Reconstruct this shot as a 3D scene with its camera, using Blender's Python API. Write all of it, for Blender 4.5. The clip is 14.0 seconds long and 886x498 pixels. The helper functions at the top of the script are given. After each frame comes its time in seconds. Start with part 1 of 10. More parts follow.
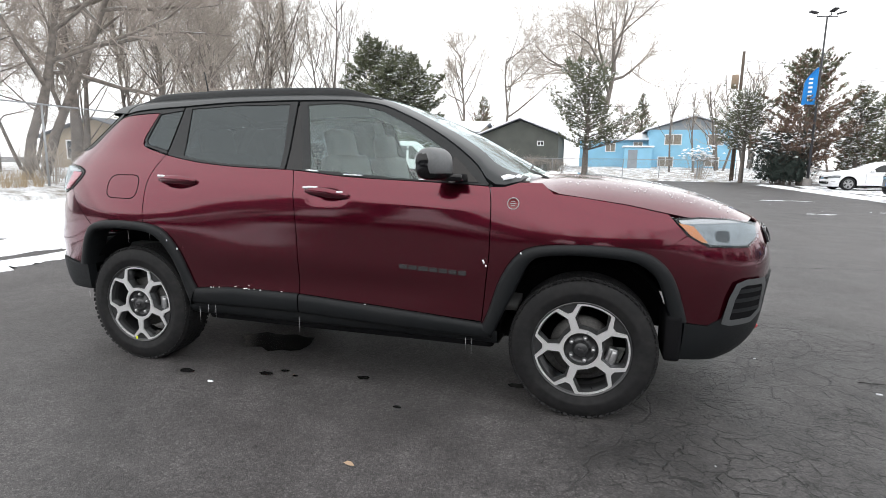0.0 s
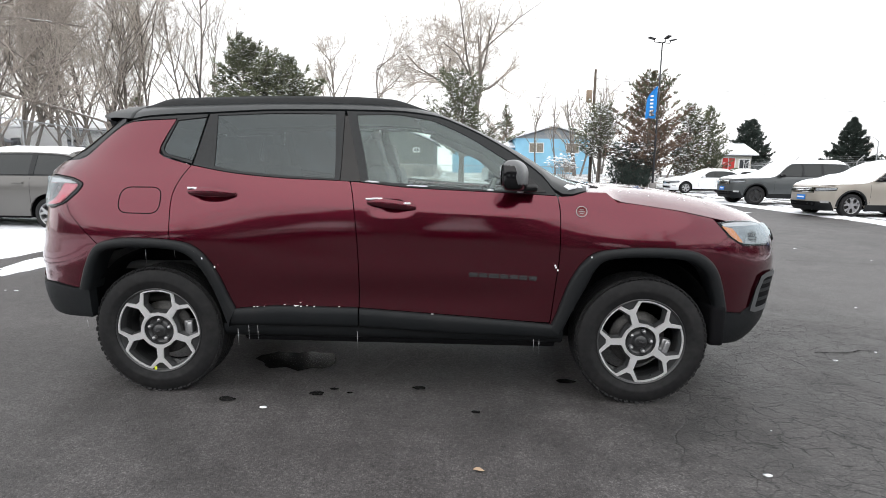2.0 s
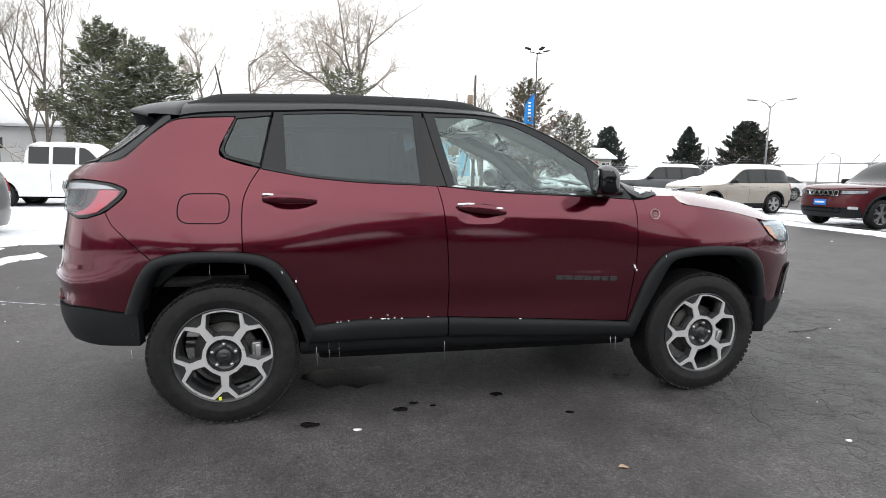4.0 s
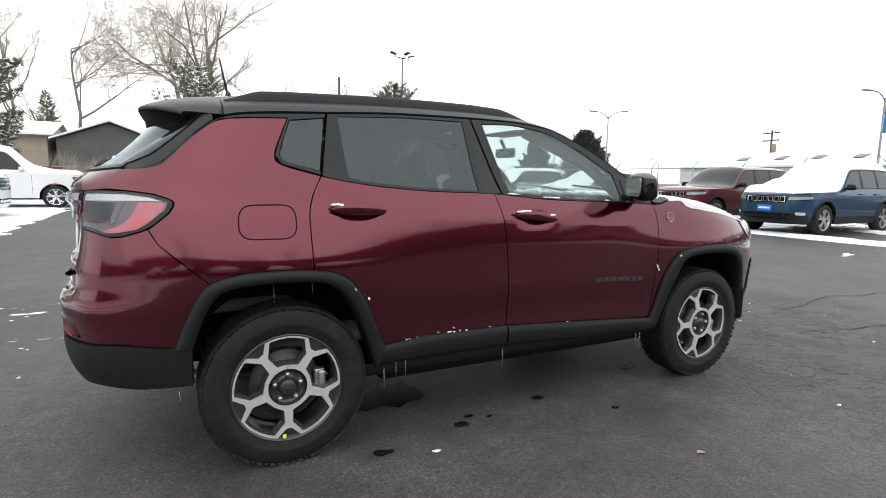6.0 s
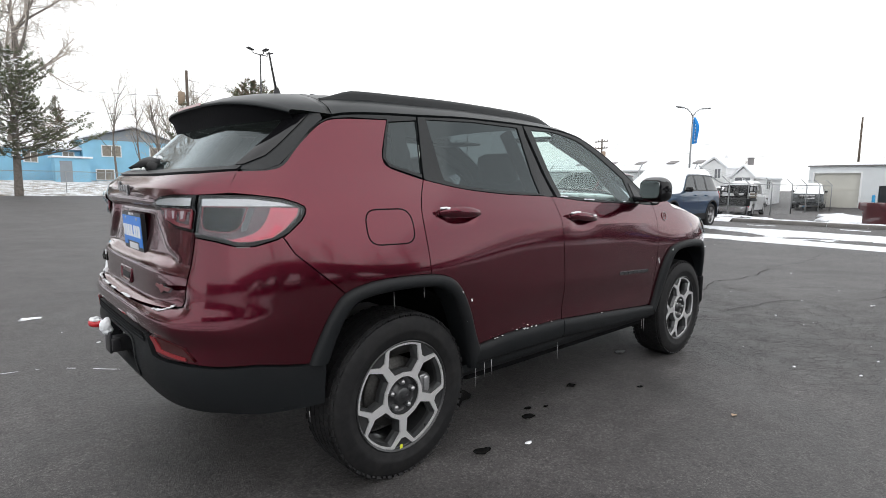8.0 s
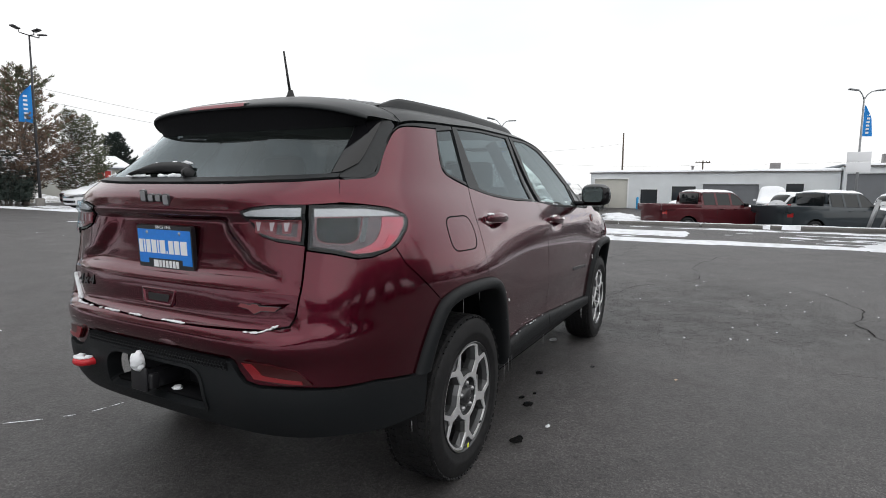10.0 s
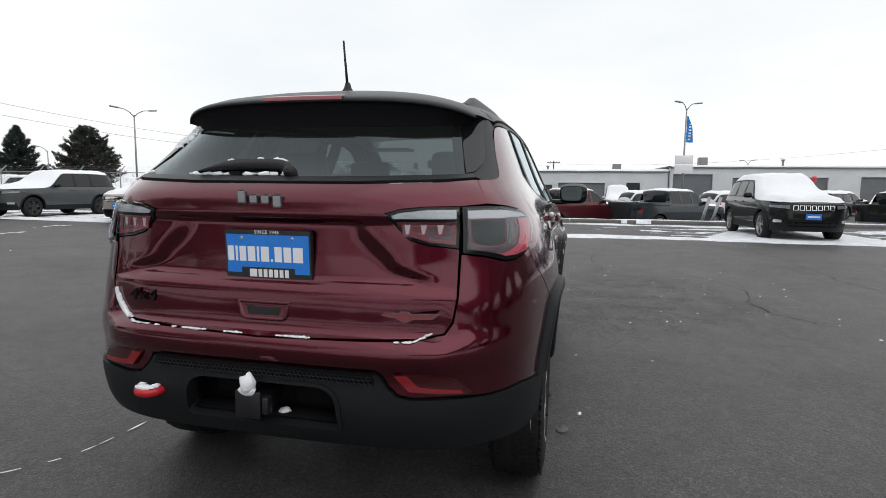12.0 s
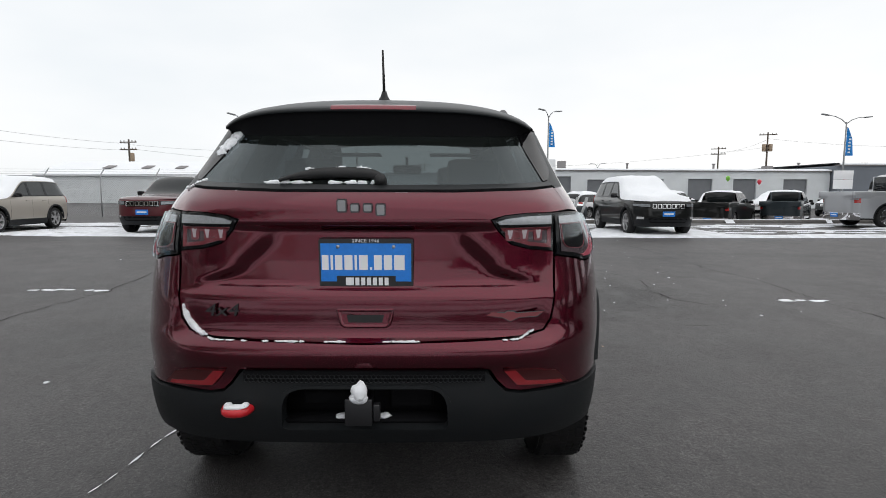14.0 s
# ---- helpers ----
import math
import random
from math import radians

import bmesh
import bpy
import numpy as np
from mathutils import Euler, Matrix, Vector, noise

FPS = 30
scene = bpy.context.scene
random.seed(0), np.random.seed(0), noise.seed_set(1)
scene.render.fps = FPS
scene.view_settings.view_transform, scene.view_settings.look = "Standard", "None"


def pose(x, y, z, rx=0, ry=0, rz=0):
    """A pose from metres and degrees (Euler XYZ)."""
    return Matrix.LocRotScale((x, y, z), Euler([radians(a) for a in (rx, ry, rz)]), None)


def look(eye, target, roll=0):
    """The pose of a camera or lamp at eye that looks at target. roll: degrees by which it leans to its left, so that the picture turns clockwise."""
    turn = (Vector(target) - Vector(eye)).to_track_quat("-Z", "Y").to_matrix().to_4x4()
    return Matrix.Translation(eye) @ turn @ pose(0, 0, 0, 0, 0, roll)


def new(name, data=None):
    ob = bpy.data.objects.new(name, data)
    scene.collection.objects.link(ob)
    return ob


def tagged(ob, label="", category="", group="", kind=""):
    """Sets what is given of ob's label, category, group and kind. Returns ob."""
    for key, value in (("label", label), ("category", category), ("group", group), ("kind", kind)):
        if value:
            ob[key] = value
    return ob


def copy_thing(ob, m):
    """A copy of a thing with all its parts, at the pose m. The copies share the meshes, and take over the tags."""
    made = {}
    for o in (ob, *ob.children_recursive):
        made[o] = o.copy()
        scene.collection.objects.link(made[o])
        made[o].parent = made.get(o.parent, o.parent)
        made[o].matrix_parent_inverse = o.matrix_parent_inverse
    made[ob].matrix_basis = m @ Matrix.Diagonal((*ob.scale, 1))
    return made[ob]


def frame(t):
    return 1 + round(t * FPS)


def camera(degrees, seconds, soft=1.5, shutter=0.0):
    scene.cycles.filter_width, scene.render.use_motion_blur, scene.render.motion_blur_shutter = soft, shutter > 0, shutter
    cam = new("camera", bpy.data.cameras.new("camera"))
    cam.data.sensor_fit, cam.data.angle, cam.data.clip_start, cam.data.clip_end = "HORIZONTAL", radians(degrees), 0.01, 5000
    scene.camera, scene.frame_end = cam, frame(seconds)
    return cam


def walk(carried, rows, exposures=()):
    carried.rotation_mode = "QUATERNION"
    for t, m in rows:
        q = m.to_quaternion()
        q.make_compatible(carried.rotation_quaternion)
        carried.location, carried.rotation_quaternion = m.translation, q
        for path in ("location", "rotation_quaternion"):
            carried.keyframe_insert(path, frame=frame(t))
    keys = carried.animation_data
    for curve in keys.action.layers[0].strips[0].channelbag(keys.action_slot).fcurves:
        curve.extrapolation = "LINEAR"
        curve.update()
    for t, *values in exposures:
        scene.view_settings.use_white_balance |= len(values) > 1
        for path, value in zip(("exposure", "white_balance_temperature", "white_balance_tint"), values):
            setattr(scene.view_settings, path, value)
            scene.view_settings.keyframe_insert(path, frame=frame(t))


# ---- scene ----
cam = camera(79.2, 14.0, soft=0.9)
PATH = [
    (0, (2.652, -3.462, 1.232), (2.122, -1.559, 0.916), 0.9),
    (0.5, (2.384, -3.53, 1.242), (1.981, -1.596, 0.932), 0.9),
    (1, (2.148, -3.596, 1.244), (1.867, -1.638, 0.945), 0.9),
    (1.5, (1.889, -3.67, 1.247), (1.725, -1.698, 0.958), 0.8),
    (2, (1.637, -3.698, 1.243), (1.584, -1.719, 0.956), 0.9),
    (2.5, (1.364, -3.686, 1.243), (1.411, -1.708, 0.956), 0.9),
    (3, (1.093, -3.671, 1.243), (1.253, -1.698, 0.956), 1.0),
    (3.2, (0.965, -3.655, 1.24), (1.177, -1.686, 0.957), 1.0),
    (5.3, (-0.073, -3.325, 1.25), (0.647, -1.478, 0.985), 1.0),
    (5.5, (-0.17, -3.283, 1.256), (0.604, -1.458, 0.994), 1.0),
    (6, (-0.419, -3.156, 1.247), (0.481, -1.389, 0.993), 0.9),
    (6.5, (-0.674, -3.01, 1.25), (0.341, -1.304, 0.999), 1.0),
    (7, (-0.918, -2.878, 1.247), (0.209, -1.244, 1.004), 1.0),
    (7.5, (-1.15, -2.753, 1.25), (0.082, -1.196, 1.011), 1.0),
    (8, (-1.351, -2.588, 1.232), (-0.009, -1.124, 0.997), 0.9),
    (8.2, (-1.432, -2.512, 1.235), (-0.044, -1.091, 1.0), 0.9),
    (10.3, (-2.112, -1.708, 1.23), (-0.313, -0.86, 1.018), 0.7),
    (10.5, (-2.145, -1.62, 1.233), (-0.324, -0.821, 1.017), 0.8),
    (11, (-2.238, -1.398, 1.227), (-0.373, -0.708, 1.013), 0.8),
    (11.5, (-2.32, -1.189, 1.232), (-0.417, -0.612, 1.019), 0.8),
    (12, (-2.362, -0.963, 1.232), (-0.426, -0.509, 1.019), 0.7),
    (12.5, (-2.421, -0.755, 1.237), (-0.456, -0.447, 1.023), 0.7),
    (13, (-2.494, -0.547, 1.24), (-0.512, -0.38, 1.03), 0.7),
    (13.5, (-2.545, -0.37, 1.25), (-0.557, -0.324, 1.045), 0.6),
    (14, (-2.556, -0.236, 1.245), (-0.566, -0.258, 1.043), 0.2),
]
walk(cam, [(t, look(eye, target, roll)) for t, eye, target, roll in PATH],
     exposures=[(0, 0.87), (5.3, 0.80), (8.2, 0.54), (10.3, 0.19), (14, 0.09)])

# ---- sky and sun: a bright overcast winter day ----
world = bpy.data.worlds.new("overcast_sky")
scene.world = world
world.use_nodes = True
wn, wl = world.node_tree.nodes, world.node_tree.links
wn.clear()
w_out = wn.new("ShaderNodeOutputWorld")
w_bg = wn.new("ShaderNodeBackground")
w_sky = wn.new("ShaderNodeTexSky")
w_sky.sky_type = "NISHITA"
w_sky.sun_disc = False
SUN_EL, SUN_ROT = radians(52), radians(200)
w_sky.sun_elevation, w_sky.sun_rotation = SUN_EL, SUN_ROT
w_sky.air_density, w_sky.dust_density = 1.0, 3.0
w_scale = wn.new("ShaderNodeVectorMath")
w_scale.operation = "SCALE"
w_scale.inputs["Scale"].default_value = 0.10
w_tc = wn.new("ShaderNodeTexCoord")
w_map = wn.new("ShaderNodeMapping")
w_map.inputs["Scale"].default_value = (1.0, 1.0, 3.0)
w_noise = wn.new("ShaderNodeTexNoise")
w_noise.inputs["Scale"].default_value = 1.6
w_noise.inputs["Detail"].default_value = 4.0
w_ramp = wn.new("ShaderNodeValToRGB")
w_ramp.color_ramp.elements[0].position, w_ramp.color_ramp.elements[0].color = 0.25, (0.86, 0.90, 0.93, 1)
w_ramp.color_ramp.elements[1].position, w_ramp.color_ramp.elements[1].color = 0.62, (1.02, 1.02, 1.02, 1)
w_mix = wn.new("ShaderNodeMix")
w_mix.data_type = "RGBA"
w_mix.inputs[0].default_value = 0.93
wl.new(w_tc.outputs["Generated"], w_map.inputs["Vector"])
wl.new(w_map.outputs["Vector"], w_noise.inputs["Vector"])
wl.new(w_noise.outputs["Fac"], w_ramp.inputs["Fac"])
wl.new(w_sky.outputs["Color"], w_scale.inputs[0])
wl.new(w_scale.outputs["Vector"], w_mix.inputs[6])
wl.new(w_ramp.outputs["Color"], w_mix.inputs[7])
wl.new(w_mix.outputs[2], w_bg.inputs["Color"])
wl.new(w_bg.outputs["Background"], w_out.inputs["Surface"])
w_bg.inputs["Strength"].default_value = 1.0

sun_data = bpy.data.lights.new("sun", "SUN")
sun_data.energy, sun_data.angle, sun_data.color = 0.55, radians(110), (1.0, 0.97, 0.93)
sun = new("sun", sun_data)
sun.matrix_world = look((0, 0, 0), (-math.sin(SUN_ROT) * math.cos(SUN_EL), -math.cos(SUN_ROT) * math.cos(SUN_EL), -math.sin(SUN_EL)))

# ---- materials ----
def mat(name, color, rough=0.5, metal=0.0, coat=0.0, grain=None, bump=None, spec=0.5, vary=0.0, wear=None, alpha=None):
    """A procedural surface. grain: (scale, amount) of fine lightness, wear: (scale, amount, colour) of broad stains, bump: (scale, height in metres)."""
    m = bpy.data.materials.new(name)
    m.use_nodes = True
    nt = m.node_tree
    b = nt.nodes["Principled BSDF"]
    b.inputs["Base Color"].default_value = (*color, 1)
    b.inputs["Roughness"].default_value = rough
    b.inputs["Metallic"].default_value = metal
    b.inputs["Specular IOR Level"].default_value = spec
    b.inputs["Coat Weight"].default_value = coat
    b.inputs["Coat Roughness"].default_value = 0.03
    tc = nt.nodes.new("ShaderNodeTexCoord")

    def noise_at(scale, detail=4.0):
        n = nt.nodes.new("ShaderNodeTexNoise")
        n.inputs["Scale"].default_value, n.inputs["Detail"].default_value = scale, detail
        nt.links.new(tc.outputs["Object"], n.inputs["Vector"])
        return n

    last = None
    if wear:
        n = noise_at(wear[0])
        r = nt.nodes.new("ShaderNodeMapRange")
        r.inputs["From Min"].default_value, r.inputs["From Max"].default_value = 0.42, 0.68
        r.inputs["To Max"].default_value = wear[1]
        x = nt.nodes.new("ShaderNodeMix")
        x.data_type = "RGBA"
        x.inputs[6].default_value, x.inputs[7].default_value = (*color, 1), (*wear[2], 1)
        nt.links.new(n.outputs["Fac"], r.inputs["Value"])
        nt.links.new(r.outputs["Result"], x.inputs[0])
        last = x.outputs[2]
    if grain or vary:
        h = nt.nodes.new("ShaderNodeHueSaturation")
        h.inputs["Color"].default_value = (*color, 1)
        if last:
            nt.links.new(last, h.inputs["Color"])
        r = nt.nodes.new("ShaderNodeMapRange")
        if grain:
            n = noise_at(grain[0], 6.0)
            nt.links.new(n.outputs["Fac"], r.inputs["Value"])
            r.inputs["From Min"].default_value, r.inputs["From Max"].default_value = 0.3, 0.7
            r.inputs["To Min"].default_value, r.inputs["To Max"].default_value = 1 - grain[1], 1 + grain[1]
        else:
            o = nt.nodes.new("ShaderNodeObjectInfo")
            nt.links.new(o.outputs["Random"], r.inputs["Value"])
            r.inputs["To Min"].default_value, r.inputs["To Max"].default_value = 1 - vary, 1 + vary
        nt.links.new(r.outputs["Result"], h.inputs["Value"])
        last = h.outputs["Color"]
    if last:
        nt.links.new(last, b.inputs["Base Color"])
    if bump:
        n = noise_at(bump[0], 5.0)
        k = nt.nodes.new("ShaderNodeBump")
        k.inputs["Distance"].default_value = bump[1]
        nt.links.new(n.outputs["Fac"], k.inputs["Height"])
        nt.links.new(k.outputs["Normal"], b.inputs["Normal"])
    return m


def glass_mat(name, tint, rough=0.0, veil=0.0, ior=1.55):
    """A thin pane: clear tinted transmission with a mirror-like skin."""
    m = bpy.data.materials.new(name)
    m.use_nodes = True
    nt = m.node_tree
    nt.nodes.clear()
    out = nt.nodes.new("ShaderNodeOutputMaterial")
    mix = nt.nodes.new("ShaderNodeMixShader")
    clear = nt.nodes.new("ShaderNodeBsdfTransparent")
    clear.inputs["Color"].default_value = (*tint, 1)
    shine = nt.nodes.new("ShaderNodeBsdfGlossy")
    shine.inputs["Roughness"].default_value = rough
    shine.inputs["Color"].default_value = (0.86, 0.96, 1.0, 1)
    f0 = ((ior - 1) / (ior + 1)) ** 2 * 1.2          # both faces of a thin pane
    lw = nt.nodes.new("ShaderNodeLayerWeight")
    lw.inputs["Blend"].default_value = 0.5
    pw = nt.nodes.new("ShaderNodeMath")
    pw.operation = "POWER"
    pw.inputs[1].default_value = 5.0
    fr = nt.nodes.new("ShaderNodeMapRange")
    fr.inputs["To Min"].default_value = f0
    nt.links.new(lw.outputs["Facing"], pw.inputs[0])
    nt.links.new(pw.outputs[0], fr.inputs["Value"])
    nt.links.new(fr.outputs["Result"], mix.inputs["Fac"])
    nt.links.new(clear.outputs["BSDF"], mix.inputs[1])
    nt.links.new(shine.outputs["BSDF"], mix.inputs[2])
    nt.links.new(mix.outputs["Shader"], out.inputs["Surface"])
    if veil:                                        # pale diffuse veil mixed in, standing for reflected sky and frost haze
        haze = nt.nodes.new("ShaderNodeBsdfDiffuse")
        haze.inputs["Color"].default_value = (0.66, 0.78, 0.74, 1)
        over = nt.nodes.new("ShaderNodeMixShader")
        over.inputs["Fac"].default_value = veil
        nt.links.new(mix.outputs["Shader"], over.inputs[1])
        nt.links.new(haze.outputs["BSDF"], over.inputs[2])
        nt.links.new(over.outputs["Shader"], out.inputs["Surface"])
    return m


def paint_mat(name, color, flake=0.35, rough=0.32):
    m = mat(name, color, rough, flake, 1.0, spec=0.0)
    b = m.node_tree.nodes["Principled BSDF"]
    b.inputs["Coat Roughness"].default_value = 0.025
    b.inputs["Coat IOR"].default_value = 1.50
    nt = m.node_tree
    tc = nt.nodes.new("ShaderNodeTexCoord")
    n = nt.nodes.new("ShaderNodeTexNoise")          # orange peel of the lacquer
    n.inputs["Scale"].default_value = 260.0
    n.inputs["Detail"].default_value = 1.0
    k = nt.nodes.new("ShaderNodeBump")
    k.inputs["Distance"].default_value = 0.00006
    nt.links.new(tc.outputs["Object"], n.inputs["Vector"])
    nt.links.new(n.outputs["Fac"], k.inputs["Height"])
    nt.links.new(k.outputs["Normal"], b.inputs["Coat Normal"])
    d = nt.nodes.new("ShaderNodeTexNoise")          # road film
    d.inputs["Scale"].default_value = 9.0
    d.inputs["Detail"].default_value = 8.0
    nt.links.new(tc.outputs["Object"], d.inputs["Vector"])
    r = nt.nodes.new("ShaderNodeMapRange")
    r.inputs["From Min"].default_value, r.inputs["From Max"].default_value = 0.45, 0.8
    r.inputs["To Min"].default_value, r.inputs["To Max"].default_value = 0.01, 0.045
    nt.links.new(d.outputs["Fac"], r.inputs["Value"])
    nt.links.new(r.outputs["Result"], b.inputs["Coat Roughness"])
    return m


M_RED = paint_mat("velvet_red_paint", (0.100, 0.0050, 0.0165), 0.88, 0.2)
M_ROOF = mat("satin_black_roof_paint", (0.015, 0.0175, 0.019), 0.36, 0.0, 0.0, grain=(40, 0.15), spec=0.3)
M_CLAD = mat("charcoal_grained_plastic", (0.009, 0.0105, 0.012), 0.55, grain=(300, 0.25), bump=(900, 0.0004), wear=(7, 0.4, (0.015, 0.015, 0.016)), spec=0.22)
M_TRIM = mat("black_window_trim", (0.014, 0.0155, 0.017), 0.42, grain=(60, 0.15), spec=0.28)
M_GLOSS = mat("gloss_black_plastic", (0.006, 0.006, 0.007), 0.08, spec=0.35)
M_DARK = mat("black_underbody", (0.006, 0.006, 0.007), 0.85, bump=(60, 0.002), spec=0.1)
M_GREYTRIM = mat("satin_grey_trim", (0.10, 0.105, 0.11), 0.4, 0.3, grain=(120, 0.1))
M_RUB = mat("tyre_rubber", (0.011, 0.011, 0.012), 0.65, grain=(35, 0.3), bump=(400, 0.0003), wear=(11, 0.35, (0.028, 0.027, 0.026)), spec=0.25)
M_SEAL = mat("rubber_seal", (0.008, 0.008, 0.009), 0.6)
M_ALLOY = mat("machined_alloy", (0.80, 0.80, 0.81), 0.30, 0.6, 0.3, grain=(220, 0.06))
M_ALLOYG = mat("grey_painted_alloy", (0.085, 0.087, 0.09), 0.34, 0.55, 0.3, grain=(120, 0.06))
M_CAP = mat("satin_grey_mirror_cap", (0.115, 0.118, 0.122), 0.36, 0.35, grain=(90, 0.08))
M_POCKET = mat("dark_painted_alloy", (0.035, 0.036, 0.038), 0.32, 0.3, 0.3)
M_STEEL = mat("brushed_steel", (0.42, 0.42, 0.43), 0.38, 0.9, grain=(150, 0.15))
M_IRON = mat("brake_iron", (0.07, 0.068, 0.066), 0.5, 0.6, grain=(90, 0.3))
M_CHROME = mat("chrome", (0.75, 0.75, 0.76), 0.08, 1.0)
M_DCHROME = mat("dark_chrome_badge", (0.10, 0.10, 0.105), 0.22, 0.8)
M_GREYB = mat("grey_badge", (0.30, 0.30, 0.31), 0.35, 0.6)
# the veil amounts lighten the panes like a reflected haze
M_GLASS = glass_mat("window_glass", (0.78, 0.87, 0.84), veil=0.06)
M_TINT = glass_mat("tinted_window_glass", (0.085, 0.10, 0.108), veil=0.012)
M_LENS = glass_mat("clear_lamp_lens", (0.90, 0.92, 0.93), 0.03, ior=1.36)
M_LRED = mat("red_lamp_lens", (0.60, 0.035, 0.075), 0.2, coat=0.6, grain=(60, 0.2))
M_BRAKE = mat("dull_red_brake_lens", (0.20, 0.018, 0.03), 0.3, coat=0.6, grain=(200, 0.15))
M_LINK = mat("smoked_lamp_inner", (0.105, 0.072, 0.08), 0.2, 0.3, coat=0.3, grain=(40, 0.3))
M_LBAND = mat("clear_lamp_band", (0.46, 0.46, 0.475), 0.2, 0.4, 0.3, grain=(160, 0.2))
M_LSIL = mat("lamp_reflector", (0.72, 0.73, 0.75), 0.22, 0.55, grain=(120, 0.2))
M_LPINK = mat("pale_red_light_guide", (0.52, 0.085, 0.125), 0.25, coat=0.5, grain=(14, 0.12))
M_LWHITE = mat("lamp_white_diffuser", (0.55, 0.46, 0.48), 0.25, coat=0.5)
M_AMBER = mat("amber_lamp", (0.58, 0.20, 0.06), 0.2, coat=0.6)
M_REFL = mat("red_reflector", (0.040, 0.003, 0.004), 0.3, coat=0.15, grain=(300, 0.2))
M_REDGE = mat("bright_reflector_edge", (0.22, 0.010, 0.015), 0.3, coat=0.3)
M_HOOK = mat("red_tow_hook_paint", (0.52, 0.012, 0.02), 0.4, coat=0.3)
M_SNOW = mat("fresh_snow", (0.86, 0.88, 0.91), 0.75, grain=(25, 0.05), bump=(30, 0.012), spec=0.3)
M_SEAT = mat("black_seat_leather", (0.016, 0.016, 0.018), 0.5, bump=(250, 0.0006))
M_CABIN = mat("grey_cabin_trim", (0.10, 0.10, 0.10), 0.7, grain=(200, 0.1))
M_HEAD = mat("light_headliner", (0.30, 0.30, 0.29), 0.9, grain=(300, 0.1))
M_SCREEN = mat("dark_screen", (0.03, 0.035, 0.04), 0.1)
M_PBLUE = mat("plate_blue", (0.010, 0.20, 0.70), 0.35, grain=(80, 0.06))
M_PWHITE = mat("plate_white", (0.82, 0.83, 0.85), 0.4)
M_PBLACK = mat("plate_frame_black", (0.012, 0.012, 0.014), 0.35)
M_BADGE_RED = mat("badge_red", (0.16, 0.010, 0.016), 0.35, 0.2, 0.5)
M_YELLOW = mat("yellow_sticker", (0.80, 0.85, 0.05), 0.5)
M_WATER = mat("meltwater", (0.5, 0.5, 0.52), 0.05, spec=0.8)
M_MIRROR = mat("mirror_glass", (0.42, 0.44, 0.45), 0.03, 1.0)
M_HEADREF = mat("grey_headlamp_inside", (0.24, 0.26, 0.28), 0.25, 0.5, grain=(30, 0.3))

# ---- small modelling tools ----
from mathutils.geometry import tessellate_polygon


def part(name, bm, material, parent=None, label="", smooth=True, kind="", category=""):
    """Links a bmesh as one mesh object under a thing or a part."""
    me = bpy.data.meshes.new(name)
    bm.normal_update()
    for f in bm.faces:
        f.smooth = smooth
    bm.to_mesh(me)
    bm.free()
    for m in (material if isinstance(material, (list, tuple)) else (material,)):
        me.materials.append(m)
    ob = new(name, me)
    ob.parent = parent
    return tagged(ob, label, category, "", kind)


def thing(name, label, category, group="", m=None):
    """An Empty at the base of a thing that has parts."""
    ob = new(name)
    ob.empty_display_size = 0.2
    if m:
        ob.matrix_basis = m
    return tagged(ob, label, category, group)


def put_box(bm, c, size, m=None, bevel=0.0, index=0):
    """A box about c, rounded along its edges where bevel is given."""
    t = Matrix.Translation(c) @ Matrix.Diagonal((*size, 1))
    geo = bmesh.ops.create_cube(bm, size=1, matrix=(m @ t) if m else t)
    faces = {f for v in geo["verts"] for f in v.link_faces}
    for f in faces:
        f.material_index = index
    if bevel:
        edges = {e for v in geo["verts"] for e in v.link_edges}
        bmesh.ops.bevel(bm, geom=list(edges), offset=bevel, segments=2, affect="EDGES", profile=0.6)


def put_lathe(bm, rows, n=32, m=None, arc=1.0, close=True):
    """Turns rows of (radius, height) about the local z axis."""
    m = m or Matrix()
    rings = []
    for i in range(n if arc >= 1 else n + 1):
        a = 2 * math.pi * arc * i / n
        rings.append([bm.verts.new(m @ Vector((r * math.cos(a), r * math.sin(a), h))) for r, h in rows])
    count = n
    for i in range(count):
        a, b = rings[i], rings[(i + 1) % len(rings)]
        for j in range(len(rows) - 1):
            bm.faces.new((a[j], b[j], b[j + 1], a[j + 1]))
    return rings


def put_tube(bm, pts, r0, r1=None, n=6, cap=True):
    """A tapered tube along points."""
    r1 = r0 if r1 is None else r1
    pts = [Vector(p) for p in pts]
    rings, up = [], None
    for i, p in enumerate(pts):
        d = (pts[min(i + 1, len(pts) - 1)] - pts[max(i - 1, 0)]).normalized()
        if up is None:
            up = d.orthogonal().normalized()
        up = (up - d * up.dot(d)).normalized()
        side = d.cross(up)
        r = r0 + (r1 - r0) * i / max(1, len(pts) - 1)
        rings.append([bm.verts.new(p + (up * math.cos(2 * math.pi * k / n) + side * math.sin(2 * math.pi * k / n)) * r) for k in range(n)])
    for a, b in zip(rings, rings[1:]):
        for k in range(n):
            bm.faces.new((a[k], a[(k + 1) % n], b[(k + 1) % n], b[k]))
    if cap:
        bm.faces.new(rings[0][::-1])
        bm.faces.new(rings[-1])


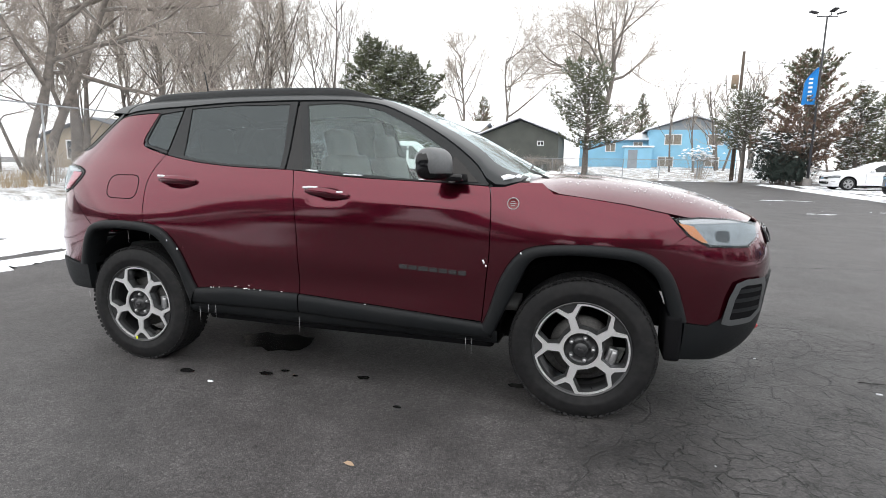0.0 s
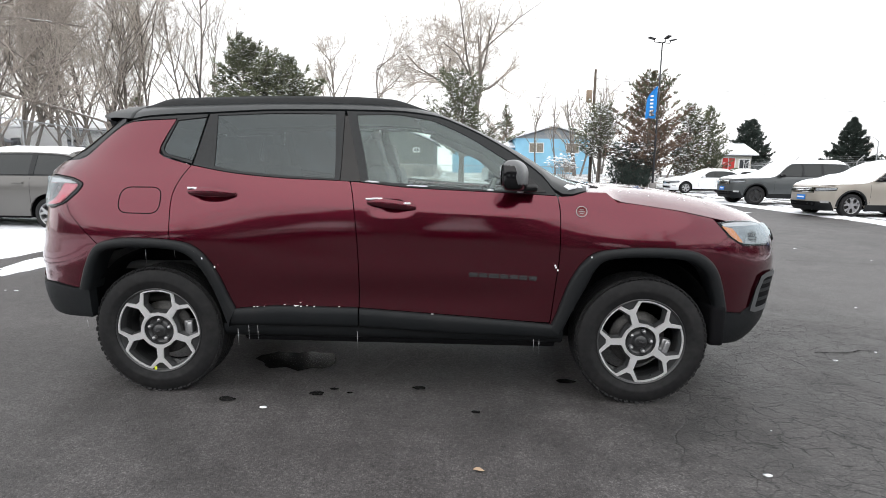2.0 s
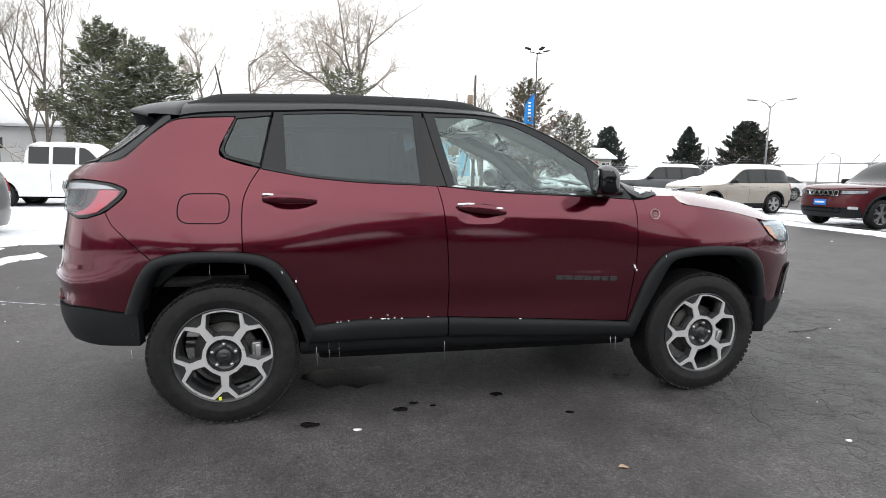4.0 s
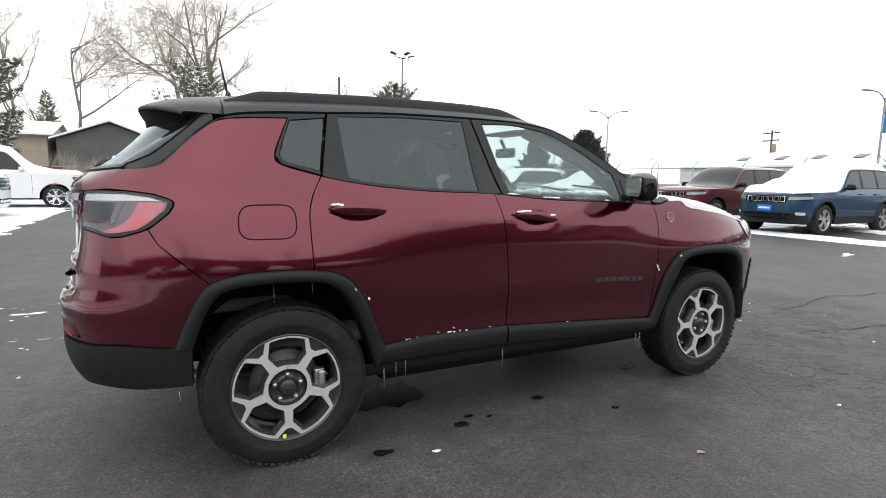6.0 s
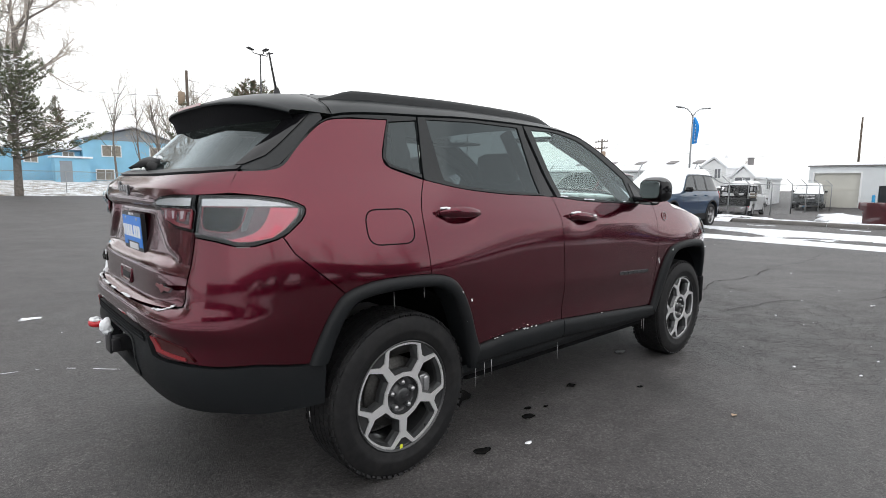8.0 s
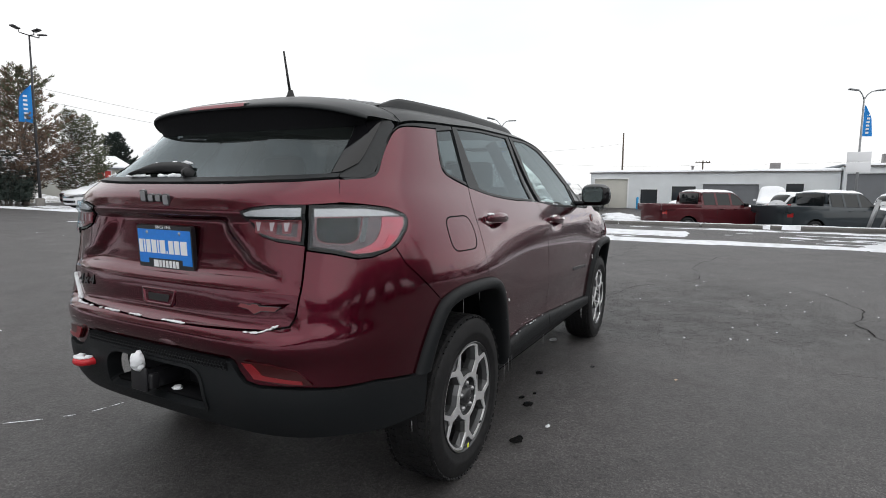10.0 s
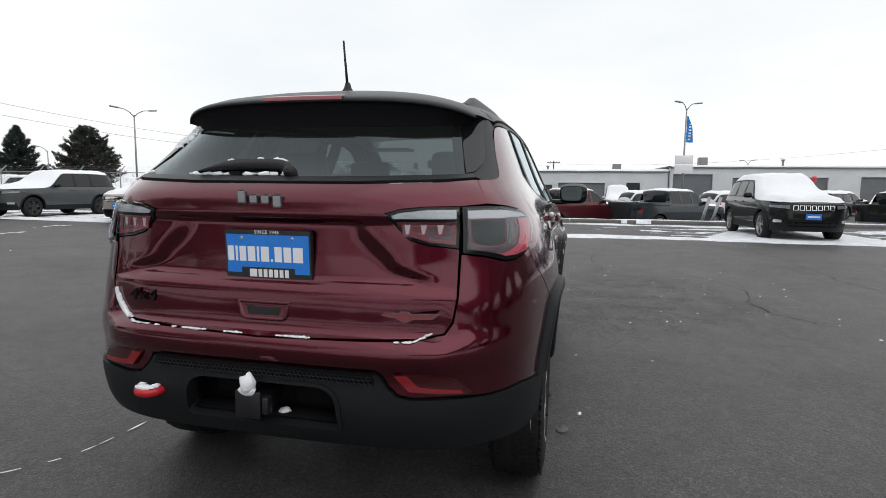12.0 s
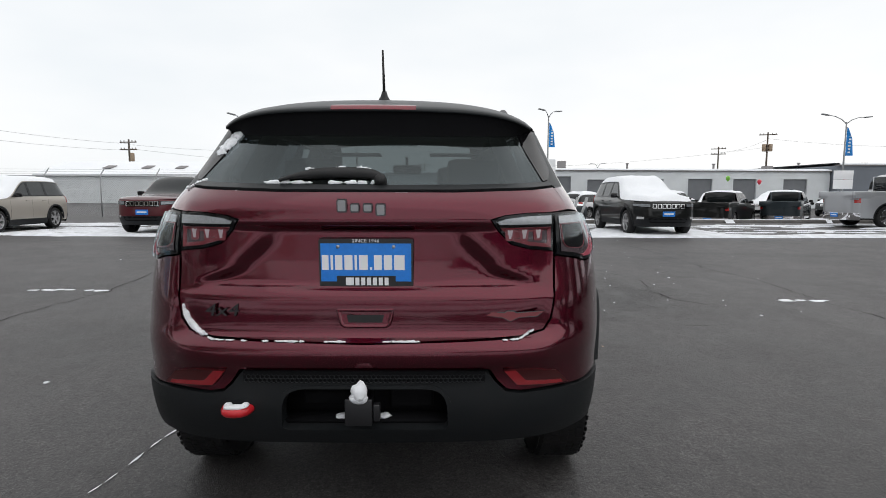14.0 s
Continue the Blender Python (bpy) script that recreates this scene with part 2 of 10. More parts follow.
def put_prism(bm, outline, m, depth, index=0, chamfer=0.0):
    """An outline in the local x, y plane, from height 0 to depth along local z; chamfer narrows the far end."""
    low = [bm.verts.new(m @ Vector((x, y, 0))) for x, y in outline]
    rim = inset(outline, chamfer) if chamfer else outline
    top = [bm.verts.new(m @ Vector((x, y, depth))) for x, y in rim]
    faces = [bm.faces.new(low[::-1]), bm.faces.new(top)]
    for i in range(len(low)):
        j = (i + 1) % len(low)
        faces.append(bm.faces.new((low[i], low[j], top[j], top[i])))
    for f in faces:
        f.material_index = index
    for f in faces[:2]:
        for e in f.edges:
            e.smooth = False


def put_loft(bm, rails, closed=False):
    """Quads between rails of equally many points."""
    rows = [[bm.verts.new(p) for p in r] for r in rails]
    for a, b in zip(rows, rows[1:]):
        n = len(a)
        for i in range(n if closed else n - 1):
            bm.faces.new((a[i], a[(i + 1) % n], b[(i + 1) % n], b[i]))
    return rows


def flow(pts, n=6):
    """A smooth open line through points."""
    out = []
    p = [Vector((*q, 0)[:3]) for q in pts]
    for i in range(len(p) - 1):
        a, b, c, d = p[max(i - 1, 0)], p[i], p[i + 1], p[min(i + 2, len(p) - 1)]
        for k in range(n):
            t = k / n
            out.append(0.5 * (2 * b + (c - a) * t + (2 * a - 5 * b + 4 * c - d) * t * t + (3 * b - a - 3 * c + d) * t ** 3))
    out.append(p[-1])
    dim = len(pts[0])
    return [tuple(q[:dim]) for q in out]


def spread(pts, n):
    """n points evenly along a line."""
    p = np.array(pts, float)
    s = np.concatenate([[0], np.cumsum(np.linalg.norm(np.diff(p, axis=0), axis=1))])
    t = np.linspace(0, s[-1], n)
    return [tuple(float(np.interp(v, s, p[:, k])) for k in range(p.shape[1])) for v in t]


def rounded(pts, n=5):
    """A closed outline whose corners (a, b, r) are rounded with radius about r."""
    out = []
    for i, p in enumerate(pts):
        r = p[2] if len(p) > 2 else 0
        a, b, c = Vector(pts[i - 1][:2]), Vector(p[:2]), Vector(pts[(i + 1) % len(pts)][:2])
        if not r:
            out.append(tuple(b))
            continue
        u, v = a - b, c - b
        ra, rc = min(r, u.length * 0.48), min(r, v.length * 0.48)
        s, e = b + u.normalized() * ra, b + v.normalized() * rc
        for k in range(n + 1):
            t = k / n
            out.append(tuple(s * (1 - t) ** 2 + b * 2 * t * (1 - t) + e * t * t))
    return out


def inset(poly, d):
    """The outline drawn in by d (it runs anticlockwise)."""
    out = []
    n = len(poly)
    for i in range(n):
        a, b, c = Vector(poly[i - 1]), Vector(poly[i]), Vector(poly[(i + 1) % n])
        u, v = (b - a), (c - b)
        if u.length < 1e-7 or v.length < 1e-7:
            out.append(tuple(b))
            continue
        u.normalize(), v.normalize()
        nu, nv = Vector((-u.y, u.x)), Vector((-v.y, v.x))
        k = nu + nv
        k = k / max(0.35, k.length_squared / 2)
        out.append(tuple(b + k * d))
    return out


def area(poly):
    return 0.5 * sum(poly[i - 1][0] * poly[i][1] - poly[i][0] * poly[i - 1][1] for i in range(len(poly)))


def ccw(poly):
    return poly if area(poly) > 0 else poly[::-1]


def cut_half(poly, axis, value, keep):
    out = []
    for i in range(len(poly)):
        p, q = poly[i - 1], poly[i]
        a, b = (p[axis] - value) * keep, (q[axis] - value) * keep
        if (a >= 0) != (b >= 0):
            t = a / (a - b)
            out.append((p[0] + (q[0] - p[0]) * t, p[1] + (q[1] - p[1]) * t))
        if b >= 0:
            out.append(q)
    return out


def patch(outline, skin, cell=0.03, gap=0.0025, lip=0.012, mirror=False, hole=None, bm=None, off=0.0):
    """A panel: the outline, less a hole, laid on skin(a, b) in cells, with its border turned in by lip."""
    outline = ccw(list(outline))
    if gap:
        outline = inset(outline, gap)
    loops = [outline] + ([ccw(list(hole))[::-1]] if hole else [])
    flat = [p for loop in loops for p in loop]
    tris = [[flat[i] for i in t] for t in tessellate_polygon([[Vector((*p, 0)) for p in loop] for loop in loops])]
    tris = [t if area(t) > 0 else t[::-1] for t in tris if abs(area(t)) > 1e-9]
    boxes = [(min(p[0] for p in t), max(p[0] for p in t), min(p[1] for p in t), max(p[1] for p in t)) for t in tris]
    segs = [(loop[i - 1], loop[i]) for loop in loops for i in range(len(loop))]
    bm = bm or bmesh.new()
    cache, where = {}, {}

    def vert(p):
        key = (round(p[0], 5), round(p[1], 5))
        if key not in cache:
            cache[key] = bm.verts.new(skin(*key))
            where[cache[key]] = key
        return cache[key]

    def face(pts):
        vs = []
        for p in pts:
            v = vert(p)
            if v not in vs:
                vs.append(v)
        if len(vs) >= 3 and abs(area(pts)) > 2e-9:
            try:
                made.append(bm.faces.new(vs))
            except ValueError:
                pass

    a0, b0 = min(p[0] for p in outline), min(p[1] for p in outline)
    a1, b1 = max(p[0] for p in outline), max(p[1] for p in outline)
    ca, cb = cell if isinstance(cell, tuple) else (cell, cell)
    na, nb = max(1, math.ceil((a1 - a0) / ca)), max(1, math.ceil((b1 - b0) / cb))
    ca, cb = (a1 - a0) / na, (b1 - b0) / nb
    touched = set()
    for p, q in segs:
        n = int(max(abs(q[0] - p[0]) / ca, abs(q[1] - p[1]) / cb) * 8) + 2
        for k in range(n + 1):
            x, y = (p[0] + (q[0] - p[0]) * k / n - a0) / ca, (p[1] + (q[1] - p[1]) * k / n - b0) / cb
            for dx in (-0.02, 0.02):
                for dy in (-0.02, 0.02):
                    touched.add((int(math.floor(x + dx)), int(math.floor(y + dy))))
    made = []
    for j in range(nb):
        y0, y1 = b0 + j * cb, b0 + (j + 1) * cb
        ym = (y0 + y1) / 2 + 1e-7
        cross = sorted(p[0] + (q[0] - p[0]) * (ym - p[1]) / (q[1] - p[1]) for p, q in segs if (p[1] > ym) != (q[1] > ym))
        strip = None
        for i in range(na):
            x0, x1 = a0 + i * ca, a0 + (i + 1) * ca
            if (i, j) in touched:
                bits = []
                for t, q in zip(tris, boxes):
                    if q[0] < x1 and q[1] > x0 and q[2] < y1 and q[3] > y0:
                        c = cut_half(cut_half(cut_half(cut_half(t, 1, y0, 1), 1, y1, -1), 0, x0, 1), 0, x1, -1)
                        if len(c) >= 3:
                            bits.append(c)
                whole = None
                if not hole and len(bits) > 1:
                    if strip is None:
                        strip = cut_half(cut_half(outline, 1, y0, 1), 1, y1, -1)
                    whole = cut_half(cut_half(strip, 0, x0, 1), 0, x1, -1)
                    keys = [(round(p[0], 5), round(p[1], 5)) for p in whole]
                    keys = [k for n, k in enumerate(keys) if k != keys[n - 1]]
                    if len(keys) < 3 or len(set(keys)) != len(keys) or abs(area(whole) - sum(area(c) for c in bits)) > 1e-7:
                        whole = None
                if whole:
                    face(whole)
                else:
                    for c in bits:
                        face(c)
            elif sum(1 for c in cross if c < (x0 + x1) / 2) % 2:
                face(((x0, y0), (x1, y0), (x1, y1), (x0, y1)))
    bm.normal_update()
    if off:
        for v in {v for f in made for v in f.verts}:
            v.co += v.normal * off
    if lip:
        inner, edges = {}, []
        for e in dict.fromkeys(e for f in made for e in f.edges):
            if len(e.link_faces) != 1:
                continue
            p, q = where[e.verts[0]], where[e.verts[1]]
            mx, my = (p[0] + q[0]) / 2, (p[1] + q[1]) / 2
            for c, d in segs:
                ux, uy = d[0] - c[0], d[1] - c[1]
                t = ((mx - c[0]) * ux + (my - c[1]) * uy) / max(1e-12, ux * ux + uy * uy)
                t = min(1, max(0, t))
                if abs(c[0] + ux * t - mx) + abs(c[1] + uy * t - my) < 6e-5:
                    edges.append(e)
                    break
        for e in edges:
            e.smooth = False
            for v in e.verts:
                if v not in inner:
                    inner[v] = bm.verts.new(v.co - v.normal * lip)
        for e in edges:
            f = e.link_faces[0]
            for l in f.loops:
                if l.edge is e:
                    a, b = l.vert, l.link_loop_next.vert
            try:
                bm.faces.new((b, a, inner[a], inner[b]))
            except ValueError:
                pass
    if mirror:
        for v in bm.verts:
            v.co.y = -v.co.y
        bmesh.ops.reverse_faces(bm, faces=bm.faces[:])
    return bm


def words(text, size, m, depth=0.004, bold=0.0, spacing=1.0, align="CENTER", squeeze=1.0, shear=0.0):
    """Letters of the built-in font as a bmesh, standing in the local x, y plane of m."""
    cu = bpy.data.curves.new("letters", "FONT")
    cu.body, cu.size, cu.extrude, cu.offset = text, size, depth / 2, bold
    cu.align_x, cu.align_y, cu.space_character, cu.shear = align, "CENTER", spacing, shear
    cu.resolution_u = 3
    ob = bpy.data.objects.new("letters", cu)
    scene.collection.objects.link(ob)
    me = bpy.data.meshes.new_from_object(ob.evaluated_get(bpy.context.evaluated_depsgraph_get()))
    bpy.data.objects.remove(ob)
    bpy.data.curves.remove(cu)
    bm = bmesh.new()
    bm.from_mesh(me)
    bpy.data.meshes.remove(me)
    bm.transform(m @ Matrix.Diagonal((squeeze, 1, 1, 1)))
    return bm


def lump(bm, c, size, seed, rough=0.3, sub=2):
    """A soft uneven clod, as of snow."""
    geo = bmesh.ops.create_icosphere(bm, subdivisions=sub, radius=1)
    for v in geo["verts"]:
        d = v.co.normalized()
        k = 1 + rough * noise.noise(d * 1.7 + Vector((seed * 3.1, seed, 0))) + rough * 0.5 * noise.noise(d * 4 + Vector((seed, 0, seed)))
        v.co = Vector(c) + Vector((d.x * size[0], d.y * size[1], d.z * size[2])) * k

# ---- ground ----
def rise(x, y):
    """Height of the lot and the yards round it."""
    z = 0.005 * max(0.0, min(111.0, math.hypot(x - 1.3, y) - 9))

    def ease(v, a, b):
        t = min(1.0, max(0.0, (v - a) / (b - a)))
        return t * t * (3 - 2 * t)

    low = max((0.56 - 0.14 * ease(x, 26, 32)) * ease(x, 20.68, 21.0) * (1 - ease(y, 2.2, 6.0)), 0.42 * ease(x, 25.2, 28.0) * (1 - ease(y, 13.0, 19.0)))
    return z - low * (1 - ease(x, 46.0, 60.0))


m = mat("wet_asphalt", (0.05, 0.048, 0.048), 0.55)
M_ASPHALT = m
nt = m.node_tree
b = nt.nodes["Principled BSDF"]
tc = nt.nodes["Texture Coordinate"]


def node(kind, **values):
    n = nt.nodes.new(kind)
    for k, v in values.items():
        n.inputs[k.replace("_", " ")].default_value = v
    return n


def ramp(value, lo, hi, to0, to1):
    r = node("ShaderNodeMapRange", From_Min=lo, From_Max=hi, To_Min=to0, To_Max=to1)
    nt.links.new(value, r.inputs["Value"])
    return r.outputs["Result"]


def times(a, c, op="MULTIPLY"):
    n = nt.nodes.new("ShaderNodeMath")
    n.operation = op
    for i, v in enumerate((a, c)):
        if isinstance(v, (int, float)):
            n.inputs[i].default_value = v
        else:
            nt.links.new(v, n.inputs[i])
    return n.outputs[0]


def tex(scale, detail=5.0, kind="ShaderNodeTexNoise"):
    n = node(kind, Scale=scale)
    if kind == "ShaderNodeTexNoise":
        n.inputs["Detail"].default_value = detail
    nt.links.new(tc.outputs["Object"], n.inputs["Vector"])
    return n


grit = tex(170.0, 3.0)
stone = tex(55.0, 6.0)
cloud = tex(0.55, 6.0)
smear = tex(2.2, 7.0)
warp = tex(3.0, 5.0)
wv = nt.nodes.new("ShaderNodeVectorMath")
wv.operation = "MULTIPLY_ADD"
wv.inputs[1].default_value = (0.34, 0.34, 0.0)
nt.links.new(warp.outputs["Color"], wv.inputs[0])
nt.links.new(tc.outputs["Object"], wv.inputs[2])
ragged = tex(16.0, 4.0)
wv2 = nt.nodes.new("ShaderNodeVectorMath")
wv2.operation = "MULTIPLY_ADD"
wv2.inputs[1].default_value = (0.05, 0.05, 0.0)
nt.links.new(ragged.outputs["Color"], wv2.inputs[0])
nt.links.new(wv.outputs["Vector"], wv2.inputs[2])
vor = node("ShaderNodeTexVoronoi", Scale=7.5)
vor.feature = "DISTANCE_TO_EDGE"
nt.links.new(wv2.outputs["Vector"], vor.inputs["Vector"])
big = node("ShaderNodeTexVoronoi", Scale=0.22)
big.feature = "DISTANCE_TO_EDGE"
nt.links.new(wv.outputs["Vector"], big.inputs["Vector"])
# crazed stretch of asphalt ahead of the near front wheel
sep = nt.nodes.new("ShaderNodeSeparateXYZ")
nt.links.new(tc.outputs["Object"], sep.inputs["Vector"])
dx = times(times(sep.outputs["X"], 4.25, "SUBTRACT"), 0.52)
dy = times(times(sep.outputs["Y"], -0.9, "SUBTRACT"), 0.42)
dist = times(times(dx, dx), times(dy, dy), "ADD")
zone = ramp(times(dist, times(cloud.outputs["Fac"], 1.2), "ADD"), 1.9, 0.9, 0.0, 1.0)
gape = times(vor.outputs["Distance"], times(ragged.outputs["Fac"], -0.05), "ADD")
crack = times(ramp(gape, -0.010, 0.002, 1.0, 0.0), zone)
vor2 = node("ShaderNodeTexVoronoi", Scale=19.0)
vor2.feature = "DISTANCE_TO_EDGE"
nt.links.new(wv2.outputs["Vector"], vor2.inputs["Vector"])
gape2 = times(vor2.outputs["Distance"], times(ragged.outputs["Fac"], -0.10), "ADD")
fine = times(times(ramp(gape2, -0.035, -0.02, 0.9, 0.0), zone), ramp(tex(2.6, 5.0).outputs["Fac"], 0.42, 0.54, 0.0, 1.0))
crack = times(crack, fine, "MAXIMUM")
crack = times(crack, ramp(tex(4.5, 6.0).outputs["Fac"], 0.36, 0.50, 0.10, 1.0))
long_crack = times(ramp(big.outputs["Distance"], 0.0, 0.0011, 0.6, 0.0), ramp(tex(0.9, 4.0).outputs["Fac"], 0.48, 0.62, 0.0, 1.0))
crack = times(crack, long_crack, "MAXIMUM")
chip = node("ShaderNodeTexVoronoi", Scale=150.0)
nt.links.new(tc.outputs["Object"], chip.inputs["Vector"])
chip_sep = nt.nodes.new("ShaderNodeSeparateColor")
nt.links.new(chip.outputs["Color"], chip_sep.inputs["Color"])
grey = chip_sep.outputs["Red"]
lum = times(ramp(grit.outputs["Fac"], 0.3, 0.75, 0.64, 1.40), ramp(stone.outputs["Fac"], 0.3, 0.7, 0.78, 1.22))
lum = times(lum, ramp(times(times(grey, grey), grey), 0.0, 1.0, 0.78, 1.95))
lum = times(lum, ramp(cloud.outputs["Fac"], 0.3, 0.7, 0.74, 1.2))
lum = times(lum, ramp(smear.outputs["Fac"], 0.3, 0.7, 0.78, 1.2))
lum = times(lum, ramp(tex(10.0, 6.0).outputs["Fac"], 0.3, 0.7, 0.80, 1.18))
pits = tex(42.0, 4.0)                               # hollows between the stones, coloured darker
lum = times(lum, ramp(pits.outputs["Fac"], 0.56, 0.68, 1.06, 0.52))
lum = times(lum, ramp(zone, 0.0, 1.0, 1.0, 0.84))
stain = times(ramp(tex(3.1, 8.0).outputs["Fac"], 0.47, 0.60, 0.0, 0.34), ramp(zone, 0.0, 1.0, 0.35, 1.0))
lum = times(lum, times(1.0, stain, "SUBTRACT"))
lum = times(lum, times(1.0, times(crack, 0.86), "SUBTRACT"))
col = nt.nodes.new("ShaderNodeHueSaturation")
col.inputs["Color"].default_value = (0.0560, 0.0523, 0.0525, 1)
nt.links.new(lum, col.inputs["Value"])
nt.links.new(col.outputs["Color"], b.inputs["Base Color"])
nt.links.new(ramp(smear.outputs["Fac"], 0.3, 0.75, 0.5, 0.66), b.inputs["Roughness"])
bmp = node("ShaderNodeBump", Distance=0.006)
nt.links.new(times(times(times(grit.outputs["Fac"], 0.6), times(pits.outputs["Fac"], -0.7), "ADD"), times(crack, -1.5), "ADD"), bmp.inputs["Height"])
nt.links.new(bmp.outputs["Normal"], b.inputs["Normal"])

bm = bmesh.new()
gxs = [-2000, -900, -400, -200, -110, -70, -45] + [-30 + 4 * i for i in range(13)] + [20.4, 20.62, 20.74, 20.84, 20.94, 21.06, 21.5] + [22 + 2 * i for i in range(20)] + [66, 80, 110, 200, 400, 900, 2000]
gys = [-2000, -900, -400, -200, -110, -70] + [-46 + 4 * i for i in range(12)] + [2 + 0.5 * i for i in range(10)] + [8, 12, 16, 20, 26, 32, 40, 50, 70, 110, 200, 400, 900, 2000]
net = [[bm.verts.new((x, y, rise(x, y))) for y in gys] for x in gxs]
for a, c in zip(net, net[1:]):
    for k in range(len(gys) - 1):
        bm.faces.new((a[k], c[k], c[k + 1], a[k + 1]))
part("ground", bm, M_ASPHALT, None, "dark damp asphalt of a car lot", kind="structure", category="ground")

# ---- snow, kerbs, yards and buildings round the lot ----
M_YARD = mat("snowy_dry_grass", (0.80, 0.82, 0.85), 0.85, wear=(1.6, 0.9, (0.16, 0.13, 0.09)), grain=(9, 0.25), bump=(6, 0.05))
M_OLDSNOW = mat("trodden_snow", (0.78, 0.80, 0.84), 0.8, grain=(6, 0.10), bump=(9, 0.03), wear=(2.5, 0.35, (0.45, 0.45, 0.46)))
M_KERB = mat("concrete_kerb", (0.21, 0.20, 0.19), 0.85, grain=(30, 0.15), wear=(2, 0.5, (0.12, 0.115, 0.11)))
M_GREYWALL = mat("grey_steel_cladding", (0.70, 0.73, 0.75), 0.6, grain=(0.8, 0.05), wear=(0.35, 0.4, (0.62, 0.65, 0.67)))
M_DOORG = mat("grey_roller_door", (0.17, 0.18, 0.195), 0.55, grain=(1.5, 0.06))
M_CREAM = mat("cream_panel", (0.58, 0.57, 0.52), 0.6, grain=(1.0, 0.05))
M_NAVY = mat("slate_fascia", (0.16, 0.18, 0.21), 0.6, grain=(0.5, 0.08))
M_BLUEWALL = mat("pale_blue_siding", (0.27, 0.55, 0.74), 0.75, grain=(0.9, 0.07), wear=(0.5, 0.4, (0.26, 0.55, 0.72)))
M_GABLE = mat("grey_gable_siding", (0.28, 0.31, 0.34), 0.8, grain=(1.2, 0.08))
M_GREENWALL = mat("dark_green_siding", (0.098, 0.105, 0.096), 0.8, grain=(1.0, 0.12))
M_TAN = mat("tan_stucco", (0.34, 0.29, 0.23), 0.9, grain=(1.1, 0.08))
M_WHITEWALL = mat("white_siding", (0.80, 0.81, 0.82), 0.75, grain=(0.7, 0.05))
M_PANE = mat("dark_window_pane", (0.03, 0.035, 0.04), 0.08)
M_WOOD = mat("weathered_wood", (0.14, 0.115, 0.09), 0.9, grain=(5, 0.3), wear=(1.2, 0.5, (0.20, 0.18, 0.15)))
M_GALV = mat("galvanised_steel", (0.34, 0.35, 0.36), 0.45, 0.6, grain=(12, 0.12))
M_REDWALL = mat("red_door_paint", (0.55, 0.035, 0.03), 0.55)
M_RUST = mat("rusty_red_fence", (0.20, 0.07, 0.045), 0.9, grain=(2, 0.3))
M_VENT = mat("roof_vent_metal", (0.22, 0.21, 0.21), 0.6, 0.3)


def field(name, x0, x1, y0, y1, cell, depth, material, label, lift=0.006, category="snow", kind="stuff"):
    """A sheet of snow with ragged edges: depth(x, y) above 0 is snow."""
    bm = bmesh.new()
    nx, ny = int((x1 - x0) / cell), int((y1 - y0) / cell)
    grid = {}
    d = [[depth(x0 + i * cell, y0 + j * cell) for j in range(ny + 1)] for i in range(nx + 1)]

    def vert(i, j):
        if (i, j) not in grid:
            x, y = x0 + i * cell, y0 + j * cell
            h = d[i][j]
            px, py = noise.noise(Vector((x * 3, y * 3, 5))) * cell * 0.4, noise.noise(Vector((x * 3, y * 3, 9))) * cell * 0.4
            grid[i, j] = bm.verts.new((x + px, y + py, rise(x, y) + (lift + h if h > 0 else -0.03)))
        return grid[i, j]

    for i in range(nx):
        for j in range(ny):
            if sum(d[a][c] > 0 for a, c in ((i, j), (i + 1, j), (i + 1, j + 1), (i, j + 1))) >= 2:
                bm.faces.new((vert(i, j), vert(i + 1, j), vert(i + 1, j + 1), vert(i, j + 1)))
    return part(name, bm, material, None, label, kind=kind, category=category)


def rag(x, y, s=1.0, seed=0.0):
    v = Vector((x * s, y * s, seed))
    return noise.noise(v) + 0.5 * noise.noise(v * 2.3) + 0.25 * noise.noise(v * 5.1)


def band(v, a, b, soft):
    return min((v - a) / soft, (b - v) / soft)


def step_up_py(v, a, b):
    s = min(1.0, max(0.0, (v - a) / (b - a)))
    return s * s * (3 - 2 * s)


# the strip of snow along the front of the parked row, with wheel tracks and patches under the vehicles
def row_snow(x, y):
    edge = 0.10 * rag(x, y, 0.9, 1) + 0.07 * rag(x, y, 3.0, 7)
    strip = band(x, 12.75 + edge + (0.3 if -6 < y < -2 else 0) * step_up_py(-y, 1.5, 4), 13.75 + 0.25 * rag(0, y, 0.35, 2) + edge, 0.4)
    streak = rag(x, y * 0.22, 1.5, 3) + 0.25 * rag(x, y, 2.5, 4)
    patchy = streak * 0.9 + (0.1 if y > 5 else -0.12)
    if -0.8 < y < 5.2:                              # a swept lane with long streaks, then a wide strip
        patchy = max(streak * 0.9 - 0.35 + band(x, 13.9, 14.8, 0.9), band(x, 15.0 + 1.0 * rag(0, y, 0.3, 5) + 0.35 * max(0.0, y - 2), 17.0 + edge, 0.4) + 0.6 * streak)
    elif -4.9 < y <= -0.8:
        patchy = min(streak * 0.8 - 0.3, band(x, 13.6, 17.5, 0.5))
    patchy = min(patchy, band(x, 13.2, 19.2, 0.8))
    h = max(strip, patchy)
    if -4.6 > y > -9.2:
        h = max(h, min(band(x, 12.9, 17.8, 0.5), -4.7 - y - 0.45 * (x - 14)) + 0.3 * edge)
    return min(0.055, 0.06 * h) if h > 0 else -1


field("snow_strip", 12.2, 20.0, -22, 36, 0.16, row_snow, M_OLDSNOW, "ragged strips of old snow along the parked row")


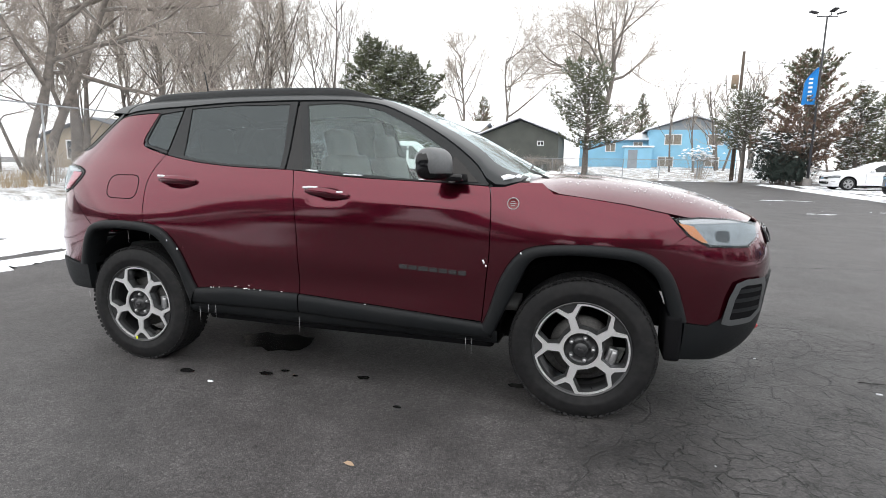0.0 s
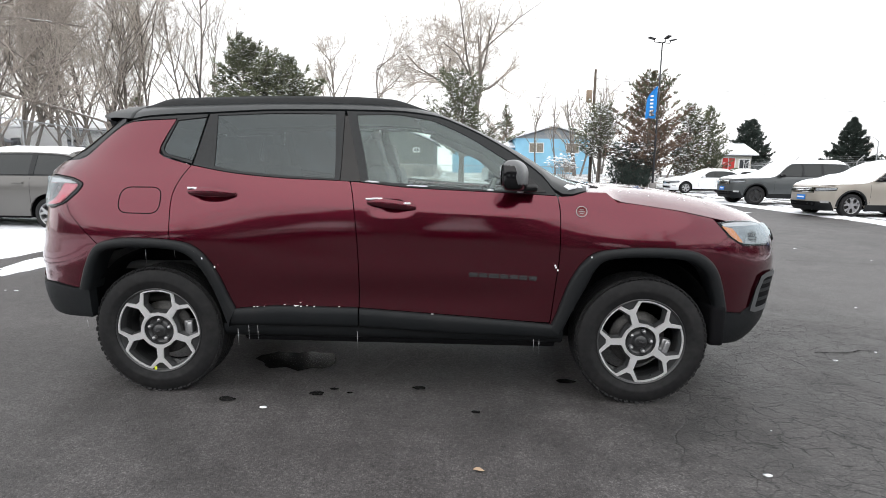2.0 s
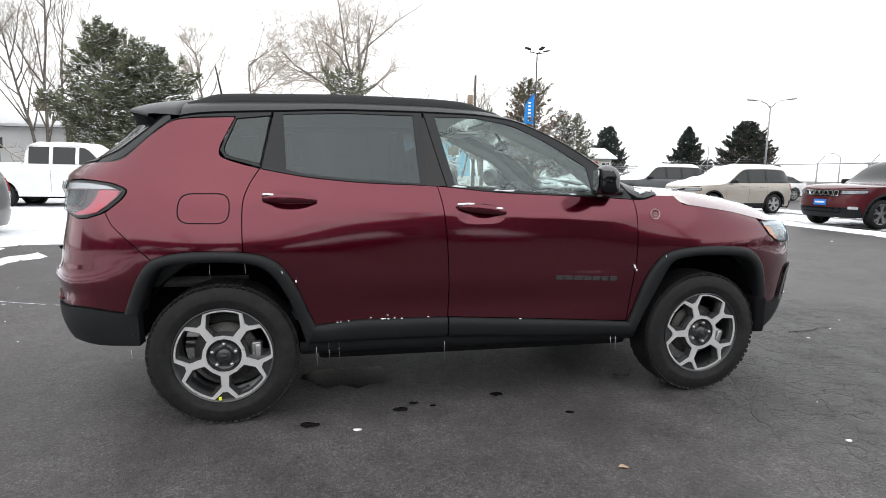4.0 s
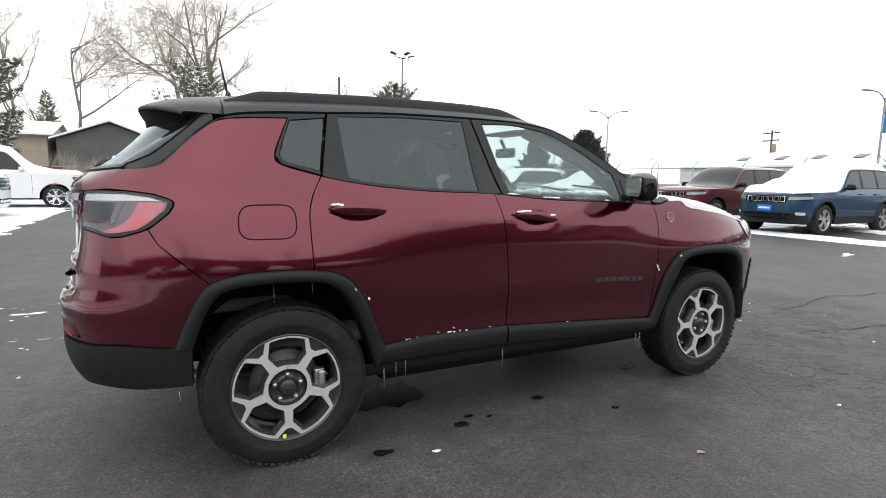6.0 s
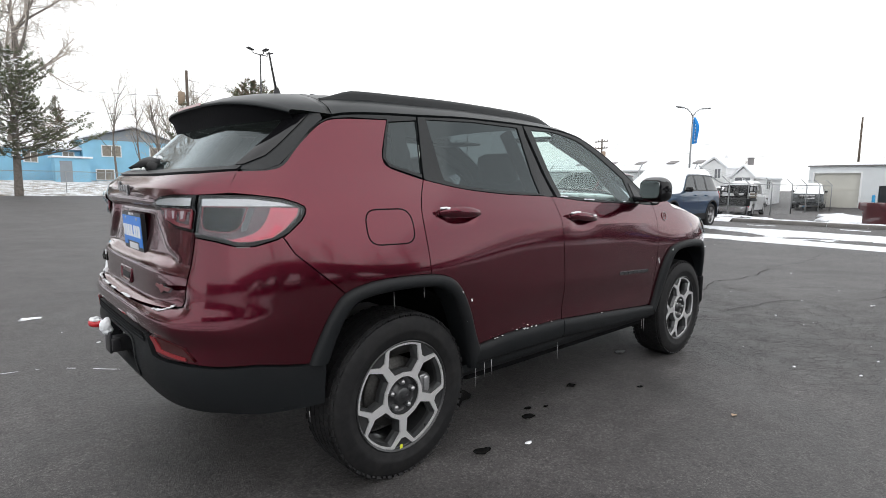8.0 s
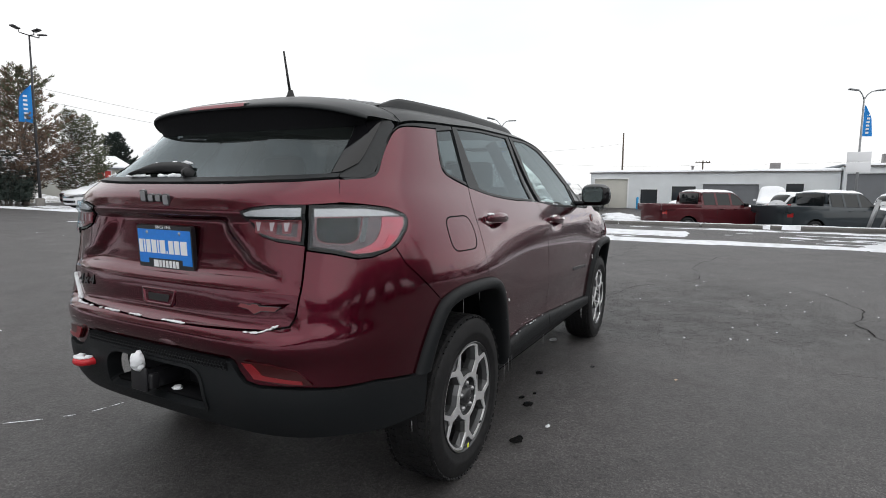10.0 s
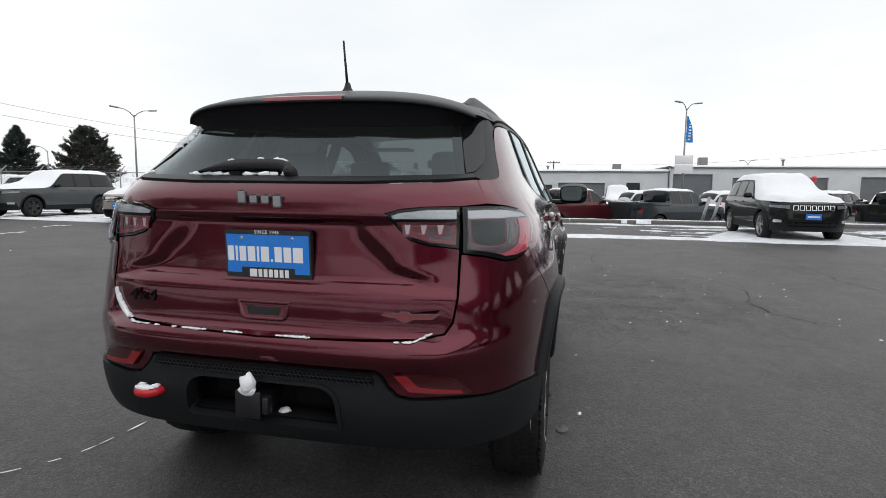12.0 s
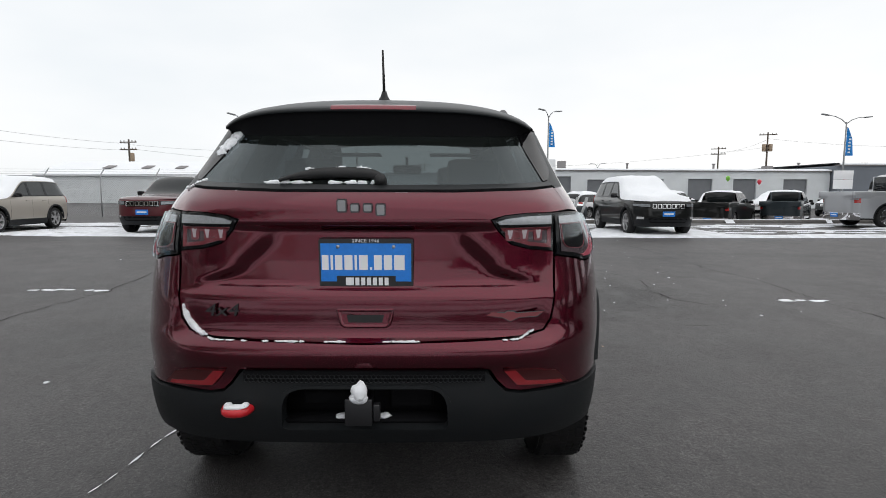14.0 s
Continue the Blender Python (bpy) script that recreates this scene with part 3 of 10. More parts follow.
def aisle_snow(x, y):
    e = 0.15 * rag(x, y, 1.2, 11)
    a = band(x, 20.44 + 0.4 * e, 20.68 + 0.4 * e, 0.2) + 0.3 * rag(x, y, 0.6, 12) + 0.08
    b = band(x, 18.9 + 0.5 * rag(0, y, 0.2, 13), 19.3 + 0.4 * rag(0, y, 0.3, 14) + e, 0.3) - 0.3
    c = min(rag(x, y, 0.5, 15) * 0.8 + 0.25 * rag(x, y, 2.2, 16) - 0.2, band(x, 20.6, 34, 0.6))
    h = max(a, b, c)
    return min(0.05, 0.07 * h) + (0.12 if 20.39 < x < 20.74 else 0) if h > 0 else -1


field("snow_strip", 18.4, 34.0, -26, 8, 0.2, aisle_snow, M_OLDSNOW, "patches of old snow on the far aisle")


def west_snow(x, y):
    e = 0.25 * rag(x, y, 0.9, 21) + 0.12 * rag(x, y, 3.0, 22)
    h = max(min(-4.35 - 0.02 * (y - 3) + e - x, 0.6), band(x, -3.95 + e, -3.55 + e, 0.3) if y < 5 else -1, min(-3.5 + e - x, 0.5) if y > 6.2 else -1)
    if -1.2 < x + 5.2 < -0.3 and y < 2.5 + e:
        h = -1
    return min(0.07, 0.10 * h) if h > 0 else -1


field("snow_sheet", -14.0, -3.0, -10, 26, 0.18, west_snow, M_OLDSNOW, "trodden snow on the parking bays")
chunks = bmesh.new()
for k in range(150):
    if k < 60:
        x, y = random.gauss(5.2, 1.6), random.gauss(-2.2, 1.4)
        s = random.uniform(0.004, 0.012)
    elif k < 100:
        x, y = random.gauss(-2.2, 1.0), random.gauss(1.6, 1.2)
        s = random.uniform(0.004, 0.014)
    else:
        x, y = random.uniform(-8, 12), random.uniform(-8, 20)
        s = random.uniform(0.006, 0.02)
    if -0.9 < x < 3.6 and abs(y) < 1.0:
        continue
    lump(chunks, (x, y, rise(x, y) + s * 0.1), (s * random.uniform(1, 2), s, s * 0.4), k, 0.5, 1)
part("snow_crumbs", chunks, M_SNOW, None, "crumbs of snow scattered on the asphalt", kind="stuff", category="snow")

# thin snow lines in the joints of the asphalt
for pts in ([(-3.13, 2.33), (-2.42, 2.01), (-1.76, 1.78), (-1.29, 1.72), (-0.95, 1.63), (-0.62, 1.34), (-0.44, 1.22), (-0.19, 1.18), (0.13, 1.15), (0.6, 1.0)], [(-2.5, 3.2), (-1.9, 3.0), (-1.4, 3.05)]):
    bm = bmesh.new()
    line = flow(pts, 30)
    for i, (x, y) in enumerate(line[:-1]):
        w = 0.013 * max(0.0, 0.25 + 0.5 * noise.noise(Vector((x * 2.2, y * 2.2, 4))) + 0.7 * noise.noise(Vector((x * 11, y * 11, 4))))
        if w <= 0.002:
            continue
        d = (Vector(line[i + 1]) - Vector((x, y))).normalized()
        n = Vector((-d.y, d.x)) * w
        a, c = Vector((x, y)), Vector(line[i + 1])
        bm.faces.new([bm.verts.new((*q, 0.005 + rise(q.x, q.y))) for q in (a - n, c - n, c + n, a + n)])
    part("snow_in_joint", bm, M_SNOW, None, "thin line of snow in an asphalt joint", kind="stuff", category="snow")

# open seams in the asphalt
M_CRACK = mat("open_asphalt_crack", (0.012, 0.0115, 0.011), 0.95, grain=(30, 0.3), spec=0.1)
for pts in ([(4.2, 0.02), (4.72, 0.12), (5.4, 0.02), (6.2, 0.18), (7.1, 0.02), (8.4, 0.16), (9.5, 0.0), (11.6, 0.1)], [(10.7, -4.96), (8.6, -4.98), (6.54, -4.87), (5.4, -4.95), (4.36, -4.90), (3.2, -4.8), (1.9, -4.9)],
            [(4.3, -0.6), (5.6, -0.85), (6.6, -1.5), (8.3, -1.4), (10.4, -1.9)], [(3.4, -3.3), (4.2, -3.0), (5.3, -3.2), (6.6, -2.7)], [(2.5, 4.1), (4.3, 4.0), (6.4, 4.3), (8.2, 4.1)]):
    bm = bmesh.new()
    line = flow(pts, 40)
    wob = [(x + 0.03 * noise.noise(Vector((x * 3, y * 3, 1))) + 0.012 * noise.noise(Vector((x * 13, y * 13, 2))), y + 0.09 * noise.noise(Vector((x * 2.5, y * 2.5, 6))) + 0.026 * noise.noise(Vector((x * 15, y * 15, 3)))) for x, y in line]
    for i in range(len(wob) - 1):
        a, c = Vector(wob[i]), Vector(wob[i + 1])
        w = 0.0042 + 0.0065 * noise.noise(Vector((a.x * 4, a.y * 4, 7)))
        if w < 0.0008:
            continue
        d = (c - a).normalized()
        n = Vector((-d.y, d.x)) * w
        bm.faces.new([bm.verts.new((*q, 0.0045 + rise(q.x, q.y))) for q in (a - n, c - n, c + n, a + n)])
    part("asphalt_crack", bm, M_CRACK, None, "narrow open crack in the asphalt", kind="stuff", category="crack")

# scraps of snow lying on the lot
bm = bmesh.new()
for k, (x, y, ax, ay) in enumerate(((3.70, -4.62, 0.05, 0.26), (4.33, 4.75, 0.05, 0.24), (4.28, 4.15, 0.05, 0.16), (11.0, 14.4, 0.5, 0.12), (8.6, 13.1, 0.3, 0.09), (9.4, 19.0, 0.9, 0.2), (-1.6, 2.7, 0.10, 0.03), (-0.9, 3.3, 0.08, 0.03), (10.6, 2.2, 0.28, 0.1))):
    for j in range(7):
        fx, fy = random.uniform(-1, 1), random.uniform(-1, 1)
        lump(bm, (x + ax * fx, y + ay * fy, rise(x, y) + 0.002), (0.03 + ax * 0.22, 0.015 + ay * 0.22, 0.007), k * 7 + j, 0.6, 2)
part("snow_scraps", bm, M_SNOW, None, "flat scraps of snow lying on the asphalt", kind="stuff", category="snow")

# kerb between the bays and the far aisle
bm = bmesh.new()
for y0 in range(-40, 9, 3):
    put_box(bm, (20.55, y0 + 1.5, rise(20.5, y0) + 0.05), (0.32, 2.97, 0.16), bevel=0.03)
part("kerb", bm, M_KERB, None, "low concrete kerb capped with snow", kind="structure", category="kerb")


# yard beyond the far edge of the lot, rising to the houses
def yard_z(x, y):
    t = step_up_py(y, 41.5, 58.0)
    return 0.20 + 1.0 * t + 0.08 * noise.noise(Vector((x * 0.4, y * 0.4, 1)))


bm = bmesh.new()
xs = [-60 + 1.2 * i for i in range(70)]
ys = [0.0, 0.15, 0.5, 1.0, 2.0, 3.0, 4.5, 6, 8, 10, 13, 16, 20, 26, 34, 45, 60, 90]
grid = []
for x in xs:
    edge = 40.5 + 0.5 * noise.noise(Vector((x * 0.4, 0, 3))) + (1.2 if x > 12 else 0) - (0.35 * max(0, -8 - x))
    row = []
    for k, dy in enumerate(ys):
        y = edge + dy + 0.12 * noise.noise(Vector((x * 2, dy, 8))) * (k < 3)
        z = yard_z(x, y) + (0.16 * (0.6 + 0.8 * noise.noise(Vector((x * 0.9, 2, 2)))) if k in (2, 3) else 0) + (0.0 if k else -0.25) + 0.07 * rag(x, y, 0.8, 31)
        row.append(bm.verts.new((x, y, z)))
    grid.append(row)
for a, b2 in zip(grid, grid[1:]):
    for k in range(len(ys) - 1):
        bm.faces.new((a[k], b2[k], b2[k + 1], a[k + 1]))
part("yard_ground", bm, M_YARD, None, "snow-dusted rough grass rising to the houses", kind="structure", category="ground")

bm = bmesh.new()
rows = []
for i in range(40):
    y = -30 + i * 2.4
    row = []
    for k, dx in enumerate((0, 0.3, 1.0, 2.5, 5, 9, 15, 25, 45)):
        x = -11.5 - 0.12 * max(0, y - 12) - dx
        row.append(bm.verts.new((x, y, 0.05 + rise(x, y) * 0.5 + (0.12 * k if k < 4 else 0.4) + 0.1 * rag(x, y, 0.5, 41) + (-0.3 if k == 0 else 0))))
    rows.append(row)
for a, b2 in zip(rows, rows[1:]):
    for k in range(8):
        bm.faces.new((a[k + 1], a[k], b2[k], b2[k + 1]))
bmesh.ops.recalc_face_normals(bm, faces=bm.faces[:])
part("snowy_verge", bm, M_YARD, None, "snowy verge beyond the parking bays", kind="structure", category="ground")


# ---- buildings ----
def wall_box(bm, x0, x1, y0, y1, z0, z1):
    put_box(bm, ((x0 + x1) / 2, (y0 + y1) / 2, (z0 + z1) / 2), (abs(x1 - x0), abs(y1 - y0), z1 - z0))


def gable_house(name, label, x0, x1, y0, y1, z0, eave, ridge, along, wall, gable, roof_snow=True, windows=(), category="house", over=0.45, deck=None):
    """A house with a gable roof; along: the ridge runs along x or y. windows: (face, across, up, width, height, material)."""
    ob = thing(name, label, category)
    bm = bmesh.new()
    wall_box(bm, x0, x1, y0, y1, z0 - 0.6, eave)
    part("wall", bm, wall, ob, smooth=False)
    o = over
    if along == "y":
        mid = (x0 + x1) / 2
        ends = [[(x0, y, eave), (x1, y, eave), (mid, y, ridge - 0.1)] for y in (y0, y1)]
        prof = [(x0 - o, eave - 0.12), (mid, ridge), (x1 + o, eave - 0.12)]
        span = (y0 - o, y1 + o)
        pt = lambda a, b, c: (a, b, c)
    else:
        mid = (y0 + y1) / 2
        ends = [[(x, y0, eave), (x, y1, eave), (x, mid, ridge - 0.1)] for x in (x0, x1)]
        prof = [(y0 - o, eave - 0.12), (mid, ridge), (y1 + o, eave - 0.12)]
        span = (x0 - o, x1 + o)
        pt = lambda a, b, c: (b, a, c)
    for tri in ends:
        bm = bmesh.new()
        face = bm.faces.new([bm.verts.new(p) for p in tri])
        deep = Vector((0, 0.12, 0)) if along == "y" else Vector((0.12, 0, 0))
        back = bmesh.ops.extrude_face_region(bm, geom=[face])
        sgn = 1 if tri is ends[0] else -1
        for v in back["geom"]:
            if isinstance(v, bmesh.types.BMVert):
                v.co += deep * sgn
        bmesh.ops.recalc_face_normals(bm, faces=bm.faces[:])
        part("gable_wall", bm, gable, ob, smooth=False)
    for thick, mt, nm, low in ((0.06, deck or M_NAVY, "roof", 0.0), (0.16, M_SNOW, "roof_snow", 0.05)):
        bm = bmesh.new()
        n = 14
        lo, hi = [], []
        for k in range(n + 1):
            s = span[0] + (span[1] - span[0]) * k / n
            lo.append([bm.verts.new(pt(a, s, c + low)) for a, c in prof])
            hi.append([bm.verts.new(pt(a, s, c + low + thick + (0.05 * noise.noise(Vector((a, s, 2))) if mt is M_SNOW else 0))) for a, c in prof])
        for k in range(n):
            for q in (0, 1):
                bm.faces.new((hi[k][q], hi[k + 1][q], hi[k + 1][q + 1], hi[k][q + 1]))
                bm.faces.new((lo[k][q + 1], lo[k + 1][q + 1], lo[k + 1][q], lo[k][q]))
            for q in (0, 2):
                bm.faces.new((lo[k][q], lo[k + 1][q], hi[k + 1][q], hi[k][q]))
        for k in (0, n):
            for q in (0, 1):
                bm.faces.new((lo[k][q], lo[k][q + 1], hi[k][q + 1], hi[k][q]))
        bmesh.ops.recalc_face_normals(bm, faces=bm.faces[:])
        if mt is M_SNOW and not roof_snow:
            bm.free()
            continue
        part(nm, bm, mt, ob, "snow on the roof" if mt is M_SNOW else "", smooth=False)
    for face, across, up, w, h, mt in windows:
        put_opening(ob, face, across, up, w, h, mt, x0, x1, y0, y1)
    return ob


def put_opening(ob, face, across, up, w, h, mt, x0, x1, y0, y1, name="window"):
    at = {"s": (across, y0, 0), "w": (x0, across, 0), "n": (across, y1, 0), "e": (x1, across, 0)}[face]
    flat = face in "sn"
    sgn = -1 if face in "sw" else 1
    bm = bmesh.new()
    for dx, dz, ww, hh in ((0, h / 2 + 0.04, w + 0.16, 0.08), (0, -h / 2 - 0.04, w + 0.16, 0.08), (-w / 2 - 0.04, 0, 0.08, h), (w / 2 + 0.04, 0, 0.08, h), (0, 0, 0.05, h)):
        c = (at[0] + dx, at[1] + sgn * 0.03, up + dz) if flat else (at[0] + sgn * 0.03, at[1] + dx, up + dz)
        put_box(bm, c, (ww, 0.08, hh) if flat else (0.08, ww, hh))
    wob = part(name, bm, M_WHITEWALL, ob, smooth=False)
    bm = bmesh.new()
    put_box(bm, (at[0], at[1] + sgn * 0.006, up) if flat else (at[0] + sgn * 0.006, at[1], up), (w, 0.03, h) if flat else (0.03, w, h))
    part("pane", bm, mt, wob, smooth=False)


# blue house with a low wing
M_CURTAIN = mat("curtained_window", (0.27, 0.24, 0.20), 0.25, grain=(6, 0.2))
gable_house("blue_house", "pale blue two-storey house with grey gable and snowy roof", 7.9, 16.2, 57, 67, 1.2, 5.0, 6.3, "y", M_BLUEWALL, M_GABLE,
            windows=(("s", 10.2, 4.0, 1.5, 0.95, M_CURTAIN), ("s", 14.2, 4.0, 1.3, 0.95, M_CURTAIN), ("s", 9.6, 1.75, 1.4, 0.9, M_CURTAIN), ("s", 14.0, 1.8, 1.2, 0.8, M_CURTAIN)))
gable_house("blue_annex", "pale blue single-storey wing beside the house", 0.9, 7.85, 58, 65, 1.2, 4.05, 4.75, "x", M_BLUEWALL, M_BLUEWALL,
            windows=(("s", 4.1, 3.2, 0.9, 0.8, M_CURTAIN), ("s", 6.9, 3.0, 0.8, 1.5, M_CURTAIN)))
ob = thing("garden_shed", "pale blue garden shed with a snowy roof", "shed")
bm = bmesh.new()
wall_box(bm, 5.4, 8.0, 54.4, 56.6, 0.6, 3.1)
part("wall", bm, M_BLUEWALL, ob, smooth=False)
bm = bmesh.new()
put_box(bm, (6.7, 55.5, 3.2), (3.0, 2.6, 0.16), bevel=0.04)
part("roof", bm, M_SNOW, ob)
bm = bmesh.new()
put_box(bm, (6.2, 54.38, 1.9), (0.9, 0.05, 1.9))
part("door", bm, M_GABLE, ob, smooth=False)
gable_house("green_house", "grey-green house with a snowy gable roof", -8.4, -0.9, 50, 60, 1.0, 4.1, 5.6, "y", M_GREENWALL, M_GREENWALL,
            windows=(("s", -2.6, 3.3, 0.5, 0.3, M_PANE),))
gable_house("brown_house", "low brown house under a snowy roof", -19, -9.0, 50, 60, 1.0, 4.4, 5.6, "x", M_TAN, M_TAN, windows=(("s", -12.0, 3.0, 1.4, 0.9, M_PANE), ("s", -16.0, 3.0, 1.4, 0.9, M_PANE)))
gable_house("tan_house", "tan stucco house with a shallow gable", -36.5, -26.5, 27, 36, 0.6, 2.7, 4.0, "y", M_TAN, M_TAN, roof_snow=False, windows=(("s", -29.4, 1.9, 0.9, 0.7, M_PANE), ("s", -33.5, 1.8, 1.0, 1.2, M_PANE)))
gable_house("white_barn", "long white building under a snowy roof", -36, -14, 36, 44, 0.6, 3.9, 5.0, "x", M_WHITEWALL, M_WHITEWALL, windows=(("s", -20.5, 2.8, 1.3, 0.7, M_PANE), ("s", -27.0, 2.8, 1.3, 0.7, M_PANE)))
gable_house("kiosk", "small cream office with a red door and snowy roof", 24.7, 30.1, 50, 55, 0.3, 3.3, 4.3, "x", M_CREAM, M_CREAM,
            windows=(("s", 27.9, 2.0, 1.2, 1.9, M_REDWALL), ("s", 26.2, 2.4, 1.0, 0.8, M_PANE), ("s", 29.4, 2.4, 0.9, 0.8, M_PANE)))
gable_house("metal_barn", "long grey metal shed under a snowy roof", 52, 62, 18.9, 40.0, 0.25, 3.1, 4.5, "y", M_GREYWALL, M_GREYWALL, over=0.2, deck=M_GREYWALL)
for y in (20.3, 23.0, 26.5, 30, 34):
    bm = bmesh.new()
    put_box(bm, (54.4, y, 4.02), (1.2, 0.9, 0.06), Matrix.Translation((54.4, y, 4.02)) @ Matrix.Rotation(radians(-15), 4, "Y") @ Matrix.Translation((-54.4, -y, -4.02)))
    part("skylight", bm, M_VENT, None, "grey skylight panel in a snowy roof", smooth=False, category="skylight")
gable_house("white_shed", "white gabled workshop with snow on the roof", 50.0, 56, 16.1, 18.3, 0.2, 3.25, 4.05, "x", M_WHITEWALL, M_WHITEWALL, windows=(("w", 16.8, 2.7, 0.5, 0.8, M_DOORG),), over=0.1, deck=M_GREYWALL)
gable_house("white_shed", "low white gabled workshop with a grey door", 48.0, 55, 13.1, 14.9, 0.2, 2.3, 3.2, "x", M_WHITEWALL, M_WHITEWALL, windows=(("w", 14.0, 1.3, 1.2, 2.0, M_DOORG), ("s", 51.5, 1.75, 0.9, 0.8, M_PANE)), over=0.1, deck=M_GREYWALL)
bm = bmesh.new()
put_box(bm, (53.0, 15.1, 3.2), (0.42, 0.42, 1.9), bevel=0.02)
put_box(bm, (53.0, 15.1, 4.18), (0.54, 0.54, 0.08), bevel=0.02)
part("chimney", bm, M_VENT, None, "square grey-brown chimney on a snowy roof", smooth=False, category="chimney")


def long_shop(name, label, x, depth, y0, y1, z1, wall, doors, category="workshop"):
    """A long flat-roofed shop; doors: (y, width, height, kind) along its front."""
    ob = thing(name, label, category)
    bm = bmesh.new()
    wall_box(bm, x + 0.12, x + depth, y0, y1, -0.3, z1)
    ys = sorted((y - w / 2, y + w / 2, h) for y, w, h, _ in doors)
    prev = y0
    for a, c, h in ys:
        wall_box(bm, x - 0.12, x + 0.12, prev, a, -0.3, z1)
        wall_box(bm, x - 0.12, x + 0.12, a, c, h, z1)
        prev = c
    wall_box(bm, x - 0.12, x + 0.12, prev, y1, -0.3, z1)
    part("wall", bm, wall, ob, smooth=False)
    bm = bmesh.new()
    put_box(bm, (x - 0.02, (y0 + y1) / 2, z1 + 0.02), (0.5, y1 - y0 + 0.2, 0.10))
    part("eaves_trim", bm, M_VENT, ob, smooth=False)
    bm = bmesh.new()
    n = int((y1 - y0) / 1.5)
    rows = []
    for dx, dz in ((-0.3, 0.08), (-0.28, 0.20), (0.5, 0.28), (depth * 0.5, 0.36), (depth, 0.3)):
        rows.append([Vector((x + dx, y0 + (y1 - y0) * k / n, z1 + dz + 0.06 * noise.noise(Vector((dx, k * 0.7, 3))))) for k in range(n + 1)])
    put_loft(bm, rows)
    bmesh.ops.recalc_face_normals(bm, faces=bm.faces[:])
    part("roof_snow", bm, M_SNOW, ob, "snow on the flat roof")
    for y, w, h, mt in doors:
        bm = bmesh.new()
        slats = max(2, int((h + 0.3) / 0.5))
        put_box(bm, (x + 0.06, y, h / 2), (0.04, w - 0.02, h))
        leaf = part("roller_door", bm, mt, ob, smooth=False)
        for k in range(slats):
            bm = bmesh.new()
            put_box(bm, (x + 0.03, y, -0.05 + (h + 0.05) * (k + 0.5) / slats), (0.03, w - 0.02, (h + 0.05) / slats - 0.02))
            part("slat", bm, mt, leaf, smooth=False)
        bm = bmesh.new()
        for dy in (-w / 2 - 0.06, w / 2 + 0.06):
            put_box(bm, (x - 0.135, y + dy, h / 2), (0.05, 0.12, h))
        put_box(bm, (x - 0.135, y, h + 0.06), (0.05, w + 0.24, 0.12))
        part("door_frame", bm, M_WHITEWALL if mt is M_CREAM else M_GREYWALL, ob, smooth=False)
    for k in range(int((y1 - y0) / 7)):
        bm = bmesh.new()
        yy = y0 + 4 + 7 * k + random.uniform(-1.5, 1.5)
        xx = x + random.uniform(1.5, depth * 0.6)
        hh = random.choice((0.45, 0.6, 0.9))
        if k % 3 == 0:
            put_box(bm, (xx, yy, z1 + 0.3 + hh / 2), (0.8, 0.8, hh), bevel=0.04)
        else:
            put_tube(bm, [(xx, yy, z1 + 0.2), (xx, yy, z1 + 0.35 + hh)], 0.11, n=8)
            put_tube(bm, [(xx, yy, z1 + 0.33 + hh), (xx, yy, z1 + 0.45 + hh)], 0.18, n=8)
        part("roof_vent", bm, M_VENT, ob)
    return ob


long_shop("workshop", "long light-grey workshop with roller doors and snow on its roof", 52, 16, -9.9, 10.2, 3.30, M_GREYWALL,
          ((8.25, 3.1, 2.72, M_CREAM), (4.75, 1.5, 1.75, M_PANE), (1.77, 2.0, 2.05, M_PANE), (-2.0, 4.4, 2.25, M_DOORG), (-6.8, 1.25, 2.3, M_PANE)))
long_shop("workshop", "taller grey workshop with wide roller doors", 51.4, 18, -39.7, -10.0, 3.66, M_GREYWALL,
          ((-11.9, 3.4, 3.1, M_DOORG), (-16.3, 2.1, 2.8, M_DOORG), (-21.6, 2.6, 2.85, M_DOORG), (-26.6, 2.45, 2.9, M_DOORG), (-31.1, 2.35, 2.9, M_DOORG), (-36.2, 2.4, 2.9, M_DOORG)))
long_shop("showroom", "slate-grey showroom block with a dark fascia", 50.5, 20, -75, -39.8, 4.25, M_NAVY, ((-52, 5, 2.8, M_DOORG), (-62, 5, 2.8, M_DOORG)))


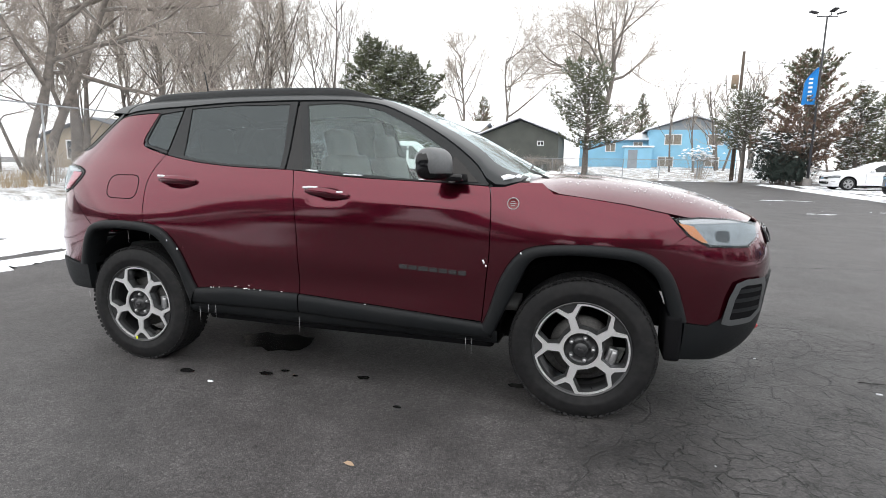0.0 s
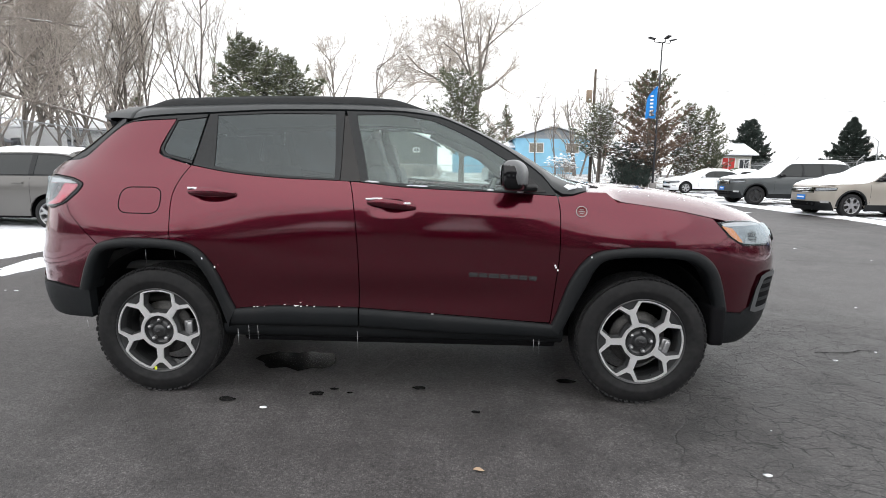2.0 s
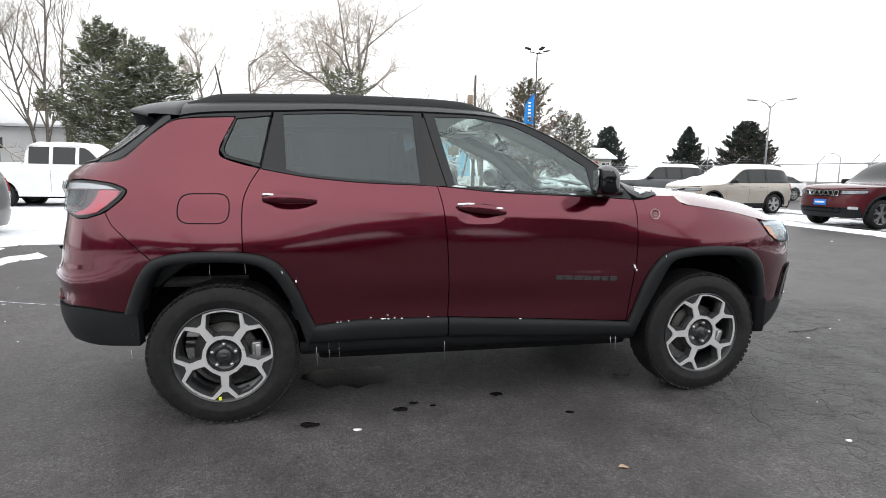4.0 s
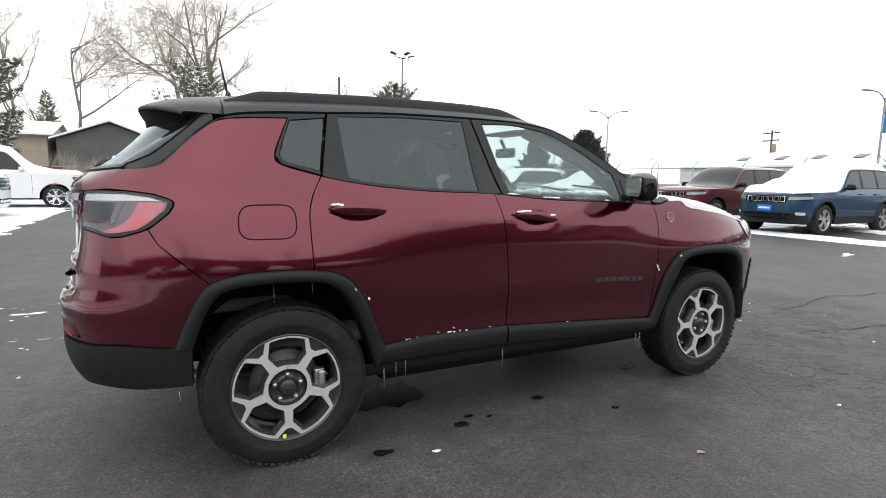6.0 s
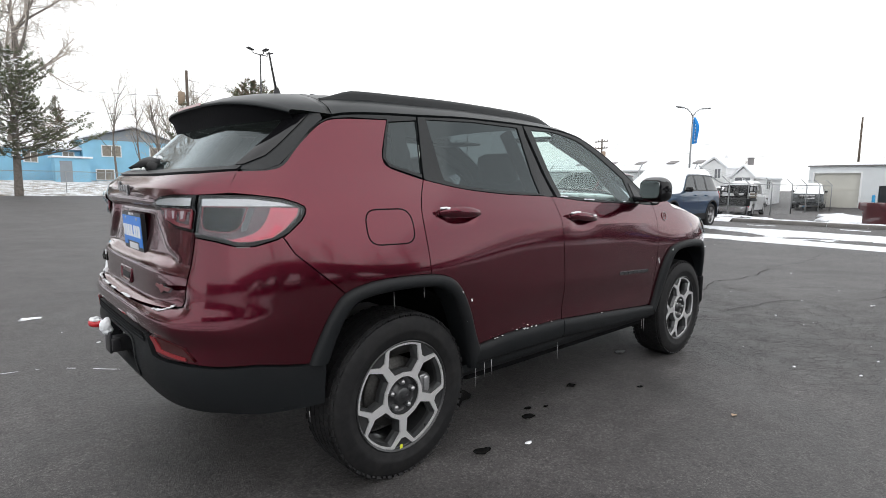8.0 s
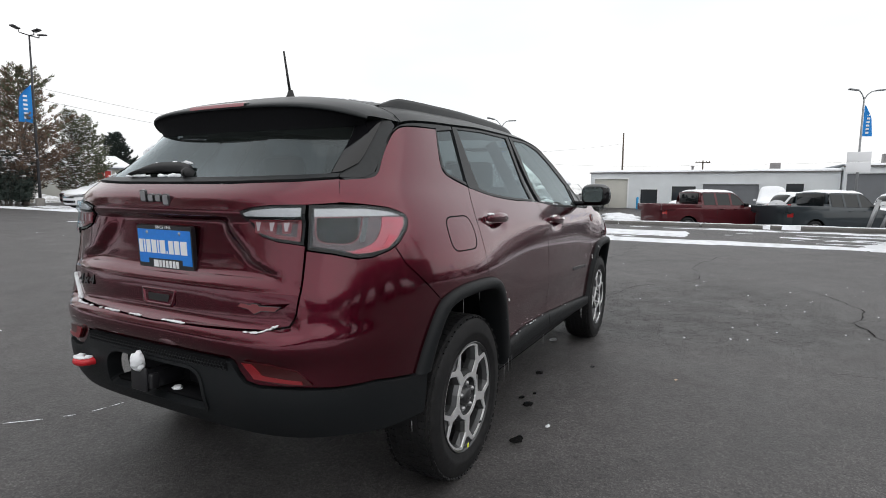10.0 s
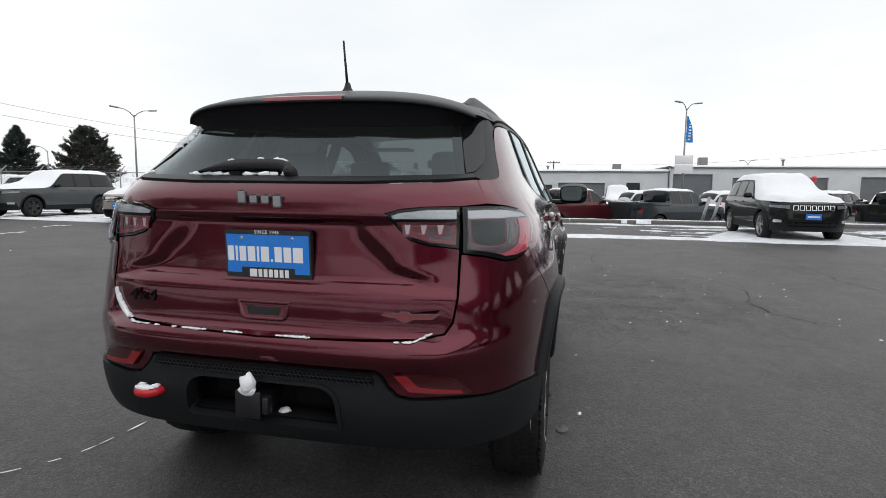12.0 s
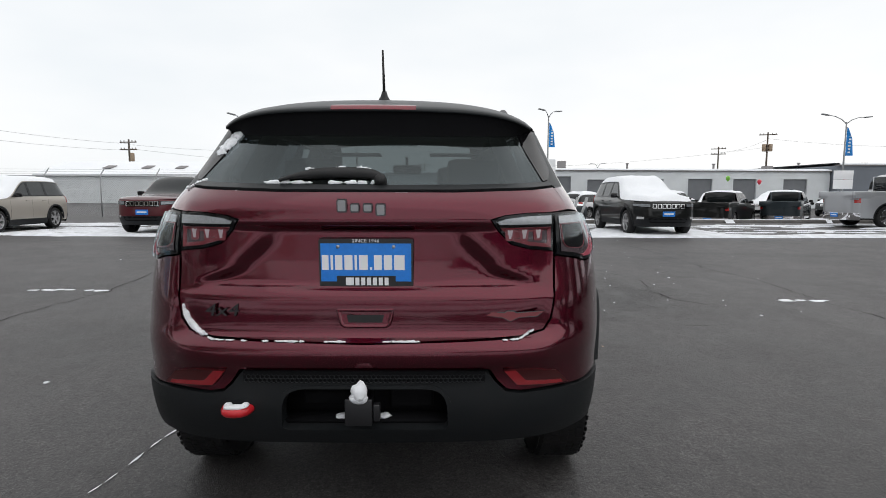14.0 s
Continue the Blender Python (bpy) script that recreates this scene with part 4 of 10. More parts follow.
# ---- smooth curves and the body surface of a vehicle ----
def curve(xs, ys, soft=0.03):
    """A smooth curve through points, rounded over about soft metres."""
    xs, ys = np.array(xs, float), np.array(ys, float)
    h = np.diff(xs)
    d = np.diff(ys) / h
    m = np.zeros(len(xs))
    m[0], m[-1] = d[0], d[-1]
    for i in range(1, len(xs) - 1):
        if d[i - 1] * d[i] > 0:
            a, b = 2 * h[i] + h[i - 1], h[i] + 2 * h[i - 1]
            m[i] = (a + b) / (a / d[i - 1] + b / d[i])
    n = 600
    pad = 3 * soft
    t = np.linspace(xs[0] - pad, xs[-1] + pad, n)
    k = np.clip(np.searchsorted(xs, t) - 1, 0, len(h) - 1)
    s = (t - xs[k]) / h[k]
    v = ((1 + 2 * s) * (1 - s) ** 2 * ys[k] + s * (1 - s) ** 2 * h[k] * m[k]
         + s * s * (3 - 2 * s) * ys[k + 1] + s * s * (s - 1) * h[k] * m[k + 1])
    v = np.where(t < xs[0], ys[0] + (t - xs[0]) * m[0], np.where(t > xs[-1], ys[-1] + (t - xs[-1]) * m[-1], v))
    if soft > 0:
        step = t[1] - t[0]
        r = max(1, int(2.5 * soft / step))
        w = np.exp(-0.5 * (np.arange(-r, r + 1) * step / soft) ** 2)
        w /= w.sum()
        v = np.convolve(np.pad(v, r, mode="reflect", reflect_type="odd"), w, mode="valid")
    return lambda x: float(np.interp(x, t, v))


def bell(v, mid, wide):
    return math.exp(-((v - mid) / wide) ** 2)


def step_up(v, a, b):
    s = min(1.0, max(0.0, (v - a) / (b - a)))
    return s * s * (3 - 2 * s)


class Shape:
    """A vehicle's skin: x ahead from the rear axle, u out from the middle, z up."""

    def __init__(self, width, rear, nose, ridge, crown, xa=0.3, na=4.5, xb=2.3, nb=3.2, top=2.4, bulge=None, dent=None):
        self.width, self.tail, self.nose = width, rear, nose     # half width, tail and nose over z
        self.ridge, self.crown, self.top = ridge, crown, top     # edge and middle of the roof over x
        self.xa, self.na, self.xb, self.nb, self.bulge = xa, na, xb, nb, bulge
        self.dent = dent

    def out(self, x, z):
        """Half width of the skin at x, z."""
        w = self.width(z)
        if x < self.xa:
            k = min(0.9999, (self.xa - x) / (self.xa - self.tail(z)))
            w *= (1 - k ** self.na) ** (1 / self.na)
        elif x > self.xb:
            k = min(0.9999, (x - self.xb) / (self.nose(z) - self.xb))
            w *= (1 - k ** self.nb) ** (1 / self.nb)
        return w + (self.bulge(x, z) if self.bulge else 0.0)

    def side(self, x, z):
        return Vector((x, -self.out(x, z), z))

    def round_end(self, a, z, x0, end, n, sign):
        c, s = math.cos(a), abs(math.sin(a))
        r = ((c / abs(end - x0)) ** n + (s / self.width(z)) ** n) ** (-1 / n)
        x, u = x0 + sign * r * c, r * s
        if self.bulge and s > 0.3:
            u += self.bulge(x, z) * step_up(s, 0.3, 0.6)
        return x, u

    def back(self, a, z):
        x, u = self.round_end(a, z, self.xa, self.tail(z), self.na, -1)
        if self.dent:
            x += self.dent(u, z)
        return Vector((x, -math.copysign(u, a), z))

    def front(self, a, z):
        x, u = self.round_end(a, z, self.xb, self.nose(z), self.nb, 1)
        return Vector((x, math.copysign(u, a), z))

    def roof(self, x, y):
        """Height of the roof skin over x, y."""
        zg = self.ridge(x)
        ug = self.out(x, zg)
        k = min(1.0, abs(y) / ug)
        return Vector((x, y, zg + (self.crown(x) - zg) * (1 - k ** self.top) ** (1 / 1.6)))

    def back_at(self, y, z):
        """The way round the tail at which the skin has that y (to the right side: y below 0)."""
        u, w, a = abs(y), self.width(z), self.xa - self.tail(z)
        k = a * (1 - min(0.999, u / w) ** self.na) ** (1 / self.na)
        return math.copysign(math.atan2(u, k), -y)

    def back_of(self, x, z):
        w, a = self.width(z), self.xa - self.tail(z)
        u = w * (1 - min(0.9999, (self.xa - x) / a) ** self.na) ** (1 / self.na)
        return math.atan2(u, self.xa - x)

    def front_of(self, x, z):
        w, a = self.width(z), self.nose(z) - self.xb
        u = w * (1 - min(0.9999, (x - self.xb) / a) ** self.nb) ** (1 / self.nb)
        return -math.atan2(u, x - self.xb)


def suv_bulge(x, z):
    """Fender bulges over the wheels and the crease along the doors."""
    b = 0.0
    for mid in (0.0, 2.64):
        b += 0.030 * bell(x, mid, 0.42) * bell(z, 0.86, 0.16)
    door = step_up(x, 0.25, 1.05) * (1 - step_up(x, 1.75, 2.3))
    zc = 1.085 - 0.045 * (x - 0.4)
    d = z - zc
    b += door * (0.0055 * math.exp(-abs(d) / 0.045) - 0.003 * bell(d, -0.24, 0.10))
    b -= door * 0.012 * bell(z, 0.58, 0.09)
    for hx, hz in ((0.325, 1.100), (1.287, 1.052)):          # cups behind the door handles
        b -= 0.013 * math.exp(-((x - hx) / 0.085) ** 4 - ((z - hz) / 0.036) ** 4)
    return b


def suv_dent(u, z):
    """The tailgate's hollow round the plate, under a lip."""
    edge = 0.30 + 0.12 * step_up(1.13 - z, 0.0, 0.17) + 0.10 * step_up(1.0 - z, 0.0, 0.06)
    fade = 1 - step_up(u, 0.60, 0.66)
    d = 0.026 * (1 - step_up(u, edge - 0.015, edge + 0.055)) * step_up(z, 0.925, 0.955) * (1 - step_up(z, 1.128, 1.142))
    d += fade * 0.011 * step_up(z, 0.905, 0.930) * (1 - step_up(z, 1.130, 1.146))
    d += fade * 0.025 * step_up(z, 0.765, 0.785) * min(1.0, max(0.0, (0.93 - z) / 0.145))
    d -= fade * 0.012 * (1 - step_up(z, 0.745, 0.77)) * step_up(z, 0.65, 0.70)
    d -= fade * 0.010 * step_up(z, 1.135, 1.15) * (1 - step_up(z, 1.2, 1.26))
    d += 0.010 * max(0.0, 1 - (u / 0.33) ** 2) * bell(z, 0.938, 0.011)
    up = max(0.0, min(1.0, (z - 1.275) / 0.185))
    side = max(0.0, min(1.0, (u - 0.57) / (0.135 - 0.24 * (z - 1.294))))
    d += (0.028 * step_up(z, 1.262, 1.286) + up * 0.055 * min(1.0, u / 0.58) ** 4) * (1 - side)
    return d


suv_shape = Shape(
    curve([0.2, 0.3, 0.4, 0.5, 0.7, 0.9, 1.0, 1.07, 1.14, 1.2, 1.27, 1.4, 1.55, 1.62],
          [0.80, 0.865, 0.885, 0.892, 0.901, 0.896, 0.887, 0.873, 0.845, 0.815, 0.776, 0.722, 0.662, 0.63], 0.02),
    curve([0.25, 0.32, 0.4, 0.48, 0.56, 0.66, 0.72, 0.76, 0.80, 0.87, 0.95, 1.02, 1.11, 1.16, 1.21, 1.25, 1.285, 1.36, 1.45, 1.6],
          [-0.60, -0.70, -0.79, -0.835, -0.850, -0.846, -0.855, -0.851, -0.838, -0.828, -0.812, -0.803, -0.80, -0.799, -0.792, -0.76, -0.715, -0.632, -0.545, -0.415], 0.012),
    curve([0.2, 0.25, 0.33, 0.45, 0.6, 0.75, 0.85, 0.95, 1.0, 1.06],
          [3.25, 3.33, 3.47, 3.54, 3.56, 3.575, 3.56, 3.52, 3.45, 3.25], 0.015),
    curve([-0.6, -0.48, -0.4, -0.31, -0.24, -0.15, 0.0, 0.25, 0.6, 1.0, 1.25, 1.49, 1.68, 1.86, 2.01, 2.1, 2.165, 2.235, 2.304, 2.45],
          [1.2, 1.275, 1.34, 1.44, 1.495, 1.52, 1.535, 1.55, 1.57, 1.575, 1.573, 1.55, 1.482, 1.39, 1.29, 1.215, 1.135, 1.131, 1.152, 1.14], 0.014),
    curve([-0.55, -0.4, -0.25, -0.1, 0.2, 0.6, 1.0, 1.25, 1.42, 1.6, 1.8, 2.0, 2.2, 2.32, 2.45],
          [1.57, 1.605, 1.635, 1.65, 1.665, 1.672, 1.668, 1.65, 1.62, 1.555, 1.465, 1.37, 1.265, 1.205, 1.165], 0.03),
    bulge=suv_bulge, dent=suv_dent)


# ---- the wheel of the red vehicle: axle along y, outer face towards -y ----
TURN_OUT = Matrix.Rotation(radians(90), 4, "X")          # local z becomes -y


def polar(r, deg):
    return (r * math.cos(radians(deg)), r * math.sin(radians(deg)))


def arc_pts(r, d0, d1, n):
    return [polar(r, d0 + (d1 - d0) * i / n) for i in range(n + 1)]


def near_wheel(parent):
    R, W = 0.357, 0.215
    bm = bmesh.new()
    put_lathe(bm, [(0.224, -0.19), (0.212, -0.10), (0.214, -0.035), (0.222, -0.016), (0.234, -0.006), (0.238, 0.0), (0.235, 0.002), (0.228, -0.004), (0.225, -0.03)], 60, TURN_OUT)
    for k in range(5):                              # dark ground of the pockets at the rim
        turn = TURN_OUT @ Matrix.Rotation(radians(90 + 36 + 72 * k), 4, "Z")
        put_prism(bm, ccw(arc_pts(0.227, -17, 17, 8) + [polar(0.170, 5), polar(0.170, -5)]), turn @ Matrix.Translation((0, 0, -0.05)), 0.036)
    wheel = part("wheel", bm, M_POCKET, parent, "five-spoke alloy wheel with dark pockets", smooth=False)

    def spoke(hub, inner, neck, fork, top, wide):
        """One spoke from the hub to the rim with half a window each side; wide moves its flanks out by degrees."""
        right = [polar(inner, 36), polar(inner + 0.004, 12 + wide), polar(neck, 7.2 + wide), polar(fork, 16.8 + wide)] + arc_pts(top, 18 + wide, 36, 4)
        half = right + arc_pts(0.229, 36, 12.6, 5) + [polar(0.187, 3.4)]
        return ccw(arc_pts(hub, -36, 36, 8) + half + [(x, -y) for x, y in half[::-1]])

    bm = bmesh.new()
    for k in range(5):
        turn = TURN_OUT @ Matrix.Rotation(radians(90 + 36 + 72 * k), 4, "Z")
        low, high = spoke(0.074, 0.110, 0.160, 0.209, 0.2110, 1.6), spoke(0.078, 0.102, 0.160, 0.214, 0.2175, -0.6)
        rows = [[turn @ Vector((x, y, h)) for x, y in row] for row, h in ((low, -0.052), (low, -0.030), (high, -0.0095))]
        put_loft(bm, rows, closed=True)
    bmesh.ops.recalc_face_normals(bm, faces=bm.faces[:])
    part("spoke_flank", bm, M_ALLOYG, wheel, "grey painted flanks of the spokes", smooth=False)
    bm = bmesh.new()
    for k in range(5):
        turn = TURN_OUT @ Matrix.Rotation(radians(90 + 36 + 72 * k), 4, "Z")
        put_prism(bm, spoke(0.082, 0.101, 0.160, 0.215, 0.2185, -0.9), turn @ Matrix.Translation((0, 0, -0.010)), 0.006, chamfer=0.0015)
    part("rim_face", bm, M_ALLOY, wheel, "machined silver wheel face", smooth=False)
    bm = bmesh.new()
    prof = [(0.218, -0.19), (0.235, -0.205), (0.27, -0.214), (0.315, -0.212), (0.342, -0.200), (R - 0.006, -0.18), (R - 0.004, -0.14), (R - 0.004, -0.06), (R - 0.006, -0.025),
            (0.342, -0.008), (0.331, 0.000), (0.305, 0.006), (0.285, 0.0085), (0.272, 0.0085), (0.269, 0.006), (0.250, 0.004), (0.242, -0.001), (0.237, -0.004), (0.231, -0.012), (0.224, -0.02)]
    put_lathe(bm, prof, 84, TURN_OUT)
    tyre = part("tyre", bm, M_RUB, wheel, "black all-terrain tyre")
    bm = bmesh.new()
    n = 74
    for i in range(n):
        a = 2 * math.pi * i / n
        for row, (h, wide) in enumerate(((-0.168, 0.030), (-0.134, 0.026), (-0.1, 0.028), (-0.066, 0.026), (-0.034, 0.030))):
            b = a + (0.5 if row % 2 else 0.0) * 2 * math.pi / n
            m = TURN_OUT @ Matrix.Rotation(b, 4, "Z") @ Matrix.Translation((R - 0.0072, 0, h)) @ Matrix.Rotation(radians(8 if row % 2 else -6), 4, "X")
            put_box(bm, (0, 0, 0), (0.011, 2 * math.pi * R / n * 0.86, wide), m)
        for h, out, tilt in ((-0.010, 0.3375, 55), (-0.199, 0.3375, -55)):
            m = TURN_OUT @ Matrix.Rotation(a, 4, "Z") @ Matrix.Translation((out, 0, h)) @ Matrix.Rotation(radians(tilt), 4, "Y")
            put_box(bm, (0, 0, 0), (0.006, 2 * math.pi * R / n * (0.70 if i % 2 else 0.55), 0.03 if i % 2 else 0.022), m)
    part("tread", bm, M_RUB, tyre, smooth=False, kind="stuff")
    bm = bmesh.new()
    put_lathe(bm, [(0.001, -0.002), (0.029, -0.003), (0.034, -0.008), (0.036, -0.026), (0.060, -0.034), (0.076, -0.026), (0.0825, -0.012), (0.084, -0.03)], 40, TURN_OUT)
    hub = part("hub_cap", bm, M_POCKET, wheel, "dark grey hub cap")
    bm = bmesh.new()
    put_box(bm, (0, -0.0035, 0), (0.03, 0.003, 0.011), bevel=0.001)
    part("cap_emblem", bm, M_DCHROME, hub)
    for k in range(5):
        bm = bmesh.new()
        x, z = polar(0.057, 90 + 72 * k)
        put_lathe(bm, [(0.0005, 0.006), (0.006, 0.0045), (0.0100, 0.0), (0.0112, -0.007), (0.0112, -0.035)], 10, Matrix.Translation((x, 0.008, z)) @ TURN_OUT)
        part("lug_nut", bm, M_STEEL, hub)
    bm = bmesh.new()
    put_lathe(bm, [(0.06, -0.075), (0.15, -0.075), (0.152, -0.082), (0.152, -0.092), (0.06, -0.092)], 40, TURN_OUT)
    part("brake_disc", bm, M_IRON, wheel)
    bm = bmesh.new()
    for a in (-8, 8):
        x, z = polar(0.148, a)
        put_box(bm, (x, 0.068, z), (0.05, 0.05, 0.06), bevel=0.01)
    put_box(bm, (0.155, 0.06, 0), (0.035, 0.055, 0.09), bevel=0.012)
    part("brake_caliper", bm, M_STEEL, wheel, "grey brake caliper")
    bm = bmesh.new()
    put_tube(bm, [(*polar(0.198, 305)[:1], -0.002, polar(0.198, 305)[1]), (polar(0.185, 305)[0], -0.012, polar(0.185, 305)[1])], 0.004, n=8)
    part("valve", bm, M_SEAL, wheel)
    return wheel


suv = thing("red_suv", "dark red compact off-road vehicle with black roof, parked on asphalt", "car")
S = suv_shape
skin_s = S.side
skin_b = S.back
skin_f = S.front


def B(y, z):
    return (S.back_at(y, z), z)


def X(x, z):
    return (S.back_of(x, z), z)


def F(x, z):
    return (S.front_of(x, z), z)


def both(pts):
    """Right half from the middle, mirrored to the left half."""
    return pts + [(-a, z) for a, z in pts[::-1] if abs(a) > 1e-6]


BELT = flow([(0.18, 1.257), (0.337, 1.229), (0.482, 1.211), (0.715, 1.194), (1.058, 1.183), (1.365, 1.156), (1.667, 1.144), (1.973, 1.134), (2.159, 1.124)])
BELT_R = [p for p in BELT if p[0] <= 1.059]
BELT_F = [p for p in BELT if p[0] >= 1.057]
GAP_C = flow([(0.18, 1.257), (0.134, 1.178), (0.108, 1.091), (0.107, 0.951), (0.111, 0.862)])
GAP_B = flow([(1.058, 1.183), (1.082, 1.075), (1.104, 0.871), (1.114, 0.66), (1.112, 0.505)])
GAP_F = flow([(2.159, 1.124), (2.173, 1.029), (2.175, 0.818), (2.162, 0.662), (2.145, 0.471), (2.138, 0.445)])
FLARE_RO = flow([(-0.43, 0.575), (-0.39, 0.68), (-0.345, 0.77), (-0.295, 0.828), (-0.19, 0.860), (-0.06, 0.868), (0.111, 0.862), (0.22, 0.838), (0.29, 0.785), (0.355, 0.68), (0.405, 0.56), (0.44, 0.487)])
FLARE_RI = flow([(-0.36, 0.575), (-0.325, 0.68), (-0.28, 0.765), (-0.22, 0.803), (-0.06, 0.818), (0.11, 0.811), (0.2, 0.783), (0.26, 0.72), (0.315, 0.62), (0.36, 0.5), (0.395, 0.38)])
FLARE_FO = flow([(2.14, 0.42), (2.175, 0.50), (2.23, 0.67), (2.302, 0.79), (2.39, 0.845), (2.59, 0.868), (2.80, 0.862), (2.92, 0.835), (3.005, 0.765), (3.055, 0.67), (3.105, 0.52)])
FLARE_FI = flow([(2.2, 0.38), (2.25, 0.5), (2.32, 0.65), (2.37, 0.758), (2.43, 0.8), (2.59, 0.816), (2.80, 0.806), (2.885, 0.78), (2.955, 0.72), (3.000, 0.62), (3.032, 0.51)])
RIDGE = [(x / 100, S.ridge(x / 100)) for x in range(-56, 217, 3)]
FINE = (0.03, 0.014)

REAR_DOOR = BELT_R + GAP_B[1:] + [(0.66, 0.508), (0.47, 0.492)] + [p for p in FLARE_RO if p[0] > 0.112][::-1] + GAP_C[::-1][:-1]
FRONT_DOOR = BELT_F + GAP_F[1:] + [(1.99, 0.452), (1.68, 0.472)] + GAP_B[::-1][:-1]
FENDER = [(2.159, 1.122), (2.235, 1.126), (2.304, 1.148), (2.415, 1.148), (2.472, 1.098), (2.6, 1.085), (2.808, 1.055), (2.99, 1.018), (3.015, 0.99), (3.075, 0.923), (3.02, 0.885), (2.978, 0.815)] \
    + [(x, z - 0.018 * step_up(x, 2.5, 2.8)) for x, z in FLARE_FO if x < 2.93][::-1] + GAP_F[::-1][:-1]
QUARTER = [(-0.650, 1.195), (-0.592, 1.273)] + flow([(-0.50, 1.279), (-0.44, 1.300), (-0.36, 1.382), (-0.275, 1.457), (-0.214, 1.488), (-0.121, 1.500), (0.059, 1.510)]) \
    + flow([(0.059, 1.508), (0.018, 1.421), (-0.010, 1.345), (0.016, 1.303), (0.18, 1.257)], 4)[1:] + GAP_C[1:] \
    + [p for p in FLARE_RO if -0.30 < p[0] < 0.11][::-1] + [(-0.468, 0.983), (-0.50, 1.043), (-0.48, 1.058), (-0.429, 1.101), (-0.412, 1.124), (-0.407, 1.139), (-0.410, 1.150), (-0.430, 1.161), (-0.479, 1.177), (-0.566, 1.188)]

# glass outlines
Q_GLASS = rounded([(0.068, 1.500), (0.222, 1.520), (0.178, 1.285), (0.030, 1.319, 0.03), (0.009, 1.345, 0.03)])
R_GLASS = [(0.287, 1.534), (0.305, 1.254), (0.39, 1.236), (0.481, 1.226), (0.6, 1.215), (0.772, 1.206), (0.972, 1.198), (0.95, 1.552), (0.6, 1.551)]
F_GLASS = rounded([(1.067, 1.548), (1.156, 1.188), (1.667, 1.154), (1.925, 1.146), (1.915, 1.296), (1.866, 1.326), (1.683, 1.437, 0.05), (1.498, 1.52, 0.06), (1.28, 1.555, 0.06)])
F_CORNER = [(1.955, 1.145), (2.10, 1.141), (1.99, 1.245), (1.955, 1.268)]


def ridge_between(x0, x1, drop=0.006):
    return [(x0, S.ridge(x0) - drop)] + [(x, z - drop) for x, z in RIDGE if x0 < x < x1] + [(x1, S.ridge(x1) - drop)]


Q_TRIM = ridge_between(-0.555, 0.233) + [(0.18, 1.262), (0.016, 1.306), (-0.010, 1.345), (0.018, 1.421), (0.059, 1.511), (-0.121, 1.503), (-0.214, 1.491), (-0.275, 1.460), (-0.36, 1.385), (-0.44, 1.303), (-0.50, 1.282), (-0.572, 1.276)]
R_TRIM = ridge_between(0.240, 1.000) + BELT_R[::-1][1:-1]
R_TRIM = ccw(R_TRIM + [(0.186, 1.262)])
F_TRIM = ccw(ridge_between(1.006, 2.150) + [(2.155, 1.128)] + BELT_F[::-1][1:-1])

